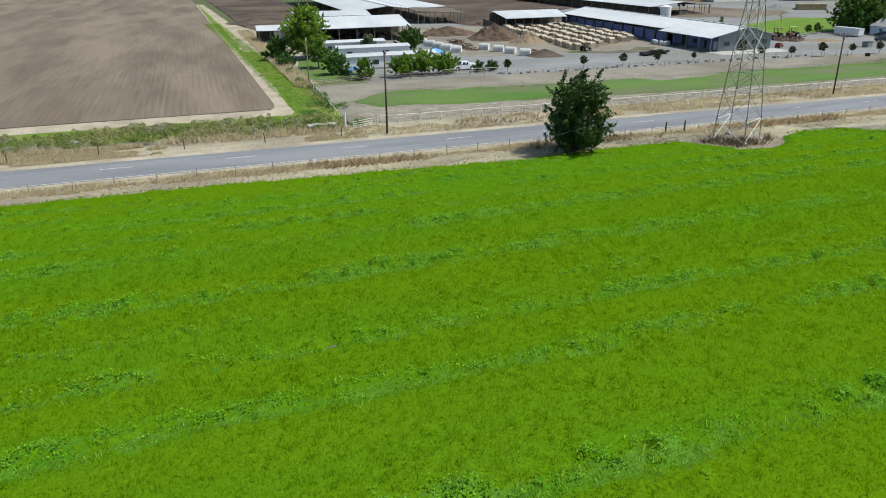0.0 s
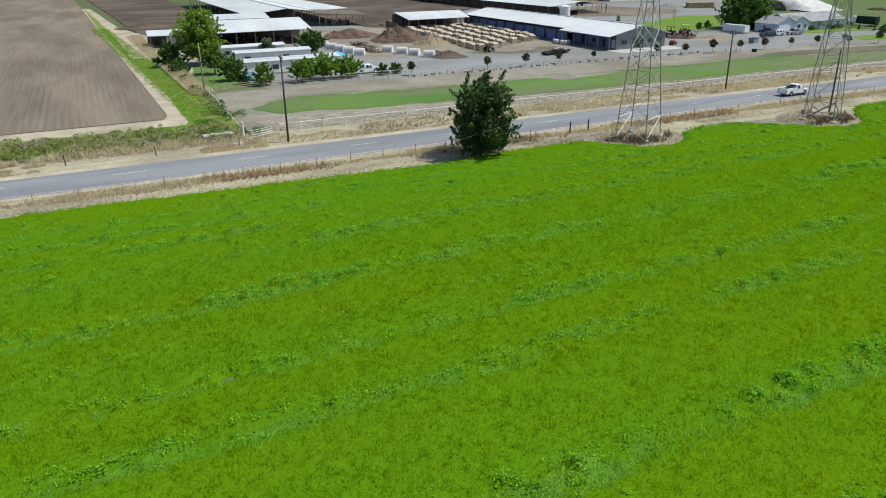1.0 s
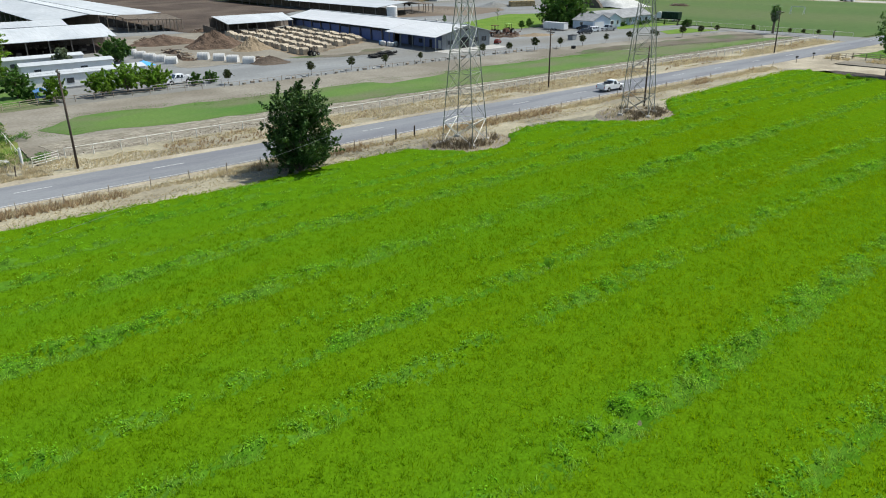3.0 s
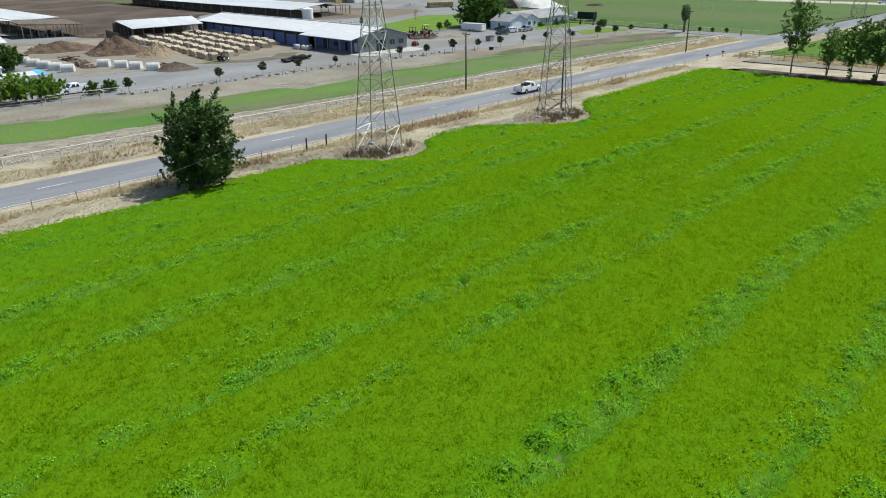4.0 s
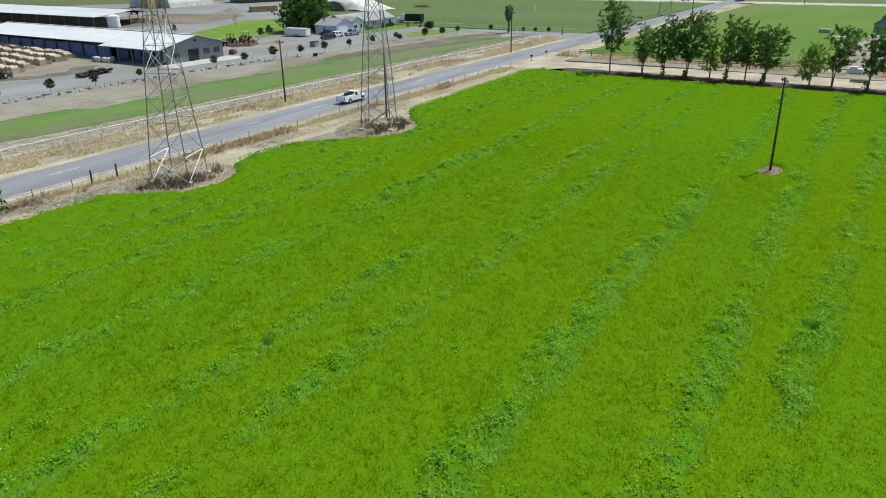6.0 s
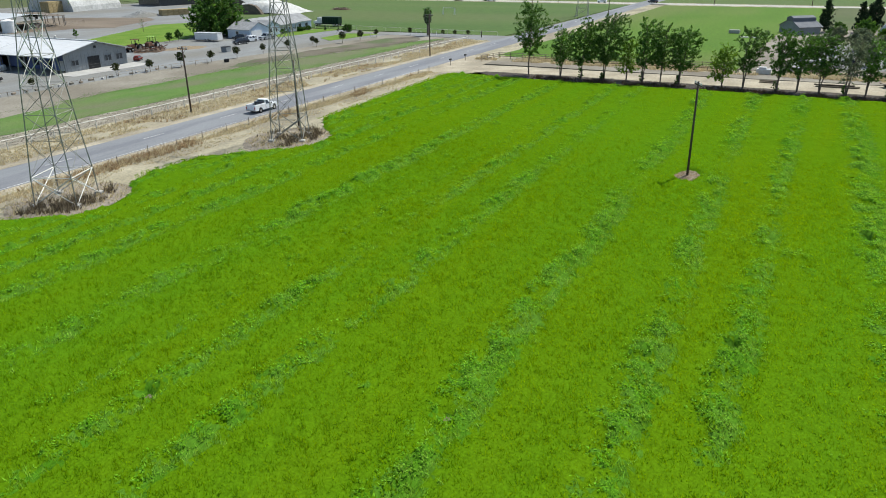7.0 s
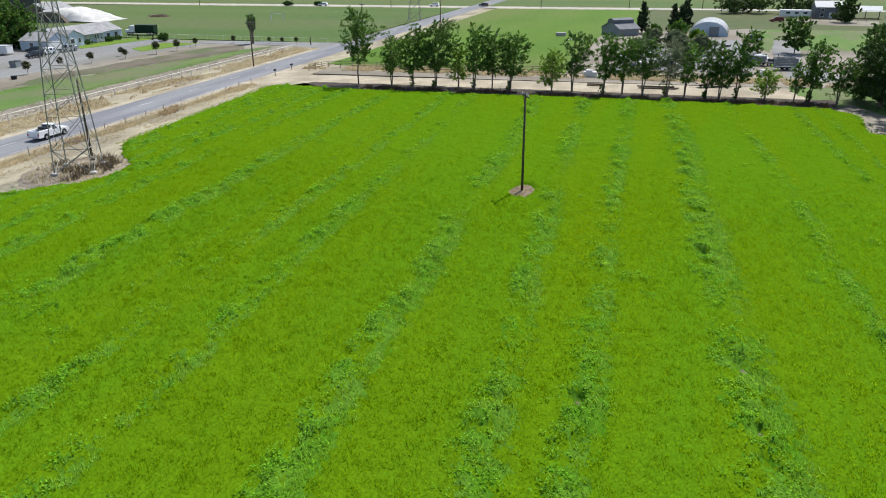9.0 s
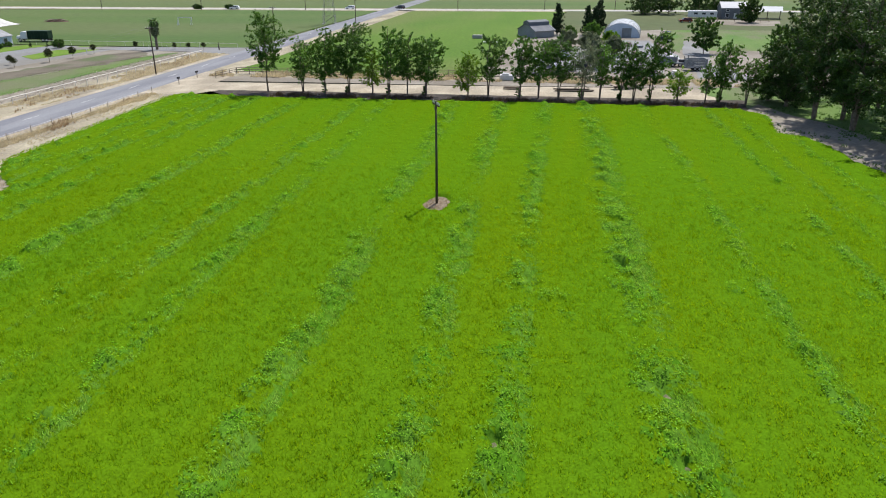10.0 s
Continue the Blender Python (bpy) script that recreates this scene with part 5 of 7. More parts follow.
t = hall("farmhouse", "single-storey pale blue farmhouse with a grey roof", pose(216.5, 172.5, 0, 0, 0, 90), 9.6, 25.5, 2.8, HOUSEBLUE, SHINGLE, "house", tuple(("w", u, 1.5, 1.5, 1.3, W, "window") for u in (-10, -6.5, -1.5, 6.5, 10)) + (("w", 2.5, 1.1, 1.1, 2.1, D_, "door"),))
for u in (-2.6, 0.2, 3.2, 5.4):
    part("porch_post", Geo().box((-6.3, u, 1.35), (0.22, 0.22, 2.7)), WHITEPAINT, t)
part("porch_roof", Geo().quad((-6.7, -3.4, 2.65), (-4.6, -3.4, 3.2), (-4.6, 6.2, 3.2), (-6.7, 6.2, 2.65), 0.1), SHINGLE, t)
hall("farmhouse_wing", "grey-roofed cross wing of the farmhouse", pose(206.5, 171.5, 0), 7.0, 12.0, 2.9, HOUSEBLUE, SHINGLE, "house wing", (("s", -1.0, 1.5, 1.6, 1.3, W, "window"), ("s", 1.8, 1.5, 1.0, 1.3, W, "window")))


def mobile_home(m, l, w, label, wins):
    t = thing("mobile_home", label, "mobile home", m)
    part("wall", Geo().box((0, 0, 1.55), (l, w, 2.5), ch=0.04), HOMEWALL, t)
    part("skirt", Geo().box((0, 0, 0.15), (l - 0.1, w - 0.1, 0.4)), CONCRETE, t)
    part("roof", Geo().prism([(-w / 2 - 0.25, 2.72), (w / 2 + 0.25, 2.72), (w / 2 + 0.25, 2.86), (0, 3.3), (-w / 2 - 0.25, 2.86)], -l / 2 - 0.25, l / 2 + 0.25, "x"), ROOFMETAL, t)
    for x, ww, hh in wins:
        wi = part("window" if hh < 1.5 else "door", Geo().box((x, -w / 2 - 0.02, 1.55 if hh < 1.5 else 1.3), (ww, 0.08, hh)), WINDOWGLASS if hh < 1.5 else WHITEPAINT, t)
        part("frame", Geo().box((x, -w / 2 - 0.05, (1.55 if hh < 1.5 else 1.3) + hh / 2), (ww + 0.15, 0.08, 0.08)), WHITEPAINT, wi)
    return t


mobile_home(pose(42.4, 163.6, 0, 0, 0, 2), 22.0, 5.6, "long white mobile home with a pale metal roof", ((-7, 1.3, 1.0), (-3.5, 1.3, 1.0), (0.5, 1.0, 2.0), (4, 1.5, 1.0), (7.5, 1.1, 1.0)))
mobile_home(pose(42.5, 179.6, 0, 0, 0, -1), 18.0, 5.0, "white mobile home behind a flowering shrub", ((-6, 1.3, 1.0), (-2, 1.0, 2.0), (3, 1.4, 1.0)))
mobile_home(pose(40.0, 192.5, 0, 0, 0, 0), 17.0, 4.6, "white mobile home close to the barn", ((-6, 1.2, 1.0), (-1, 1.2, 1.0), (4, 1.2, 1.0)))
t = thing("mobile_home_porch", "small grey wooden porch beside the mobile home", "porch", pose(49.4, 158.4, 0))
roof_plate(t, (-2.6, -1.8, 2.3), (2.6, -1.8, 2.3), (2.6, 2.0, 2.7), (-2.6, 2.0, 2.7), 0, WALLGREY)
posts(t, [(-2.4, -1.6), (2.4, -1.6), (0, -1.6)], 2.3, 0.06, WHITEPAINT)


# ---- vehicles ----
def wheel(t, x, y, r, w=0.22):
    s = 1 if y > 0 else -1
    ty = part("tyre", Geo().tube((x, y - w / 2, r), (x, y + w / 2, r), r, n=18), TYRE, t)
    part("rim", Geo().tube((x, y + s * (w / 2 - 0.02), r), (x, y + s * (w / 2 + 0.015), r), r * 0.6, r * 0.5, 12), RIM, ty)


def taper(g, x0, x1, w0, z0, x2, x3, w1, z1):
    """A cabin: bottom from x0 to x1 and w0 wide, top from x2 to x3 and w1 wide."""
    a, b = w0 / 2, w1 / 2
    return g.add([(x0, -a, z0), (x1, -a, z0), (x1, a, z0), (x0, a, z0), (x2, -b, z1), (x3, -b, z1), (x3, b, z1), (x2, b, z1)], [(3, 2, 1, 0), (4, 5, 6, 7), (0, 1, 5, 4), (1, 2, 6, 5), (2, 3, 7, 6), (3, 0, 4, 7)])


def body_side(l, w, z0, belt, hood, nose, archs, r):
    """Side outline with wheel arches, drawn out across the width."""
    pts = [(-l / 2, z0 + 0.1), (-l / 2, belt), (nose, belt), (l / 2 - 0.1, hood), (l / 2, hood - 0.2), (l / 2, z0 + 0.1), (l / 2 - 0.1, z0)]
    for ax in sorted(archs, reverse=True):
        pts += [(ax + r * math.cos(a), z0 + max(0.0, r * 1.05 * math.sin(a))) for a in np.linspace(0.0, math.pi, 8)]
    pts.append((-l / 2 + 0.1, z0))
    return Geo().prism([(x, z) for x, z in pts][::-1], -w / 2, w / 2, "y")


def pickup(m, label, paint, extended=False, rack=False):
    t = thing("pickup_truck", label, "pickup truck", m)
    l, w, axle = 5.6, 1.95, (-1.55, 1.75)
    body = part("body", body_side(l, w, 0.42, 1.12, 1.02, 0.75, axle, 0.47), paint, t)
    c0 = -0.95 if extended else -0.35
    part("cab", taper(Geo(), c0, 1.25, w - 0.06, 1.1, c0 + 0.12, 0.62, w - 0.42, 1.86), paint, t)
    part("windscreen", Geo().add([(1.2, -0.86, 1.16), (1.2, 0.86, 1.16), (0.70, 0.72, 1.80), (0.70, -0.72, 1.80), (1.23, -0.86, 1.16), (1.23, 0.86, 1.16), (0.73, 0.72, 1.80), (0.73, -0.72, 1.80)], [(0, 1, 2, 3), (7, 6, 5, 4), (0, 4, 5, 1), (2, 6, 7, 3), (1, 5, 6, 2), (3, 7, 4, 0)]), CARGLASS, t)
    part("rear_window", Geo().box((c0 + 0.06, 0, 1.5), (0.06, 1.35, 0.45)), CARGLASS, t)
    for s in (-1, 1):
        wins = [(0.15, 0.72)] if not extended else [(0.25, 0.72), (-0.5, 0.5)]
        for cx, ln in wins:
            part("side_window", Geo().add([(cx - ln / 2, s * 0.955, 1.18), (cx + ln / 2 + 0.15, s * 0.955, 1.18), (cx + ln / 2 - 0.12, s * 0.80, 1.74), (cx - ln / 2 + 0.05, s * 0.80, 1.74), (cx - ln / 2, s * 0.90, 1.18), (cx + ln / 2 + 0.15, s * 0.90, 1.18), (cx + ln / 2 - 0.12, s * 0.74, 1.74), (cx - ln / 2 + 0.05, s * 0.74, 1.74)], [(0, 1, 2, 3), (7, 6, 5, 4), (0, 4, 5, 1), (1, 5, 6, 2), (2, 6, 7, 3), (3, 7, 4, 0)]), CARGLASS, t)
        part("door_line", Geo().box((-0.28, s * 0.977, 0.85), (0.025, 0.01, 0.6)), BLACKPLASTIC, t)
        part("mirror", Geo().box((0.98, s * 1.08, 1.25), (0.16, 0.22, 0.2), ch=0.03), BLACKPLASTIC, t)
        part("tail_lamp", Geo().box((-2.805, s * 0.86, 0.9), (0.05, 0.16, 0.34)), LAMPRED, t)
        part("headlight", Geo().box((2.78, s * 0.78, 0.84), (0.08, 0.3, 0.17)), LAMPCLEAR, t)
        for ax in axle:
            wheel(t, ax, s * 0.88, 0.38)
    bx0, bx1 = -2.72, c0 - 0.08
    part("bed_floor", Geo().box(((bx0 + bx1) / 2, 0, 1.128), (bx1 - bx0, w - 0.3, 0.02)), CARDARK, t, "dark bed liner")
    for s in (-1, 1):
        part("bed_side", Geo().box(((bx0 + bx1) / 2, s * (w / 2 - 0.08), 1.25), (bx1 - bx0 + 0.1, 0.14, 0.28), ch=0.03), paint, t)
    part("tailgate", Geo().box((bx0 - 0.03, 0, 1.25), (0.1, w - 0.1, 0.28), ch=0.02), paint, t)
    part("front_bumper", Geo().box((2.82, 0, 0.55), (0.16, w, 0.22), ch=0.04), RIM, t)
    part("rear_bumper", Geo().box((-2.86, 0, 0.55), (0.16, w, 0.2), ch=0.04), RIM, t)
    part("grille", Geo().box((2.80, 0, 0.82), (0.05, 1.1, 0.2)), BLACKPLASTIC, t)
    if rack:
        part("tool_box", Geo().box((c0 - 0.35, 0, 1.42), (0.5, w - 0.25, 0.32), ch=0.03), CARDARK, t)
    return t


def suv(m, label, paint, l=4.7):
    t = thing("parked_car", label, "car", m)
    w, axle = 1.85, (-1.4, 1.4)
    part("body", body_side(l, w, 0.34, 1.02, 0.92, 0.9, axle, 0.43), paint, t)
    part("cabin", taper(Geo(), -l / 2 + 0.05, 1.3, w - 0.08, 1.0, -l / 2 + 0.45, 0.5, w - 0.5, 1.68), paint, t)
    part("windscreen", Geo().add([(1.26, -0.8, 1.06), (1.26, 0.8, 1.06), (0.6, 0.64, 1.6), (0.6, -0.64, 1.6), (1.29, -0.8, 1.06), (1.29, 0.8, 1.06), (0.64, 0.64, 1.6), (0.64, -0.64, 1.6)], [(0, 1, 2, 3), (7, 6, 5, 4), (0, 4, 5, 1), (2, 6, 7, 3), (1, 5, 6, 2), (3, 7, 4, 0)]), CARGLASS, t)
    for s in (-1, 1):
        for cx, ln in ((0.35, 0.85), (-0.75, 0.95), (-1.65, 0.5)):
            part("side_window", Geo().add([(cx - ln / 2, s * 0.91, 1.08), (cx + ln / 2, s * 0.91, 1.08), (cx + ln / 2 - 0.12, s * 0.745, 1.56), (cx - ln / 2 + 0.05, s * 0.745, 1.56), (cx - ln / 2, s * 0.84, 1.08), (cx + ln / 2, s * 0.84, 1.08), (cx + ln / 2 - 0.12, s * 0.68, 1.56), (cx - ln / 2 + 0.05, s * 0.68, 1.56)], [(0, 1, 2, 3), (7, 6, 5, 4), (0, 4, 5, 1), (1, 5, 6, 2), (2, 6, 7, 3), (3, 7, 4, 0)]), CARGLASS, t)
        part("tail_lamp", Geo().box((-l / 2 - 0.01, s * 0.75, 0.85), (0.05, 0.2, 0.25)), LAMPRED, t)
        part("headlight", Geo().box((l / 2 - 0.03, s * 0.7, 0.74), (0.08, 0.3, 0.15)), LAMPCLEAR, t)
        for ax in axle:
            wheel(t, ax, s * 0.84, 0.34)
    part("bumper", Geo().box((l / 2, 0, 0.46), (0.12, w - 0.1, 0.18), ch=0.03), BLACKPLASTIC, t)
    return t


pickup(pose(113.2, 89.9, 0.03, 0, 0, 0), "white pickup truck driving on the asphalt road", CARWHITE, rack=True)
pickup(pose(56.9, 152.6, -0.07, 0, 0, 183), "white extended-cab pickup parked beside the trees", CARWHITE, True)
suv(pose(184.5, 158.6, -0.07, 0, 0, 172), "dark blue sport utility car parked in the yard", CARDARK)
suv(pose(190.2, 160.4, -0.07, 0, 0, 170), "white sport utility car parked by the garage", CARWHITE)
pickup(pose(196.8, 159.6, -0.07, 0, 0, 176), "silver pickup truck parked before the garage", CARSILVER, True)
suv(pose(192.6, 166.2, -0.07, 0, 0, 95), "dark car parked beside the garage door", CARDARK)

t = thing("farm_truck", "white cab truck with a dark green high-sided body", "truck", pose(239.2, 167.5, -0.08, 0, 0, 94))
part("cab", taper(Geo(), 2.3, 4.6, 2.4, 0.9, 2.4, 4.0, 2.1, 2.9), WHITEPAINT, t)
part("windscreen", Geo().box((4.32, 0, 2.2), (0.12, 1.9, 0.8)), CARGLASS, t)
part("bonnet", Geo().box((5.1, 0, 1.2), (1.5, 1.9, 0.9), ch=0.1), WHITEPAINT, t)
part("chassis", Geo().box((0.4, 0, 0.75), (9.6, 1.0, 0.3)), BLACKPLASTIC, t)
part("box_body", Geo().box((-1.2, 0, 2.05), (6.6, 2.5, 2.2), ch=0.06), GREENBOX, t, "dark green steel grain body")
for i in range(7):
    for s in (-1, 1):
        part("body_rib", Geo().box((-4.2 + i, s * 1.29, 2.05), (0.12, 0.08, 2.1)), GREENBOX, t)
for ax in (4.6, -2.6, -3.8):
    for s in (-1, 1):
        wheel(t, ax, s * 1.05, 0.5, 0.32)

t = thing("box_trailer", "white enclosed trailer parked before the big tree", "trailer", pose(187.2, 173.4, -0.07, 0, 0, 96))
part("box", Geo().box((0, 0, 1.35), (8.2, 2.4, 1.9), ch=0.06), WHITEPAINT, t)
part("roof", Geo().box((0, 0, 2.34), (8.3, 2.5, 0.1), ch=0.03), ROOFMETAL, t)
part("tongue", Geo().tube((4.1, 0, 0.5), (5.4, 0, 0.5), 0.07, n=6), BLACKPLASTIC, t)
part("stripe", Geo().box((0, -1.21, 0.75), (8.0, 0.03, 0.25)), WALLGREY, t)
for x in (-0.6, 0.5):
    for s in (-1, 1):
        wheel(t, x, s * 1.15, 0.36)


def tractor(m, label, paint, cab=TRACTORGREEN, s=1.0):
    t = thing("tractor", label, "tractor", m)
    part("hood", Geo().box((1.2 * s, 0, 1.3 * s), (2.0 * s, 0.9 * s, 0.8 * s), ch=0.1), paint, t)
    part("chassis", Geo().box((0.3 * s, 0, 0.8 * s), (3.6 * s, 0.6 * s, 0.5 * s), ch=0.05), paint, t)
    for a in (-1, 1):
        for b in (-1, 1):
            part("cab_post", Geo().box((-0.5 * s + a * 0.6 * s, b * 0.6 * s, 2.0 * s), (0.09, 0.09, 1.4 * s)), BLACKPLASTIC, t)
        part("fender", Geo().box((-0.7 * s, a * 0.85 * s, 1.55 * s), (1.3 * s, 0.5 * s, 0.12), ch=0.03), paint, t)
        wheel(t, -0.7 * s, a * 0.95 * s, 0.85 * s, 0.5 * s)
        wheel(t, 1.7 * s, a * 0.75 * s, 0.5 * s, 0.35 * s)
    part("canopy", Geo().box((-0.5 * s, 0, 2.75 * s), (1.7 * s, 1.6 * s, 0.12), ch=0.04), cab, t)
    part("seat", Geo().box((-0.7 * s, 0, 1.6 * s), (0.5 * s, 0.5 * s, 0.5 * s), ch=0.08), BLACKPLASTIC, t)
    part("exhaust", Geo().tube((1.0 * s, 0.2, 1.6 * s), (1.0 * s, 0.2, 2.5 * s), 0.06, n=6), BLACKPLASTIC, t)
    return t


tractor(pose(164.8, 172.2, -0.07, 0, 0, 205), "rusty red tractor with a green canopy", RUSTRED, s=1.25)
tractor(pose(160.8, 174.0, -0.07, 0, 0, 190), "rusty red loader tractor parked in the yard", RUSTRED, RUSTRED, 1.1)
tractor(pose(97.6, 171.4, -0.05, 0, 0, 20), "small weathered tractor beside the calf pens", WALLDARK, WALLDARK, 0.75)
tractor(pose(222.5, 305, -0.07, 0, 0, 60), "dark tractor parked in the back yard", CARDARK, CARDARK, 1.3)
suv(pose(148.2, 158.4, -0.07, 0, 0, 30) @ Matrix.Scale(0.72, 4), "small red car parked at the building corner", CARRED, 3.8)


# ---- yard things ----
def heap(name, x, y, r, h, material, label, seed, stretch=1.0, turn=0.0, category="heap"):
    """A loose heap: a cone with slumped, uneven sides."""
    n, k = 64, 20
    vs, fs = [], []
    for j in range(k + 1):
        f = j / k
        for i in range(n):
            a = 6.2832 * i / n
            rr = r * f * (1 + 0.22 * noise.noise((math.cos(a) * 1.3, math.sin(a) * 1.3, seed)))
            z = h * max(0.0, (1 - f) ** 1.15) * (1 + 0.25 * noise.noise((math.cos(a) * f * 2.2, math.sin(a) * f * 2.2, seed + 9))) + (0.16 * h * noise.noise((math.cos(a) * f * 6, math.sin(a) * f * 6, seed + 5)) + 0.09 * h * noise.noise((math.cos(a) * f * 17, math.sin(a) * f * 17, seed + 2))) * (1 - f) ** 0.5 - 0.12 * f
            vs.append((rr * math.cos(a) * stretch, rr * math.sin(a), z))
    for j in range(k):
        for i in range(n):
            fs.append((j * n + i, j * n + (i + 1) % n, (j + 1) * n + (i + 1) % n, (j + 1) * n + i))
    ob = part(name, Geo().add(vs, fs), material)
    ob.matrix_basis = pose(x, y, 0, 0, 0, turn)
    return tagged(ob, label, category)


heap("manure_heap", 87.0, 209.0, 8.6, 4.6, MANURE, "large dark brown manure heap on the yard", 1.3, 1.05, 20)
heap("manure_heap", 79.5, 228, 8.0, 2.6, MANURE, "low dark brown manure heap behind the larger one", 2.7, 1.3, 10)
heap("straw_heap", 91.5, 194.5, 4.8, 3.4, STRAWPILE, "pale tan bedding heap beside the calf pens", 4.1, 1.2)
heap("soil_heap", 84.0, 167.4, 4.4, 1.7, MUCK, "low grey-brown soil heap beside the white hutches", 5.9, 1.2, -20)


def debris(x, y, long, seed, label, turn=0.0):
    """A low heap with loose boards and branches thrown on it."""
    t = thing("debris_heap", label, "debris heap", pose(x, y, -0.05, 0, 0, turn))
    rs = random.Random(seed)
    vs, fs = [], []
    for j in range(9):
        for i in range(17):
            u, v = i / 8 - 1, j / 4 - 1
            z = 1.1 * max(0, 1 - u * u) * max(0, 1 - v * v) * (0.8 + 0.6 * noise.noise((u * 4, v * 3, seed)))
            vs.append((u * long / 2, v * 1.7, z - 0.03))
    for j in range(8):
        for i in range(16):
            fs.append((j * 17 + i, j * 17 + i + 1, j * 17 + i + 18, j * 17 + i + 17))
    part("mound", Geo().add(vs, fs), MANURE, t)
    for i in range(int(long * 3)):
        px, py, a, l = rs.uniform(-long / 2, long / 2), rs.uniform(-1.4, 1.4), rs.uniform(0, 3.14), rs.uniform(0.8, 2.4)
        z = 0.35 + 0.7 * (1 - (2 * px / long) ** 2) * (1 - (py / 1.7) ** 2)
        d = Vector((math.cos(a), math.sin(a), rs.uniform(-0.25, 0.35))) * l / 2
        part("board", Geo().tube(Vector((px, py, z)) - d, Vector((px, py, z)) + d, rs.uniform(0.05, 0.12), n=4), rs.choice((FENCEWOOD, PENWOOD, WALLDARK, STEELPOST) if seed < 13 else (RUSTRED, STEELPOST, WALLDARK)), t)
    return t


debris(71.6, 189.5, 12.0, 6, "long low heap of branches and debris", 84)
debris(73.0, 201.5, 10.0, 7, "long low heap of broken boards and debris", 95)
debris(83.0, 172.0, 5.0, 8, "small heap of scrap beside the white hutches", 10)
debris(33.0, 262.0, 8.0, 9, "heap of old boards behind the shed", 20)
debris(66.0, 232.0, 7.0, 10, "scrap and boards piled beside the barn", 80)
debris(76.0, 236.0, 7.0, 11, "scrap and boards piled beside the barn", 30)
debris(163.5, 168.8, 6.0, 13, "rusty implements and scrap beside the tractors", 20)
debris(157.6, 176.4, 5.0, 14, "rusty implements and scrap beside the tractors", 100)
debris(161.2, 171.0, 7.0, 15, "rusty red implements and frames heaped beside the tractors", 15)
debris(166.8, 173.4, 6.0, 16, "rusty red implements and frames heaped beside the tractors", 160)
debris(101.0, 254.0, 8.0, 12, "dark scrap piled behind the calf pens", 10)
heap("gravel_heap", 248, 270, 7.5, 2.2, GRAVEL, "pale gravel heap beside the hay stack", 8.8, 1.3)
debris(306, 209, 9.0, 12, "grey rubble and branches heaped at the sports field edge", 100)
heap("chaff_heap", 171, 166.5, 4.2, 0.5, STRAWPILE, "thin pale chaff spill beside the tractors", 3.3, 1.7, -20)
heap("brush_heap", 37, 272, 7.0, 1.8, MUCK, "dark brush heap behind the barns", 3.9, 1.4, 0)
heap("brush_heap", 24, 300, 8.0, 1.4, MUCK, "grey brush heap in the earth pen", 4.9, 1.8, 30)


def hutch():
    t = thing("calf_hutch", "white arched plastic calf hutch", "calf hutch", None, "white calf hutches")
    arc = [(0.75 * math.cos(a), 0.45 + 0.95 * math.sin(a)) for a in np.linspace(0, math.pi, 11)]
    part("shell", Geo().prism([(0.75, 0.0), *arc, (-0.75, 0.0)], -1.1, 1.1), HUTCHWHITE, t)
    for k in (-0.7, 0.0, 0.7):
        rib = [(0.79 * math.cos(a), 0.45 + 0.99 * math.sin(a)) for a in np.linspace(0, math.pi, 11)]
        part("rib", Geo().prism([(0.79, 0.0), *rib, (-0.79, 0.0)], k - 0.05, k + 0.05), HUTCHWHITE, t)
    # thin black plate on the shell, for the shade inside the doorway
    part("doorway", Geo().prism([(0.4, 0.0), *[(0.4 * math.cos(a), 0.6 + 0.45 * math.sin(a)) for a in np.linspace(0, math.pi, 7)], (-0.4, 0.0)], -1.13, -1.09), BLACKPLASTIC, t, "dark hutch doorway")
    return t


first = hutch()
HUTCHES = [(79.6, 169.6, 232), (77.8, 174.6, 225), (76.4, 179.4, 236), (74.4, 184.4, 229), (65.8, 182.4, 238), (64.8, 187.4, 231), (64.0, 192.6, 225), (63.4, 198.2, 234), (63.0, 204.2, 229), (62.8, 210.6, 232)]
first.matrix_basis = pose(HUTCHES[0][0], HUTCHES[0][1], -0.05, 0, 0, HUTCHES[0][2]) @ Matrix.Scale(1.2, 4)
for hx, hy, hr in HUTCHES[1:]:
    copy_thing(first, pose(hx, hy, -0.05, 0, 0, hr))


def calf_pen():
    t = thing("calf_pen", "small tan plywood calf pen with a pale roof", "calf pen", None, "rows of calf pens")
    part("body", Geo().box((0, 0.5, 0.6), (2.5, 1.3, 1.2)), PENWOOD, t)
    for s in (-0.62, 0.62):
        part("roof", Geo().prism([(s - 0.58, 1.2), (s, 1.55), (s + 0.58, 1.2), (s + 0.58, 1.26), (s, 1.62), (s - 0.58, 1.26)], -0.3, 1.2), PENROOF, t, "pale gabled roof")
        # black plate on the closed body, for the shade inside the pen
        part("front", Geo().box((s, -0.19, 0.5), (0.6, 0.05, 0.8)), BLACKPLASTIC, t, "dark pen opening")
    for s in (-1.2, 0, 1.2):
        part("side_rail", Geo().box((s, -0.75, 0.45), (0.06, 1.2, 0.8)), PENWOOD, t)
    return t


first = calf_pen()
placed = 0
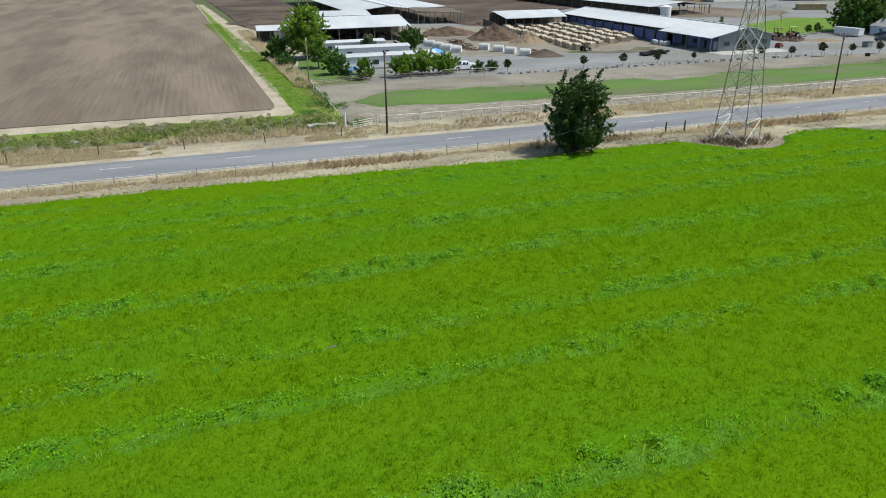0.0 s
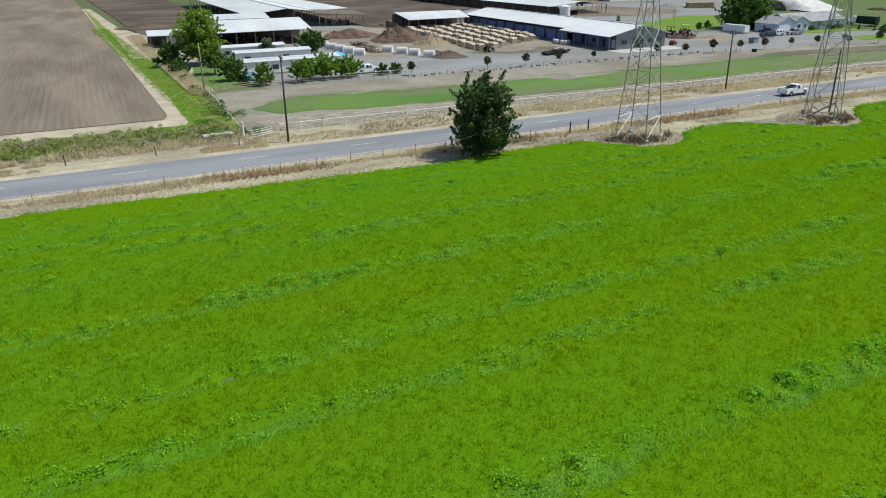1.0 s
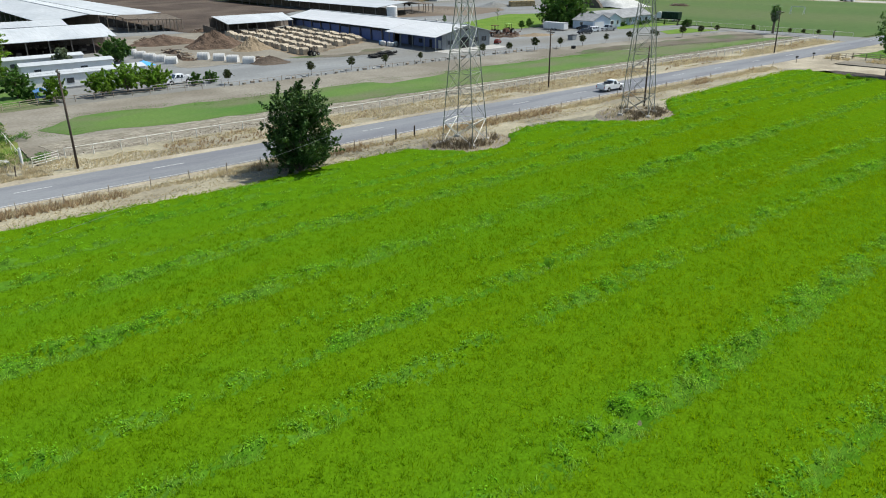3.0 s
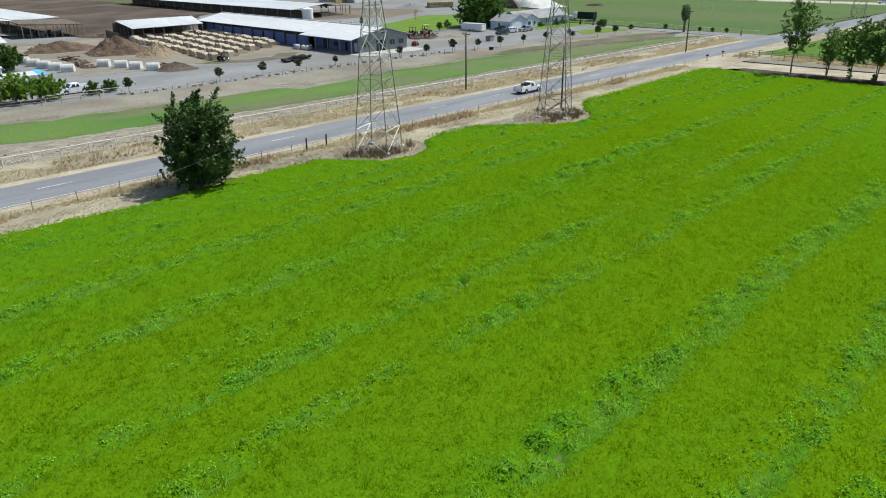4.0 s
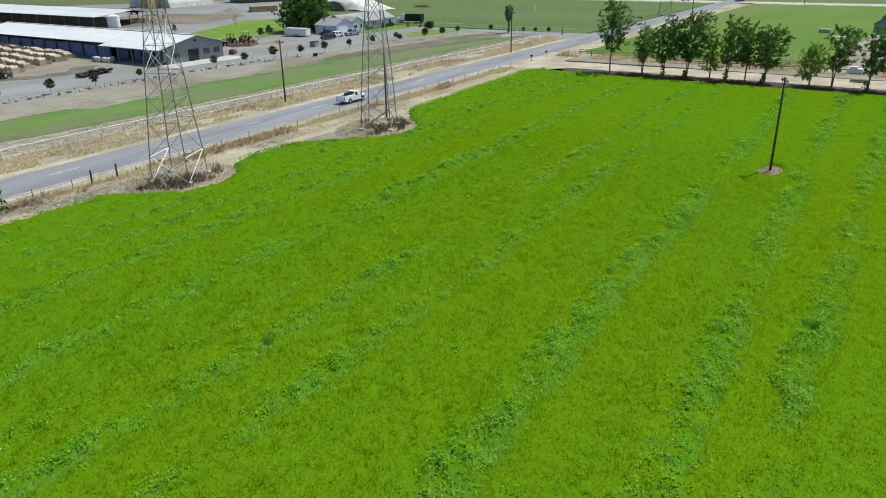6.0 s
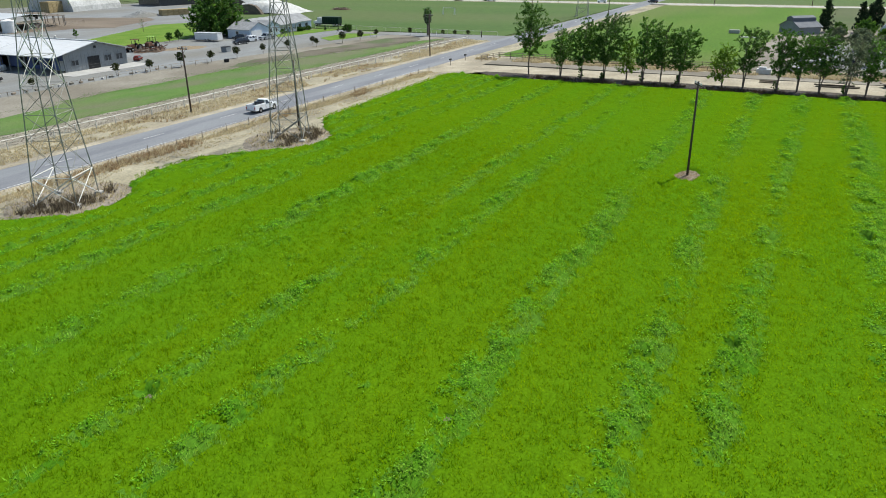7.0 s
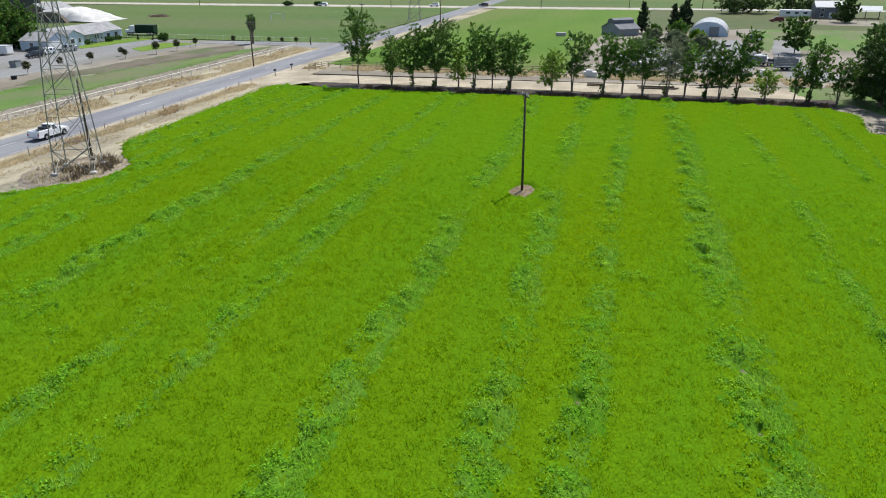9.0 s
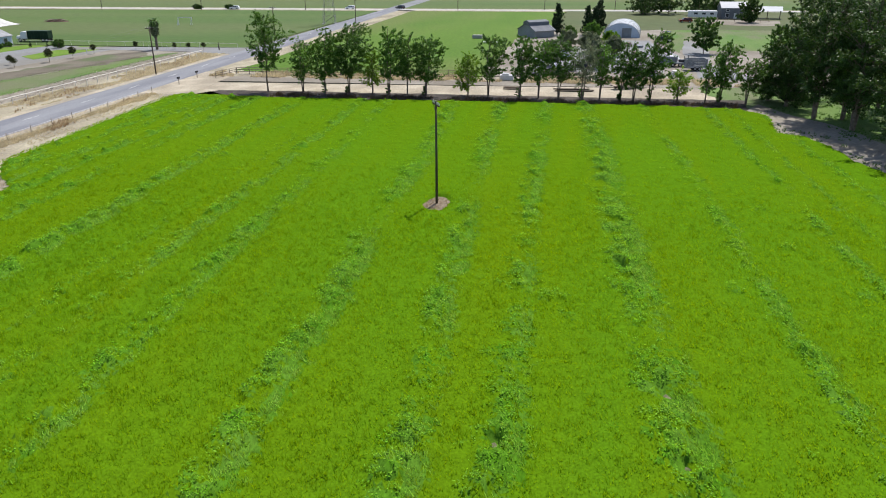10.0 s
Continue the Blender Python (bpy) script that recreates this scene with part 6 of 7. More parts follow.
for row in range(6):
    for i in range(19):
        f = i / 18
        x = 97.5 + 5.3 * row + (4.5 * f if row < 5 else 3.0 * f)
        y = 175.0 + 3.2 * row + (60 - 3.4 * row) * f
        x += 0.35 * math.sin(i * 5.3 + row * 2.1)
        y += 0.4 * math.sin(i * 2.7 + row * 4.4)
        mm = pose(x, y, -0.05, 0, 0, 84 + 9 * math.sin(i * 3.1 + row)) @ Matrix.Scale(1.1, 4)
        if placed:
            copy_thing(first, pose(x, y, -0.05, 0, 0, 84 + 9 * math.sin(i * 3.1 + row)) @ Matrix.Diagonal((1, 1, 0.72 + 0.2 * ((i * 7 + row * 3) % 5) / 4, 1)))
        else:
            first.matrix_basis = mm
        placed += 1

t = thing("party_tent", "bright blue pop-up canopy tent", "canopy tent", pose(55.4, 168.5, -0.07))
part("canopy", Geo().add([(-2, -2, 2.1), (2, -2, 2.1), (2, 2, 2.1), (-2, 2, 2.1), (-0.9, -0.9, 2.7), (0.9, -0.9, 2.7), (0.9, 0.9, 2.7), (-0.9, 0.9, 2.7), (0, 0, 3.1)], [(0, 1, 5, 4), (1, 2, 6, 5), (2, 3, 7, 6), (3, 0, 4, 7), (4, 5, 8), (5, 6, 8), (6, 7, 8), (7, 4, 8)]), BLUECLOTH, t)
for a, b in ((-1, -1), (1, -1), (1, 1), (-1, 1)):
    part("leg", Geo().tube((a * 1.95, b * 1.95, 0), (a * 1.95, b * 1.95, 2.1), 0.04, n=5), HUTCHWHITE, t)
t = thing("garden_playset", "small blue garden playset by the rail fence", "playset", pose(31.6, 149.0, -0.05))
for a, b in ((-0.9, -0.9), (0.9, -0.9), (0.9, 0.9), (-0.9, 0.9)):
    part("post", Geo().box((a, b, 0.95), (0.12, 0.12, 1.9)), BLUEPLAY, t)
part("deck", Geo().box((0, 0, 0.9), (1.9, 1.9, 0.12), ch=0.02), BLUEPLAY, t)
part("roof", Geo().add([(-1.2, -1.2, 1.9), (1.2, -1.2, 1.9), (1.2, 1.2, 1.9), (-1.2, 1.2, 1.9), (0, 0, 2.6)], [(0, 1, 4), (1, 2, 4), (2, 3, 4), (3, 0, 4), (3, 2, 1, 0)]), BLUEPLAY, t)
part("slide", Geo().quad((0.9, -0.4, 0.95), (0.9, 0.4, 0.95), (2.6, 0.4, 0.1), (2.6, -0.4, 0.1), 0.06), HUTCHWHITE, t)

for i in range(11):
    ob = part("black_tyre", Geo().tube((0, 0, 0), (0, 0, 0.42), 0.95, n=16).tube((0, 0, 0.43), (0, 0, 0.44), 0.45, n=12), TYRE)
    ob.matrix_basis = pose(106.5 + 1.45 * (i % 6) + 0.4 * (i // 6), 157.5 + 1.4 * (i // 6) + 0.35 * (i % 6), 0.2, 14, 8 * (i % 3), 30 * i)
    tagged(ob, "large black tyre lying in a row on the yard", "tyre", "row of tyres")
rs_ = random.Random(8)
for i in range(9):
    ob = part("wrapped_feed_sack", Geo().box((0, 0, 0.6), (1.1, 0.9, 1.2), ch=0.2), BLUEPLAY if i % 3 == 0 else HUTCHWHITE)
    ob.matrix_basis = pose(123.6 + rs_.uniform(-1.2, 1.2), 176 + rs_.uniform(-3, 3), -0.06, 0, 0, rs_.uniform(0, 90))
    tagged(ob, "pale blue and white feed sack beside the porch", "feed sack", "feed sacks by the porch")


def bale_stack(x, y, turn, nx, ny, nz, label):
    t = thing("hay_stack", label, "hay stack", pose(x, y, -0.07, 0, 0, turn))
    bale = mesh_of("bale", Geo().box((0, 0, 0), (2.36, 1.16, 1.16), ch=0.06))
    for k in range(nz):
        for j in range(ny):
            for i in range(nx):
                o = part("bale", bale, HAY, t)
                o.location = ((i - nx / 2 + 0.5) * 2.4, (j - ny / 2 + 0.5) * 1.2, 0.6 + k * 1.2)


bale_stack(258, 262, -22, 5, 3, 2, "large stack of golden rectangular hay bales")
bale_stack(252, 330, 10, 6, 4, 4, "distant stack of brown hay bales")
t = thing("covered_hay_pile", "hay pile under a sagging white tarpaulin, open at one end", "hay pile")
vs, fs = [], []
outline = lambda u: 4.8 * min(1, 0.84 + 0.9 * u) if u < 0.3 else max(0.05, 4.8 * (1 - ((u - 0.3) / 0.7) ** 1.25))
for i in range(33):
    for j in range(13):
        u, v = i / 32, j / 12
        side = min(1, 0.5 + 7 * v, 10 * (1 - v)) ** 0.7 if u < 0.42 else min(1, 0.05 + 6 * v, 10 * (1 - v)) ** 0.7
        z = outline(u) * side + 0.3 * noise.noise((u * 9, v * 6, 3.3))
        vs.append((272.5 + 19 * v + 3 * u, 238 - 22.5 * u, max(z, -0.1)))
for i in range(32):
    for j in range(12):
        fs.append((i * 13 + j, i * 13 + j + 1, i * 13 + j + 14, i * 13 + j + 13))
part("tarpaulin", Geo().add(vs, fs), CANVAS, t, "dusty white tarpaulin", smooth=True)
# solid dark panel in place of the shaded hollow under the sheet
part("open_side", Geo().prism([(239, -0.1), (239, 3.4), (233, 4.0), (229.5, 3.4), (227.2, 1.6), (226, -0.1)], 271.9, 273.6, "x"), WALLDARK, t, "dark panel for the shade inside the open side")
hall("hay_pole_barn", "low dark pole barn beside the tarpaulin pile", pose(283, 243, 0, 0, 0, 95), 14, 16, 3.6, WALLDARK, SHINGLE, "barn")
t = thing("white_commodity_barn", "tall white curved commodity barn", "barn", pose(268, 338, -0.07, 0, 0, 10))
arc = [(13 * math.cos(a), 10 * math.sin(a)) for a in np.linspace(0, math.pi, 15)]
part("cover", Geo().prism(arc, -16, 16, "x"), CANVAS, t)
hall("dark_hay_barn", "large dark blue-black open hay barn", pose(322, 318, 0, 0, 0, 75), 22, 46, 7, CARDARK, ROOFMETAL, "barn")
t = thing("dumpster", "dark steel waste container on the gravel", "container", pose(169.6, 150.3, -0.18, 0, 0, 8))
part("box", Geo().prism([(-0.9, 0.1), (0.9, 0.1), (1.1, 1.4), (-1.1, 1.4)], -0.8, 0.8), WALLGREY, t)
part("lid", Geo().box((0, 0, 1.43), (2.3, 1.7, 0.08), ch=0.02), BLACKPLASTIC, t)
for i, (x, y) in enumerate(((154.6, 136.2),)):
    ob = part("mineral_tub", Geo().tube((0, 0, 0), (0, 0, 0.7), 0.55, 0.65, 12), BLACKPLASTIC)
    ob.matrix_basis = pose(x, y, -0.05)
    tagged(ob, "black feed tub on the paddock edge", "feed tub")


# ---- fences ----
def run_fence(name, label, p, q, gap, h, r, material, rails, rail_r, group="", lean=0.03, seed=0, skip=0.0, square=False):
    """Posts every gap metres from p to q, and the rails at the given heights."""
    t = thing(name, label, "fence", None, group)
    rs = random.Random(seed)
    d = math.hypot(q[0] - p[0], q[1] - p[1])
    n = max(1, round(d / gap))
    for i in range(n + 1):
        f = i / n
        x, y = p[0] + (q[0] - p[0]) * f, p[1] + (q[1] - p[1]) * f
        hh = h * rs.uniform(0.9, 1.1)
        part("post", Geo().tube((x, y, -0.1), (x + rs.uniform(-lean, lean) * hh, y + rs.uniform(-lean, lean) * hh, hh), r, r * 0.9, 4 if square else 7), material, t)
    for z in rails:
        k = max(1, int(d / 24))
        for i in range(k):
            a, b = i / k, (i + 1) / k
            part("rail" if rail_r > 0.02 else "wire", Geo().tube((p[0] + (q[0] - p[0]) * a, p[1] + (q[1] - p[1]) * a, z), (p[0] + (q[0] - p[0]) * b, p[1] + (q[1] - p[1]) * b, z), rail_r, n=5), material, t)
    return t


run_fence("pipe_fence", "long white pipe fence along the paddock verge", (25.5, 104.6), (120, 103.6), 3.4, 1.25, 0.08, PIPEWHITE, (1.22,), 0.075, seed=1)
run_fence("pipe_fence", "long white pipe fence along the paddock verge", (120, 103.6), (214, 101.6), 3.4, 1.25, 0.08, PIPEWHITE, (1.22,), 0.075, seed=2)
run_fence("wire_fence", "old wood post and wire fence by the crop", (-44, 84.3), (60, 84.5), 4.4, 1.15, 0.05, FENCEWOOD, (0.5, 0.95), 0.008, seed=3, lean=0.08)
run_fence("wire_fence", "old wood post and wire fence by the crop", (76, 84.6), (160, 84.8), 4.6, 1.15, 0.05, FENCEWOOD, (0.5, 0.95), 0.008, seed=4, lean=0.08)
for x in (62.3, 65.4):
    tagged(part("fence_post", Geo().tube((x, 84.6, -0.1), (x + 0.03, 84.6, 1.55), 0.11, 0.10, 8), WOODPOLE), "stout dark wooden post beside the tower", "fence post")
run_fence("wire_fence", "sparse dark post fence beside the ditch weeds", (-44, 99.6), (19, 99.2), 10.5, 1.3, 0.07, WOODPOLE, (0.9,), 0.008, seed=5, lean=0.1)
run_fence("ditch_fence", "thin white rail fence along the ditch", (20.8, 106), (21.6, 143.5), 4.2, 1.1, 0.05, PIPEWHITE, (1.05,), 0.04, seed=6)
run_fence("garden_rail_fence", "grey wooden rail fence before the garden", (21.8, 144.2), (33, 146.4), 2.8, 1.2, 0.07, FENCEWOOD, (0.35, 0.7, 1.05), 0.05, seed=7)
run_fence("garden_rail_fence", "grey wooden rail fence under the garden trees", (33, 146.0), (58, 143.0), 3.2, 1.1, 0.06, FENCEWOOD, (0.55, 1.0), 0.045, seed=8)
run_fence("yard_rail_fence", "pale rail fence beside the parked pickup", (50, 146.6), (63, 145.8), 3.2, 1.1, 0.06, PIPEWHITE, (1.05,), 0.045, seed=9)
run_fence("feed_lane_fence", "low weathered feed lane fence along the yard", (62, 141.8), (128, 141.0), 3.0, 0.85, 0.06, FENCEWOOD, (0.75,), 0.03, seed=10)
run_fence("feed_lane_fence", "low weathered feed lane fence along the yard", (128, 141.0), (150, 137.8), 3.0, 1.2, 0.06, FENCEWOOD, (0.55, 1.1), 0.03, seed=11)
run_fence("drive_fence", "thin white rail fence along the driveway", (230.5, 99.5), (232.0, 168), 5.5, 1.15, 0.045, PIPEWHITE, (1.1,), 0.045, seed=12)
run_fence("ranch_rail_fence", "brown wooden three-rail ranch fence", (178.8, 81.3), (185, 79.5), 2.4, 1.4, 0.09, FENCEWOOD, (0.5, 0.9, 1.3), 0.06, seed=13)
run_fence("ranch_rail_fence", "brown wooden three-rail ranch fence", (185, 79.5), (187, 28), 2.8, 1.4, 0.09, FENCEWOOD, (0.5, 0.9, 1.3), 0.06, seed=14)
run_fence("paddock_fence", "brown wooden paddock fence by the far house", (295, -38), (334, -46.5), 3.0, 1.3, 0.09, FENCEWOOD, (0.6, 1.15), 0.06, seed=16)
run_fence("paddock_fence", "brown wooden paddock fence by the far house", (334, -46.5), (330, -64), 3.0, 1.3, 0.09, FENCEWOOD, (0.6, 1.15), 0.06, seed=17)
run_fence("ranch_rail_fence", "low dark rail beside the ranch drive", (182.5, 60), (186, -6), 3.4, 0.7, 0.07, WOODPOLE, (0.55,), 0.07, seed=15)
for i in range(34):
    x = 63.5 + 2.35 * i + rs_.uniform(-0.7, 0.7)
    ob = part("feed_block", Geo().box((0, 0, 0.2), (rs_.uniform(0.4, 1.0), rs_.uniform(0.3, 0.45), rs_.uniform(0.3, 0.45)), ch=0.06), rs_.choice((CONCRETE, FENCEWOOD, TANYARD)))
    ob.matrix_basis = pose(x, 142.8 - 0.005 * (x - 63) + rs_.uniform(-0.5, 0.5), -0.08, 0, 0, rs_.uniform(-25, 25))
    tagged(ob, "low concrete feed block beside the yard fence", "feed block", "feed blocks along the yard fence")

t = thing("farm_gate", "white pipe farm gate between two posts", "gate", pose(22.2, 102.6, 0, 0, 0, 24))
for z in (0.3, 0.6, 0.9, 1.2):
    part("bar", Geo().tube((-0.9, 0, z), (2.6, 0, z), 0.04, n=5), PIPEWHITE, t)
for x in (-0.9, 0.85, 2.6):
    part("upright", Geo().tube((x, 0, 0.0), (x, 0, 1.35), 0.05, n=6), PIPEWHITE, t)
tagged(part("gate_post", Geo().tube((20.5, 103.6, -0.2), (20.5, 103.6, 2.3), 0.17, 0.15, 10), WHITEPAINT), "stout white gate post beside the road", "gate post")
ob = part("culvert_block", Geo().box((0, 0, 0.4), (4.2, 1.3, 0.9), ch=0.1), CONCRETE)
ob.matrix_basis = pose(17.2, 104.8, -0.1, 0, 0, 6)
tagged(ob, "pale concrete culvert block at the ditch end", "culvert")


def mailbox(x, y, h, label):
    t = thing("mailbox", label, "mailbox", pose(x, y, 0, 0, 0, 90))
    part("post", Geo().box((0, 0, h / 2 - 0.1), (0.1, 0.1, h + 0.2)), FENCEWOOD, t)
    part("box", Geo().prism([(-0.16, h), (0.16, h), *[(0.16 * math.cos(a), h + 0.2 + 0.16 * math.sin(a)) for a in np.linspace(0, math.pi, 7)], (-0.16, h)], -0.35, 0.35), BLACKPLASTIC, t)


mailbox(170.2, 84.9, 1.1, "black roadside mailbox on a wooden post")
mailbox(178.4, 85.2, 1.1, "dark roadside mailbox at the ranch entrance")
t = thing("football_goal", "white football goal on the sports field", "goal", pose(297.8, 150.1, -0.08, 0, 0, 97))
for s in (-2.5, 2.5):
    part("goal_post", Geo().tube((s, 0, 0), (s, 0, 2.6), 0.11, n=6), WHITEPAINT, t)
    part("back_stay", Geo().tube((s, 0, 2.6), (s, 1.6, 0), 0.07, n=6), WHITEPAINT, t)
part("crossbar", Geo().tube((-2.6, 0, 2.6), (2.6, 0, 2.6), 0.11, n=6), WHITEPAINT, t)


# ---- farm trees and shrubs ----
tree("shade_tree", pose(26.9, 185.2, 0), "large round bright green shade tree", 301, 12.6, 0.14, 10.8, 150, 0.22, 15000, LEAF_LIME, shape="oval", trunk=0.35, wild=0.18, spray=0.105, rise=0.25)
tree("garden_tree", pose(27.2, 167.4, 0), "rounded green garden tree with a short trunk", 305, 6.4, 0.25, 5.6, 30, 0.24, 3000, LEAF_BRIGHT)
tree("garden_tree", pose(28.9, 156.6, 0), "dark rounded garden tree on the lawn", 309, 5.0, 0.1, 5.2, 30, 0.22, 3000, LEAF_MID)
tree("ditch_bush", pose(20.0, 184.5, 0), "dense dark green bush by the ditch", 313, 5.6, 0.06, 6.0, 30, 0.26, 3000, LEAF_DARK, "bush", shape="bush")
tree("ditch_bush", pose(20.3, 172, 0), "dull green straggly bush by the ditch", 315, 2.8, 0.05, 4.2, 20, 0.22, 1500, LEAF_MID, "bush", shape="bush")
tree("garden_shrub", pose(33.2, 147.4, 0), "loose green shrub behind the rail fence", 317, 4.4, 0.08, 4.2, 24, 0.20, 2200, LEAF_BRIGHT, "shrub", shape="bush")
tree("garden_shrub", pose(30.4, 151.5, 0), "dark green shrub behind the playset", 319, 2.6, 0.05, 3.0, 16, 0.2, 1200, LEAF_MID, "shrub", shape="bush")
tree("flowering_shrub", pose(43.6, 187.5, 0), "tall shrub covered in cream flowers", 321, 5.2, 0.15, 3.8, 24, 0.24, 2000, LEAF_GREY, "shrub")
spots_ = grow(321, 5.2, 0.15, 3.8, 24, "oval", (0, 0), 0.16)[1]
part("blossom", spray_leaves(323, spots_, 0.15, 700), PALEWEED, bpy.data.objects["flowering_shrub"], "cream blossom clusters")
tree("garden_tree", pose(56.8, 194.0, 0), "broad dark green tree beside the hutches", 325, 5.2, 0.12, 7.6, 36, 0.26, 4000, LEAF_DARK)
for i, (x, y, h, w, lm) in enumerate(((41.4, 148.2, 4.2, 5.2, LEAF_BRIGHT), (46.2, 149.4, 5.4, 6.6, LEAF_BRIGHT), (51.2, 148.6, 4.2, 5.8, LEAF_BRIGHT))):
    tree("orchard_tree", pose(x, y, 0), "low branching green fruit tree by the fence", 331 + 3 * i, h, 0.14, w, 34, 0.22, 2600, lm, group="fruit trees", trunk=0.14, forks=2)
for x, y, h, w in ((58.8, 148.4, 2.3, 2.6), (62.2, 149.2, 2.2, 3.2)):
    tree("round_bush", pose(x, y, 0), "dark clipped round bush beside the pickup", int(x * 9), h, 0.04, w, 18, 0.16, 1300, LEAF_DARK, "bush", shape="bush")
tree("yard_tree", pose(199.5, 181.5, 0), "massive dense dark green round tree", 345, 12.6, 0.02, 16.5, 190, 0.30, 18000, LEAF_MID, shape="bush", trunk=0.5, wild=0.15, spray=0.10, rise=0.35)
tree("lawn_tree", pose(179.8, 181.5, 0), "small dark tree on the bright lawn", 351, 2.8, 0.3, 2.0, 14, 0.2, 700, LEAF_DARK, trunk=0.08)
tree("lawn_tree", pose(184.2, 182.5, 0), "small dark tree on the bright lawn", 353, 3.1, 0.3, 2.1, 14, 0.2, 700, LEAF_DARK, trunk=0.08)
tree("lawn_tree", pose(173.5, 214, 0), "spindly little tree behind the lawn", 355, 3.2, 0.35, 1.6, 10, 0.2, 300, LEAF_MID, trunk=0.06)
tree("bare_sapling", pose(199, 214, 0), "bare grey sapling on the lawn edge", 357, 4.6, 0.3, 2.6, 14, 0.10, 120, LEAF_GREY, trunk=0.08)

YOUNG = [(63.9, 144.5, 3.0), (81.9, 143.8, 2.9), (92.0, 144.2, 2.9), (100.6, 143.6, 2.7), (111, 144.4, 2.2), (129.2, 143.2, 2.8), (136.6, 141.4, 2.7), (144.3, 140.1, 3.4), (153, 139.4, 2.8), (160.8, 138.6, 2.9), (170.4, 138.6, 2.5), (178.6, 137.2, 2.7), (187.5, 134.6, 2.4), (191.6, 139.0, 2.3), (197, 132.6, 3.3), (204.5, 131.6, 2.9), (213.5, 131.8, 2.5), (223, 125.5, 2.3), (224.2, 114.8, 1.9), (224.7, 111, 1.9), (225.2, 106.9, 2.0)]
models = []
for v in range(4):
    t = tree("young_tree", pose(0, 0, 0), "young lollipop-shaped street tree on a thin trunk", 361 + 3 * v, 3.0, 0.44, 1.85, 36, 0.12, 1000, LEAF_OLIVE, group="young trees along the yard fence", trunk=0.06, shape="oval", rise=0.12, spray=0.10, wild=0.08)
    models.append(t)
for i, (x, y, h) in enumerate(YOUNG):
    m = pose(x, y, -0.06, 0, 0, 47 * i)
    if i < 4:
        models[i].matrix_basis = m @ Matrix.Scale(h / 3.0, 4)
    else:
        models[i % 4].scale = (h / 3.0,) * 3
        copy_thing(models[i % 4], m)
for i, (x, y, h) in enumerate(YOUNG[:4]):
    models[i].matrix_basis = pose(x, y, -0.06, 0, 0, 47 * i) @ Matrix.Scale(h / 3.0, 4)
tree("drive_bush", pose(224.1, 149.4, 0), "round dark bush on the driveway lawn", 381, 2.2, 0.04, 3.4, 20, 0.2, 1400, LEAF_DARK, "bush", shape="bush")
for x, y, w in ((221, 165.8, 4.0), (225.5, 166.2, 3.2), (212, 166.5, 3.6)):
    tree("house_hedge", pose(x, y, 0), "low clipped hedge before the farmhouse", int(x * 7), 1.0, 0.03, w, 16, 0.18, 900, LEAF_DARK, "hedge", shape="bush")
for x, y in ((224.6, 158.6), (224.4, 153.2)):
    tree("little_conifer", pose(x, y, 0), "little dark upright conifer beside the drive", int(y * 5), 1.9, 0.05, 0.9, 10, 0.12, 300, LEAF_PINE, shape="cone", trunk=0.05)

t = thing("palm_tree", "palm with a skirt of dead grey fronds", "palm tree", pose(223.7, 119.7, -0.05))
part("trunk", Geo().line([(0, 0, -0.1), (0.1, 0, 3.2), (0, 0.05, 7.4)], 0.38, 0.3, 9), BARK, t)
rs_ = random.Random(77)
for i in range(46):
    a, u = rs_.uniform(0, 6.28), rs_.uniform(-0.5, 1.3)
    l = rs_.uniform(1.5, 2.2)
    g = Geo()
    px_, pz_ = 0.1, 7.3
    for k in range(4):
        nx_, nz_ = px_ + l / 4, pz_ + (u - 0.5 * k) * l / 4
        w0, w1 = 0.34 - 0.07 * k, 0.27 - 0.07 * k
        pts = [(px_, -w0), (nx_, -w1), (nx_, w1), (px_, w0)]
        g.add([(x * math.cos(a) - y * math.sin(a), x * math.sin(a) + y * math.cos(a), (pz_, nz_, nz_, pz_)[j]) for j, (x, y) in enumerate(pts)], [(0, 1, 2, 3)])
        px_, pz_ = nx_, nz_
    part("frond", g, LEAF_DARK, t)
part("dead_skirt", crown(78, [(0, 0, 6.4, 1.0), (0, 0, 5.5, 1.05), (0, 0, 4.6, 0.9), (0, 0, 3.9, 0.6)], 0.3, 1800, 1.1), LEAF_GREY, t, "grey hanging dead fronds")
t = thing("leaning_post", "dark leaning stump beside the driveway", "post", pose(224.8, 102.2, -0.05))
part("stump", Geo().line([(0, 0, 0), (0.1, 0.2, 1.4), (0.5, 0.1, 2.1)], 0.18, 0.08, 6), WOODPOLE, t)
for x, y in ((213.2, 133.6), (224.6, 122.6), (224.9, 117.4)):
    tagged(part("marker_post", Geo().tube((x, y, -0.1), (x, y, 1.1), 0.07, n=6), WHITEPAINT), "short white marker post beside the drive", "post")

x, y = scatter(2600, 158.9, 162.6, -18, 62, 611, lambda x, y: fbm(x * 0.5, y * 0.5, 612, 3) > -0.12)
stuff("windbreak_weeds", blades(x, y, np.full(len(x), -0.06), 0.45 + 0.4 * np.random.RandomState(613).rand(len(x)), 0.07, 614, lean=(0, -0.25), spread=0.35, per=6, reach=0.7), DEADWEED, "dark dead weeds standing along the foot of the windbreak", "weeds")
for i, (yy, h, w, kind) in enumerate(ROW_TREES):
    if kind == "b" or i in (7, 13):
        tree("sucker_bush", pose(164.9 + 0.3 * math.sin(i * 5), yy + 0.3, 0), "dark leafy sucker bush round a tree foot", 520 + 3 * i, 1.3 + 0.8 * (i % 3) / 2, 0.03, 1.0, 12, 0.13, 380, LEAF_DARK, "bush", "sucker bushes", shape="bush", trunk=0.05)

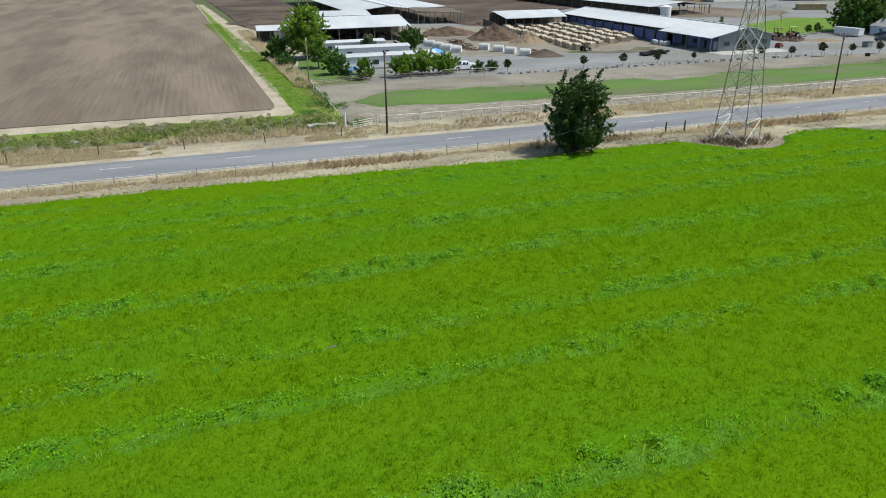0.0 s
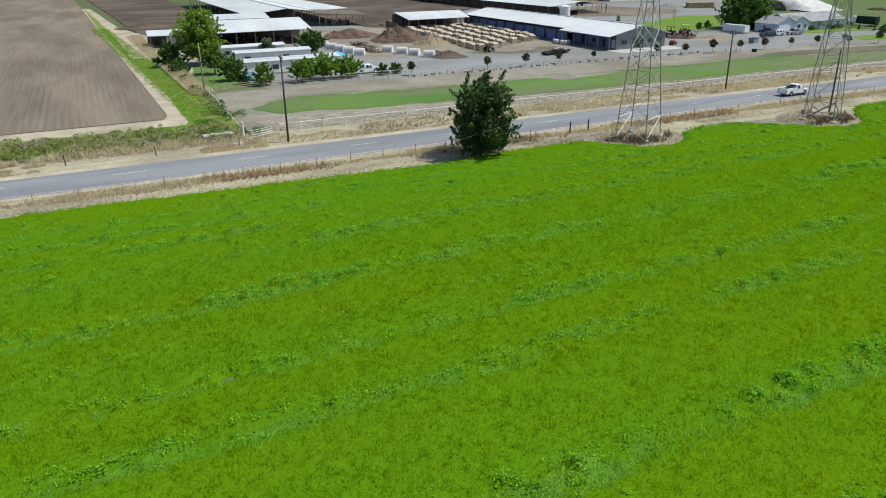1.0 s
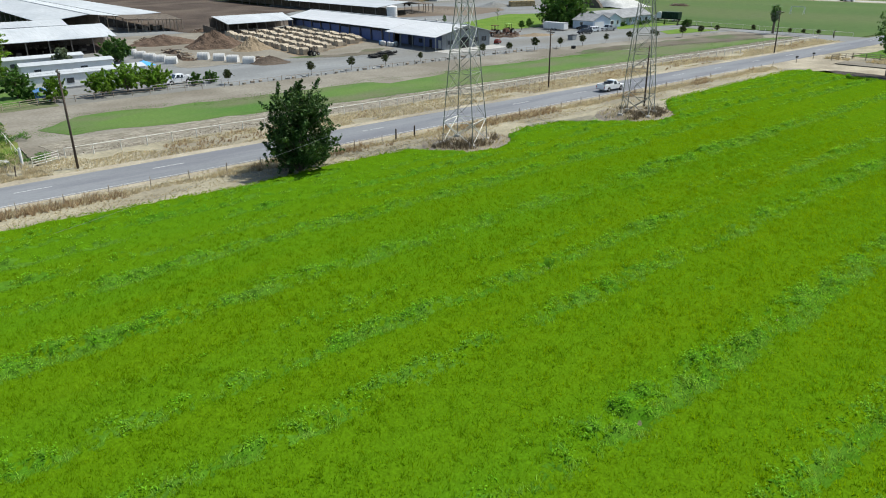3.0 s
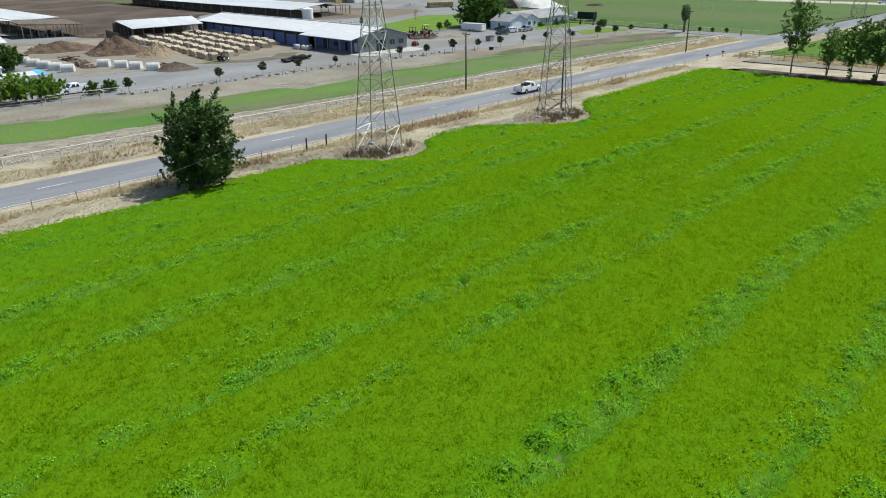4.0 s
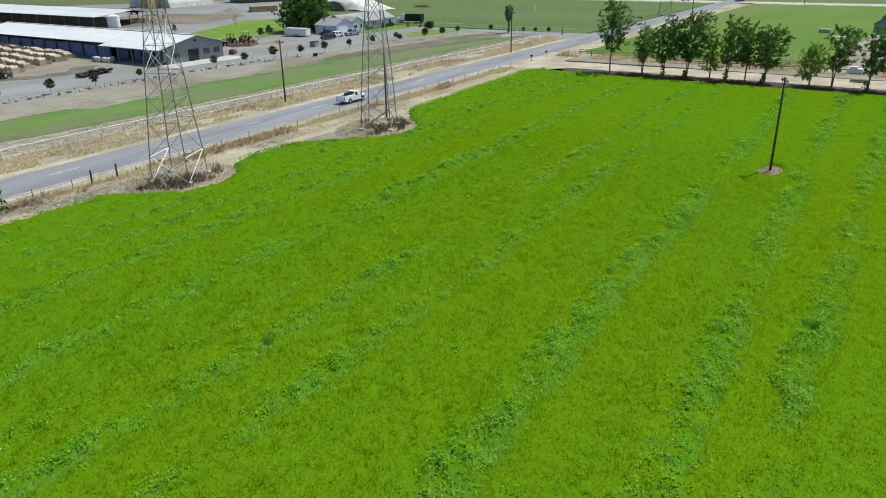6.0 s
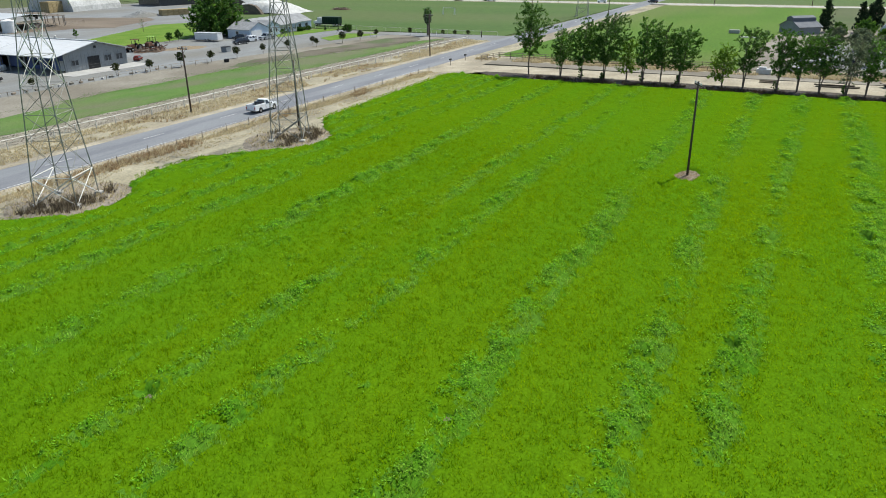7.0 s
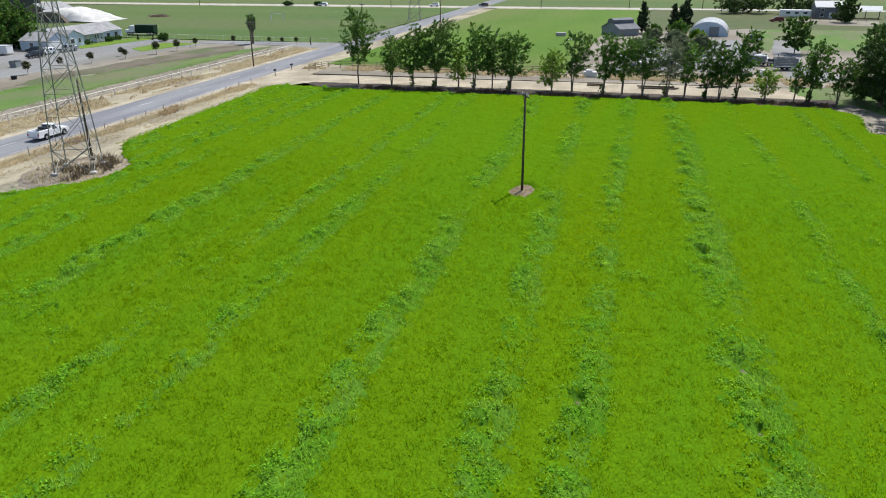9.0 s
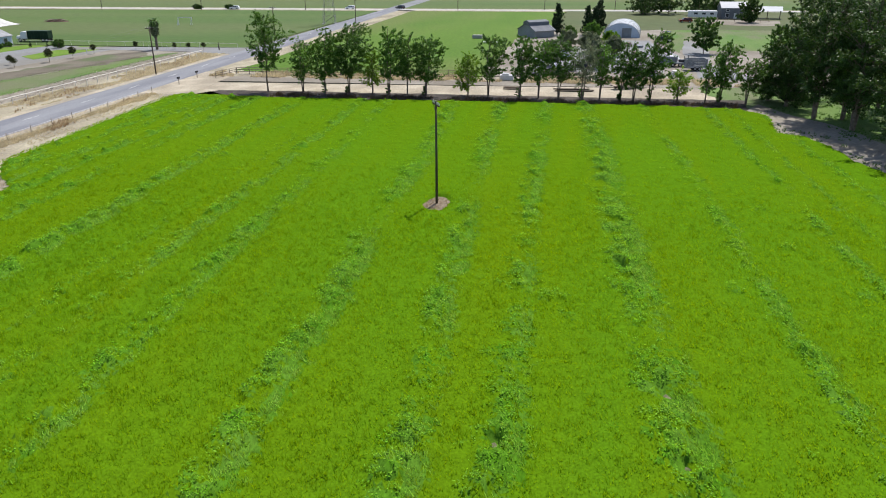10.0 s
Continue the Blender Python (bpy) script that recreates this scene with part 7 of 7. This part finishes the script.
# ---- ranch beyond the windbreak ----
t = hall("ranch_barn", "dark grey metal barn with a raised centre roof", pose(270.5, 19.2, 0, 0, 0, 38), 9.4, 7, 2.1, WALLGREY, ROOFSLATE, "barn", (("s", 0, 1.0, 2.4, 2.0, WHITEPAINT, "door"), ("s", -3.2, 1.3, 1.0, 0.8, W, "window"), ("s", 3.2, 1.3, 1.0, 0.8, W, "window")))
part("monitor_roof", Geo().prism([(-1.6, 3.4), (1.6, 3.4), (1.6, 4.4), (0, 4.9), (-1.6, 4.4)], -3.7, 3.7), ROOFSLATE, t)
part("white_trim", Geo().tube((-5.0, -3.86, 2.0), (0, -3.86, 4.2), 0.09, n=4).tube((5.0, -3.86, 2.0), (0, -3.86, 4.2), 0.09, n=4), WHITEPAINT, t)
t = thing("arched_metal_shed", "pale grey arched metal shed", "shed", pose(279, -7.6, -0.07, 0, 0, -6))
arc = [(5.6 * math.cos(a), 4.2 * math.sin(a)) for a in np.linspace(0, math.pi, 17)]
part("shell", Geo().prism(arc, -9, 9, "x"), ROOFMETAL, t, "weathered pale metal arch")
for k in range(9):
    part("rib", Geo().prism([(1.008 * a, 1.008 * b) for a, b in arc], -8.6 + 2.1 * k, -8.4 + 2.1 * k, "x"), ROOFMETAL, t)
part("end_wall", Geo().prism([(0.97 * a, 0.97 * b) for a, b in arc], -9.12, -8.99, "x"), HOUSEBLUE, t, "pale blue-grey end wall")
part("doorway", Geo().box((-9.15, -1.6, 1.4), (0.1, 2.8, 2.8)), WALLGREY, t)
for x, y, h in ((275.6, 12.6, 9.6), (277, 3.4, 9.0), (287, -0.6, 10.4), (283.5, 1.0, 8.0)):
    tree("conifer", pose(x, y, 0), "dark pointed conifer beside the ranch sheds", int(x + y * 10), h, 0.08, h * 0.52, 60, 0.26, 2600, LEAF_PINE, shape="cone", trunk=0.16, rise=0.1)
for i, (x, y, h, w, lm) in enumerate(((232.4, -24.6, 9.0, 7.6, LEAF_DARK), (262, 2.0, 5.0, 5.5, LEAF_MID), (236, 9.5, 5.0, 4.6, LEAF_GREY), (231, 4.0, 5.2, 5.0, LEAF_GREY), (224, -2.0, 5.0, 4.2, LEAF_GREY), (205, -40, 10, 9.0, LEAF_DARK), (190, -34, 9.0, 7.0, LEAF_MID), (206, 13, 5.5, 4.6, LEAF_GREY), (204, 3, 5.6, 4.4, LEAF_GREY), (223, 3.0, 5.0, 4.0, LEAF_GREY), (243, -2, 4.0, 4.6, LEAF_BRIGHT), (255, 9, 4.4, 4.2, LEAF_MID))):
    tree("ranch_tree", pose(x, y, 0), "leafy green tree in the ranch yard", 400 + 5 * i, h, 0.15, w, 36, 0.32, 3400, lm, fill=1.1)
for i, (x, y, h, w) in enumerate(((366, -22, 8, 12), (369, -33, 11, 14), (368, -45, 10, 10), (372, -27, 9, 10), (328.5, -56.5, 8.6, 8.4), (376, -55, 9, 12), (362, -88, 11, 14), (368, -102, 10, 14), (384, 172, 1.5, 4), (382.5, 188, 1.6, 4))):
    tree("far_tree" if h > 4 else "far_bush", pose(x, y, 0), "distant dense dark green tree by the cross road" if h > 4 else "low dark bush beside the cross road", 460 + 5 * i, h, 0.06, w, 34, 0.42, 2200, LEAF_DEEP, "tree" if h > 4 else "bush", shape="bush", fill=1.3)
hall("far_house", "tall dark grey house with a pale metal roof", pose(348.5, -54.8, 0), 9, 10.5, 4.2, ROOFSLATE, ROOFMETAL, "house", (("w", -3, 1.4, 1.3, 1.3, W, "window"), ("w", 3, 1.4, 1.3, 1.3, W, "window"), ("w", 0, 1.1, 1.1, 2.1, WHITEPAINT, "door"), ("w", -3, 3.2, 1.1, 0.9, W, "window"), ("w", 3, 3.2, 1.1, 0.9, W, "window")))
t = thing("open_stable", "distant open stable with a pale ribbed roof", "stable")
roof_plate(t, (344, -72, 3.0), (346, -62, 3.0), (354, -64, 4.2), (352, -74, 4.2), 8)
posts(t, [(344.6, -71.4), (345.6, -67), (346.5, -62.6), (353.2, -64.4)], 3.0, 0.12, WOODPOLE)
t = thing("travel_trailer", "long white travel trailer parked by the trees", "travel trailer", pose(347, -43, -0.06, 0, 0, 82))
part("body", Geo().box((0, 0, 1.7), (11, 2.5, 2.6), ch=0.25), WHITEPAINT, t)
for x in (-3.5, -0.5, 2.5):
    part("window", Geo().box((x, 1.26, 1.9), (1.4, 0.05, 0.7)), WINDOWGLASS, t)
    part("window", Geo().box((x, -1.26, 1.9), (1.4, 0.05, 0.7)), WINDOWGLASS, t)
for x in (-0.5, 0.5):
    for s in (-1, 1):
        wheel(t, x, s * 1.1, 0.38)
suv(pose(327, -33.8, -0.06, 0, 0, 95), "dull red car parked near the travel trailer", CARRED)
t = thing("stock_trailer", "grey stock trailer with slatted steel sides", "trailer", pose(202.6, -18.0, -0.06, 0, 0, 96))
part("bed", Geo().box((0, 0, 0.75), (4.4, 2.1, 0.2), ch=0.03), WALLGREY, t)
for sd in (-1, 1):
    for k in range(5):
        part("post", Geo().box((-2.1 + 1.05 * k, sd * 1.02, 1.65), (0.09, 0.09, 1.7)), STEELPOST, t)
    for k in range(5):
        part("slat", Geo().box((0, sd * 1.05, 1.02 + 0.34 * k), (4.4, 0.05, 0.24)), WALLGREY, t)
    for u in (-0.6, 0.35):
        wheel(t, u, sd * 0.98, 0.4)
for u in (-2.15, 2.15):
    part("end_gate", Geo().box((u, 0, 1.6), (0.07, 2.0, 1.5), ch=0.02), WALLGREY, t)
part("drawbar", Geo().tube((2.2, 0.6, 0.7), (3.6, 0, 0.6), 0.06, n=5).tube((2.2, -0.6, 0.7), (3.6, 0, 0.6), 0.06, n=5), STEELPOST, t)
tractor(pose(207.6, -17.2, -0.06, 0, 0, 80), "dark blue tractor standing behind the stock trailer", CARDARK, CARDARK, 0.95)
t = thing("hay_wagon", "long low weathered wagon beside the tree row", "wagon", pose(177.0, -1.9, -0.04, 0, 0, -65))
for k in range(6):
    part("deck_board", Geo().box((0, -0.8 + 0.32 * k, 0.72), (6.6, 0.30, 0.07)), FENCEWOOD, t)
for sd in (-1, 1):
    part("side_beam", Geo().box((0, sd * 0.7, 0.6), (6.6, 0.12, 0.16)), STEELPOST, t)
    for u in (-2.2, 2.2):
        wheel(t, u, sd * 0.8, 0.32)
t = thing("flatbed_trailer", "blue-grey equipment trailer under the trees", "trailer", pose(208.5, -13.2, -0.06, 0, 0, 75))
part("bed", Geo().box((0, 0, 0.9), (6.5, 2.3, 0.25), ch=0.03), WALLGREY, t)
part("load", Geo().box((0.4, 0, 1.6), (4.2, 1.9, 1.2), ch=0.1), WALLGREY, t)
for s in (-1, 1):
    for x in (-1.0, 0.0):
        wheel(t, x, s * 1.0, 0.42)
for i, (x, y, r, l, mt) in enumerate(((199, 12, 10, 3.0, WHITEPAINT), (184, 21.4, 90, 2.8, WHITEPAINT), (203, 6, 80, 3.4, CARDARK), (196, 2, 30, 2.6, HUTCHWHITE), (207, 16, 60, 2.4, CARSILVER), (201, -4, 15, 3.0, WALLDARK), (193, -7, 95, 5.2, FENCEWOOD), (191, 12, 92, 5.0, FENCEWOOD), (215, 2, 40, 3.2, HUTCHWHITE), (219, 10, 20, 3.6, HOUSEBLUE))):
    ob = part("equipment_crate", Geo().box((0, 0, 0.55), (l, 1.2, 1.0), ch=0.08).box((0.1 * l, 0, 1.2), (0.5 * l, 0.9, 0.4), ch=0.06), mt)
    ob.matrix_basis = pose(x, y, -0.06, 0, 0, r)
    tagged(ob, "weathered equipment crate standing in the ranch yard", "crate", "ranch yard crates")
rs_ = random.Random(91)
for i in range(16):
    x, y = rs_.uniform(188, 246), rs_.uniform(-14, 20)
    l = rs_.uniform(0.8, 2.2)
    t = thing("board_stack", "loose stack of boards in the ranch yard", "board stack", pose(x, y, -0.06, 0, 0, rs_.uniform(0, 180)), "ranch yard stacks")
    material = rs_.choice((FENCEWOOD, CONCRETE, WALLGREY, HUTCHWHITE, PENWOOD))
    for k in range(rs_.randint(3, 6)):
        part("board", Geo().box((rs_.uniform(-0.3, 0.3), rs_.uniform(-0.2, 0.2), 0.08 + 0.2 * k), (l, rs_.uniform(0.8, 1.2), 0.2), rs_.uniform(-0.2, 0.2)), material, t)
suv(pose(214, -13.5, -0.05, 0, 0, 70), "white van parked in the ranch yard", CARWHITE, 5.2)
suv(pose(238, 2.5, -0.05, 0, 0, 15), "silver car parked beside the ranch trees", CARSILVER, 4.5)
tractor(pose(257, -18, -0.06, 0, 0, 120), "dark tractor beside the arched shed", CARDARK, CARDARK, 1.1)
t = thing("log_stack", "long low stack of poles beside the tree row", "log stack", pose(172.4, 8.0, -0.04, 0, 0, 92))
for k in range(6):
    part("log", Geo().tube((-3.5 + 0.2 * k, -0.5 + 0.25 * (k % 4), 0.14 + 0.24 * (k // 4)), (3.2 + 0.15 * k, -0.5 + 0.25 * (k % 4), 0.14 + 0.24 * (k // 4)), 0.13, 0.11, 7), WALLDARK, t)
t = thing("log_stack", "short stack of old boards beside the tree row", "log stack", pose(173.0, 19.5, -0.04, 0, 0, 86))
for k in range(5):
    part("log", Geo().tube((-1.6, -0.4 + 0.25 * (k % 3), 0.14 + 0.24 * (k // 3)), (1.7, -0.4 + 0.25 * (k % 3), 0.14 + 0.24 * (k // 3)), 0.13, 0.11, 7), FENCEWOOD, t)
ob = part("white_sheet", Geo().box((0, 0, 0.1), (5.5, 1.0, 0.15), ch=0.03), WHITEPAINT)
ob.matrix_basis = pose(252, 31, -0.06, 0, 0, 85)
tagged(ob, "flat pale sheet lying in the hay field", "sheet")
ob = part("irrigation_box", Geo().box((0, 0, 0.5), (3.0, 1.6, 1.0), ch=0.1), CONCRETE)
ob.matrix_basis = pose(263, 36.5, -0.06, 0, 0, 85)
tagged(ob, "pale irrigation box in the hay field", "irrigation box")

# far traffic and poles
suv(pose(381.0, 168, -0.02, 0, 0, 92), "white car on the distant cross road", CARWHITE)
suv(pose(386.6, 112, -0.02, 0, 0, 92), "white car on the distant cross road", CARWHITE)
suv(pose(391.0, 88.5, 0.02, 0, 0, 60), "dark car at the distant crossroads", CARDARK)
lattice_tower(pose(308, 97.5, 0, 0, 0, 10), "distant pale steel lattice tower behind the windbreak", 27.0)
for i, (x, y) in enumerate(((252, 97), (298, 84.5), (372, 232), (375, 182), (380, 132), (386, 60), (390, 20), (392, -12))):
    utility_pole(x, y, 9.5, "distant wooden utility pole beside the road", turn=90 if i > 1 else 0)


# ---- loose growth ----
def tufts(name, n, box, test, h, w, material, label, seed, per=5, spread=0.6, z=-0.05, category="weeds"):
    x, y = scatter(n, *box, seed, test)
    return stuff(name, blades(x, y, np.full(len(x), z), h * (0.6 + 0.8 * np.random.RandomState(seed).rand(len(x))), w, seed + 1, (0.05, -0.1), spread, per), material, label, category)


clump = lambda f, cut, seed: (lambda x, y: fbm(x * f, y * f * 1.6, seed, 3) > cut)
pad = lambda x, y: np.minimum(np.hypot((x - 68.9) / 1.2, y - 78), np.hypot((x - 100.3) / 1.2, y - 74.5))
tufts("verge_dry_grass", 26000, (-45, 160, 81.5, 86.6), lambda x, y: (np.abs(y - 84.4) < 0.5 + 1.3 * np.clip(fbm(x * 0.15, y * 0.2, 71, 3) + 0.35, 0, 1)), 0.34, 0.06, DRYGRASS, "dry straw-coloured grass along the wire fence", 72)
tufts("verge_rust_weeds", 3000, (-45, 160, 82.8, 85.6), clump(0.09, 0.18, 73), 0.6, 0.10, RUSTWEED, "dead rust-brown weeds along the wire fence", 74)
tufts("pole_dead_grass", 260, (102, 107.2, 20.6, 24), lambda x, y: np.hypot((x - 104.5) / 1.7, y - 22.3) < 1.5, 0.16, 0.06, RUSTWEED, "dead grass round the field pole", 131)
tufts("verge_short_grass", 13000, (-45, 160, 80.2, 87.2), lambda x, y: ~inside(CROP_EDGE, x, y) & (fbm(x * 0.2, y * 0.35, 133, 3) > -0.2), 0.13, 0.08, DRYGRASS, "short dry grass on the verge", 134, per=4)
tufts("tower_brush", 7000, (58, 112, 70, 84), lambda x, y: (pad(x, y) < 4.2 + 1.2 * fbm(x * 0.5, y * 0.5, 75, 2)) & (fbm(x * 0.35, y * 0.35, 76, 3) > -0.1), 0.7, 0.09, DEADBRUSH, "dead brown brush under the lattice towers", 77)
tufts("tower_dry_grass", 2500, (58, 112, 70, 84), lambda x, y: pad(x, y) < 5.2, 0.4, 0.08, DRYGRASS, "dry grass on the tower pads", 79)
tufts("north_dry_grass", 22000, (22, 218, 97.2, 104.5), clump(0.12, -0.15, 81), 0.24, 0.06, DRYGRASS, "dry straw grass below the pipe fence", 82)
tufts("north_rust_weeds", 1500, (22, 218, 97.5, 104), clump(0.1, 0.2, 83), 0.5, 0.10, RUSTWEED, "brown dead weeds below the pipe fence", 84)
tufts("west_dry_grass", 14000, (-45, 22, 97.4, 104), clump(0.12, 0.0, 85), 0.32, 0.07, DRYGRASS, "dry straw grass beside the road", 86)


def mounds(name, n, box, test, high, size, material, label, seed, per=5, grain=0.35):
    """Leafy weeds that stand in rounded, uneven mounds."""
    x, y = scatter(n, *box, seed, test)
    z = -0.05 + high * np.clip(0.45 + 0.9 * fbm(x * grain, y * grain, seed + 1, 3), 0.05, 1) * (0.5 + 0.5 * np.random.RandomState(seed).rand(len(x)))
    return stuff(name, flat_leaves(x, y, z, np.full(len(x), size), seed + 2, 0.7, per, 0.25), material, label, "weeds")


side = lambda x, y, a, b, w: np.abs(x - (a - b * (y - 118))) < w
def weed_bushes(name, n, box, test, size, high, leaf, per, material, label, seed):
    """Rounded weed bushes, each a dome of many leaves."""
    x, y = scatter(n, *box, seed, test)
    rs = np.random.RandomState(seed + 1)
    r = size * (0.5 + 0.8 * rs.rand(len(x)))
    h = high * (0.5 + 0.7 * rs.rand(len(x)))
    x, y, r, h = (np.repeat(k, per) for k in (x, y, r, h))
    a, f = rs.rand(len(x)) * 6.2832, rs.rand(len(x)) ** 0.6
    up = np.sqrt(np.clip(1 - f * f, 0, 1)) * (0.8 + 0.3 * rs.rand(len(x)))
    c = np.stack([x + np.cos(a) * f * r, y + np.sin(a) * f * r, -0.03 + h * up], -1)
    nrm = np.stack([np.cos(a) * f, np.sin(a) * f, up + 0.2], -1) + rs.normal(size=(len(x), 3)) * 0.45
    return stuff(name, leaf_mesh(c, nrm, leaf, rs), material, label, "weeds")


weed_bushes("olive_ditch_weeds", 640, (-48, 20, 102.6, 114.5), lambda x, y: (y < 113.4 + fbm(x * 0.2, y, 87, 2)) & (y > 103.6 + 1.2 * fbm(x * 0.15, y * 0.1, 86, 2)), 1.0, 0.95, 0.12, 85, GREENWEED, "olive-green leafy ditch weeds in rounded bushes", 188)
weed_bushes("green_ditch_weeds", 170, (-48, 22, 104, 116), clump(0.1, 0.05, 88), 0.9, 0.8, 0.12, 110, LEAF_DITCH, "deep green leafy bushes in the ditch", 190)
weed_bushes("pale_ditch_weeds", 120, (-48, 16, 104, 112), clump(0.1, 0.1, 89), 0.9, 1.05, 0.09, 130, PALEWEED, "pale flowering ditch weed bushes", 194)
weed_bushes("ditch_fence_bushes", 60, (15, 24, 118, 190), lambda x, y: np.abs(x - (21.0 - 0.02 * (y - 118))) < 1.2, 1.0, 1.4, 0.13, 120, LEAF_DARK, "dark leafy bushes along the ditch fence", 197)
mounds("ditch_side_weeds", 3500, (13, 24, 112, 205), lambda x, y: side(x, y, 21.2, 0.02, 1.3) & (fbm(x * 0.2, y * 0.12, 91, 3) > -0.1), 1.0, 0.16, GREENWEED, "tall leafy weeds along the ditch fence", 192)
mounds("ditch_dark_weeds", 2500, (16, 24, 104, 124), lambda x, y: fbm(x * 0.25, y * 0.25, 95, 3) > 0.1, 0.8, 0.15, LEAF_MID, "dark leafy weeds at the ditch end", 195)
mounds("ditch_grass", 16000, (2, 22, 116, 300), lambda x, y: side(x, y, 18.2, 0.055, 2.8), 0.22, 0.12, LEAF_BRIGHT, "bright green ditch grass", 196, 8, 0.2)
tufts("ditch_front_dry", 5200, (-48, 21, 101.5, 112), lambda x, y: fbm(x * 0.14, y * 0.3, 141, 3) + 0.06 * (105.5 - y) > -0.02, 0.75, 0.09, DRYGRASS, "tall dry grass standing among the ditch weeds", 142, spread=0.7)
tufts("ditch_side_dry", 16000, (14, 24, 142, 262), lambda x, y: (np.abs(x - (20.3 - 0.028 * (y - 150))) < 1.7) & (fbm(x * 0.3, y * 0.12, 93, 3) > -0.25), 0.85, 0.10, DRYGRASS, "dry reeds along the ditch", 94, spread=0.8)
edge = lambda poly, x, y, w: edge_dist(poly, x, y) < w * np.clip(0.5 + 1.2 * fbm(x * 0.15, y * 0.3, 121, 3), 0, 1)
STRIP = [(25.5, 124), (29.5, 118.5), (45, 115.5), (80, 112.5), (150, 110.8), (218, 110.5), (216, 113), (190, 119.5), (150, 127), (110, 128), (68, 128), (33, 131.5)]
mounds("pasture_edge_grass", 42000, (22, 220, 108, 134), lambda x, y: edge(STRIP, x, y, 3.6), 0.10, 0.06, LEAF_PASTURE, "thin grass straggling out of the pasture", 123, 3, 0.3)
tufts("ranch_dry_grass", 9000, (181, 188, -30, 84), clump(0.14, -0.1, 103), 0.5, 0.12, DRYGRASS, "dry grass along the ranch fence", 104)
tufts("crop_edge_weeds", 9000, (-40, 160, 78, 81.6), lambda x, y: ~inside(CROP_EDGE, x, y) & (edge_dist(CROP_EDGE, x, y) < 0.9), 0.2, 0.05, CROP_BLADE, "green stragglers at the crop edge", 106)
tufts("corner_weeds", 3500, (120, 174, -48, -20), lambda x, y: ~inside(CROP_EDGE, x, y) & (fbm(x * 0.2, y * 0.2, 107, 3) > 0), 0.25, 0.10, LEAF_DARK, "green undergrowth under the tall trees", 108, spread=0.8)
# clods on the bank behind the pipe fence
rs = np.random.RandomState(111)
n = 6500
cx, cy, cs = 25 + 190 * rs.rand(n), 105.6 + 6.0 * rs.rand(n) ** 1.2, 0.03 + 0.11 * rs.rand(n) ** 2
oct_v = np.array([(1, 0, 0), (-1, 0, 0), (0, 1, 0), (0, -1, 0), (0, 0, 1), (0, 0, -0.6)], float)
oct_f = np.array([(0, 2, 4), (2, 1, 4), (1, 3, 4), (3, 0, 4), (2, 0, 5), (1, 2, 5), (3, 1, 5), (0, 3, 5)])
v = oct_v[None] * (0.6 + 0.8 * rs.rand(n, 6, 1)) * cs[:, None, None] + np.stack([cx, cy, np.full(n, 0.0)], -1)[:, None]
CLOD = mk("dry_clod", (0.21, 0.178, 0.138), (0.32, 0.28, 0.225), s=0.6, fine=4, vary=0.3, isl=0.4)
stuff("bank_clods", fast_mesh("bank_clods", v.reshape(-1, 3), (oct_f[None] + 6 * np.arange(n)[:, None, None]).reshape(-1, 3)), CLOD, "loose dry clods on the bank", "clods")
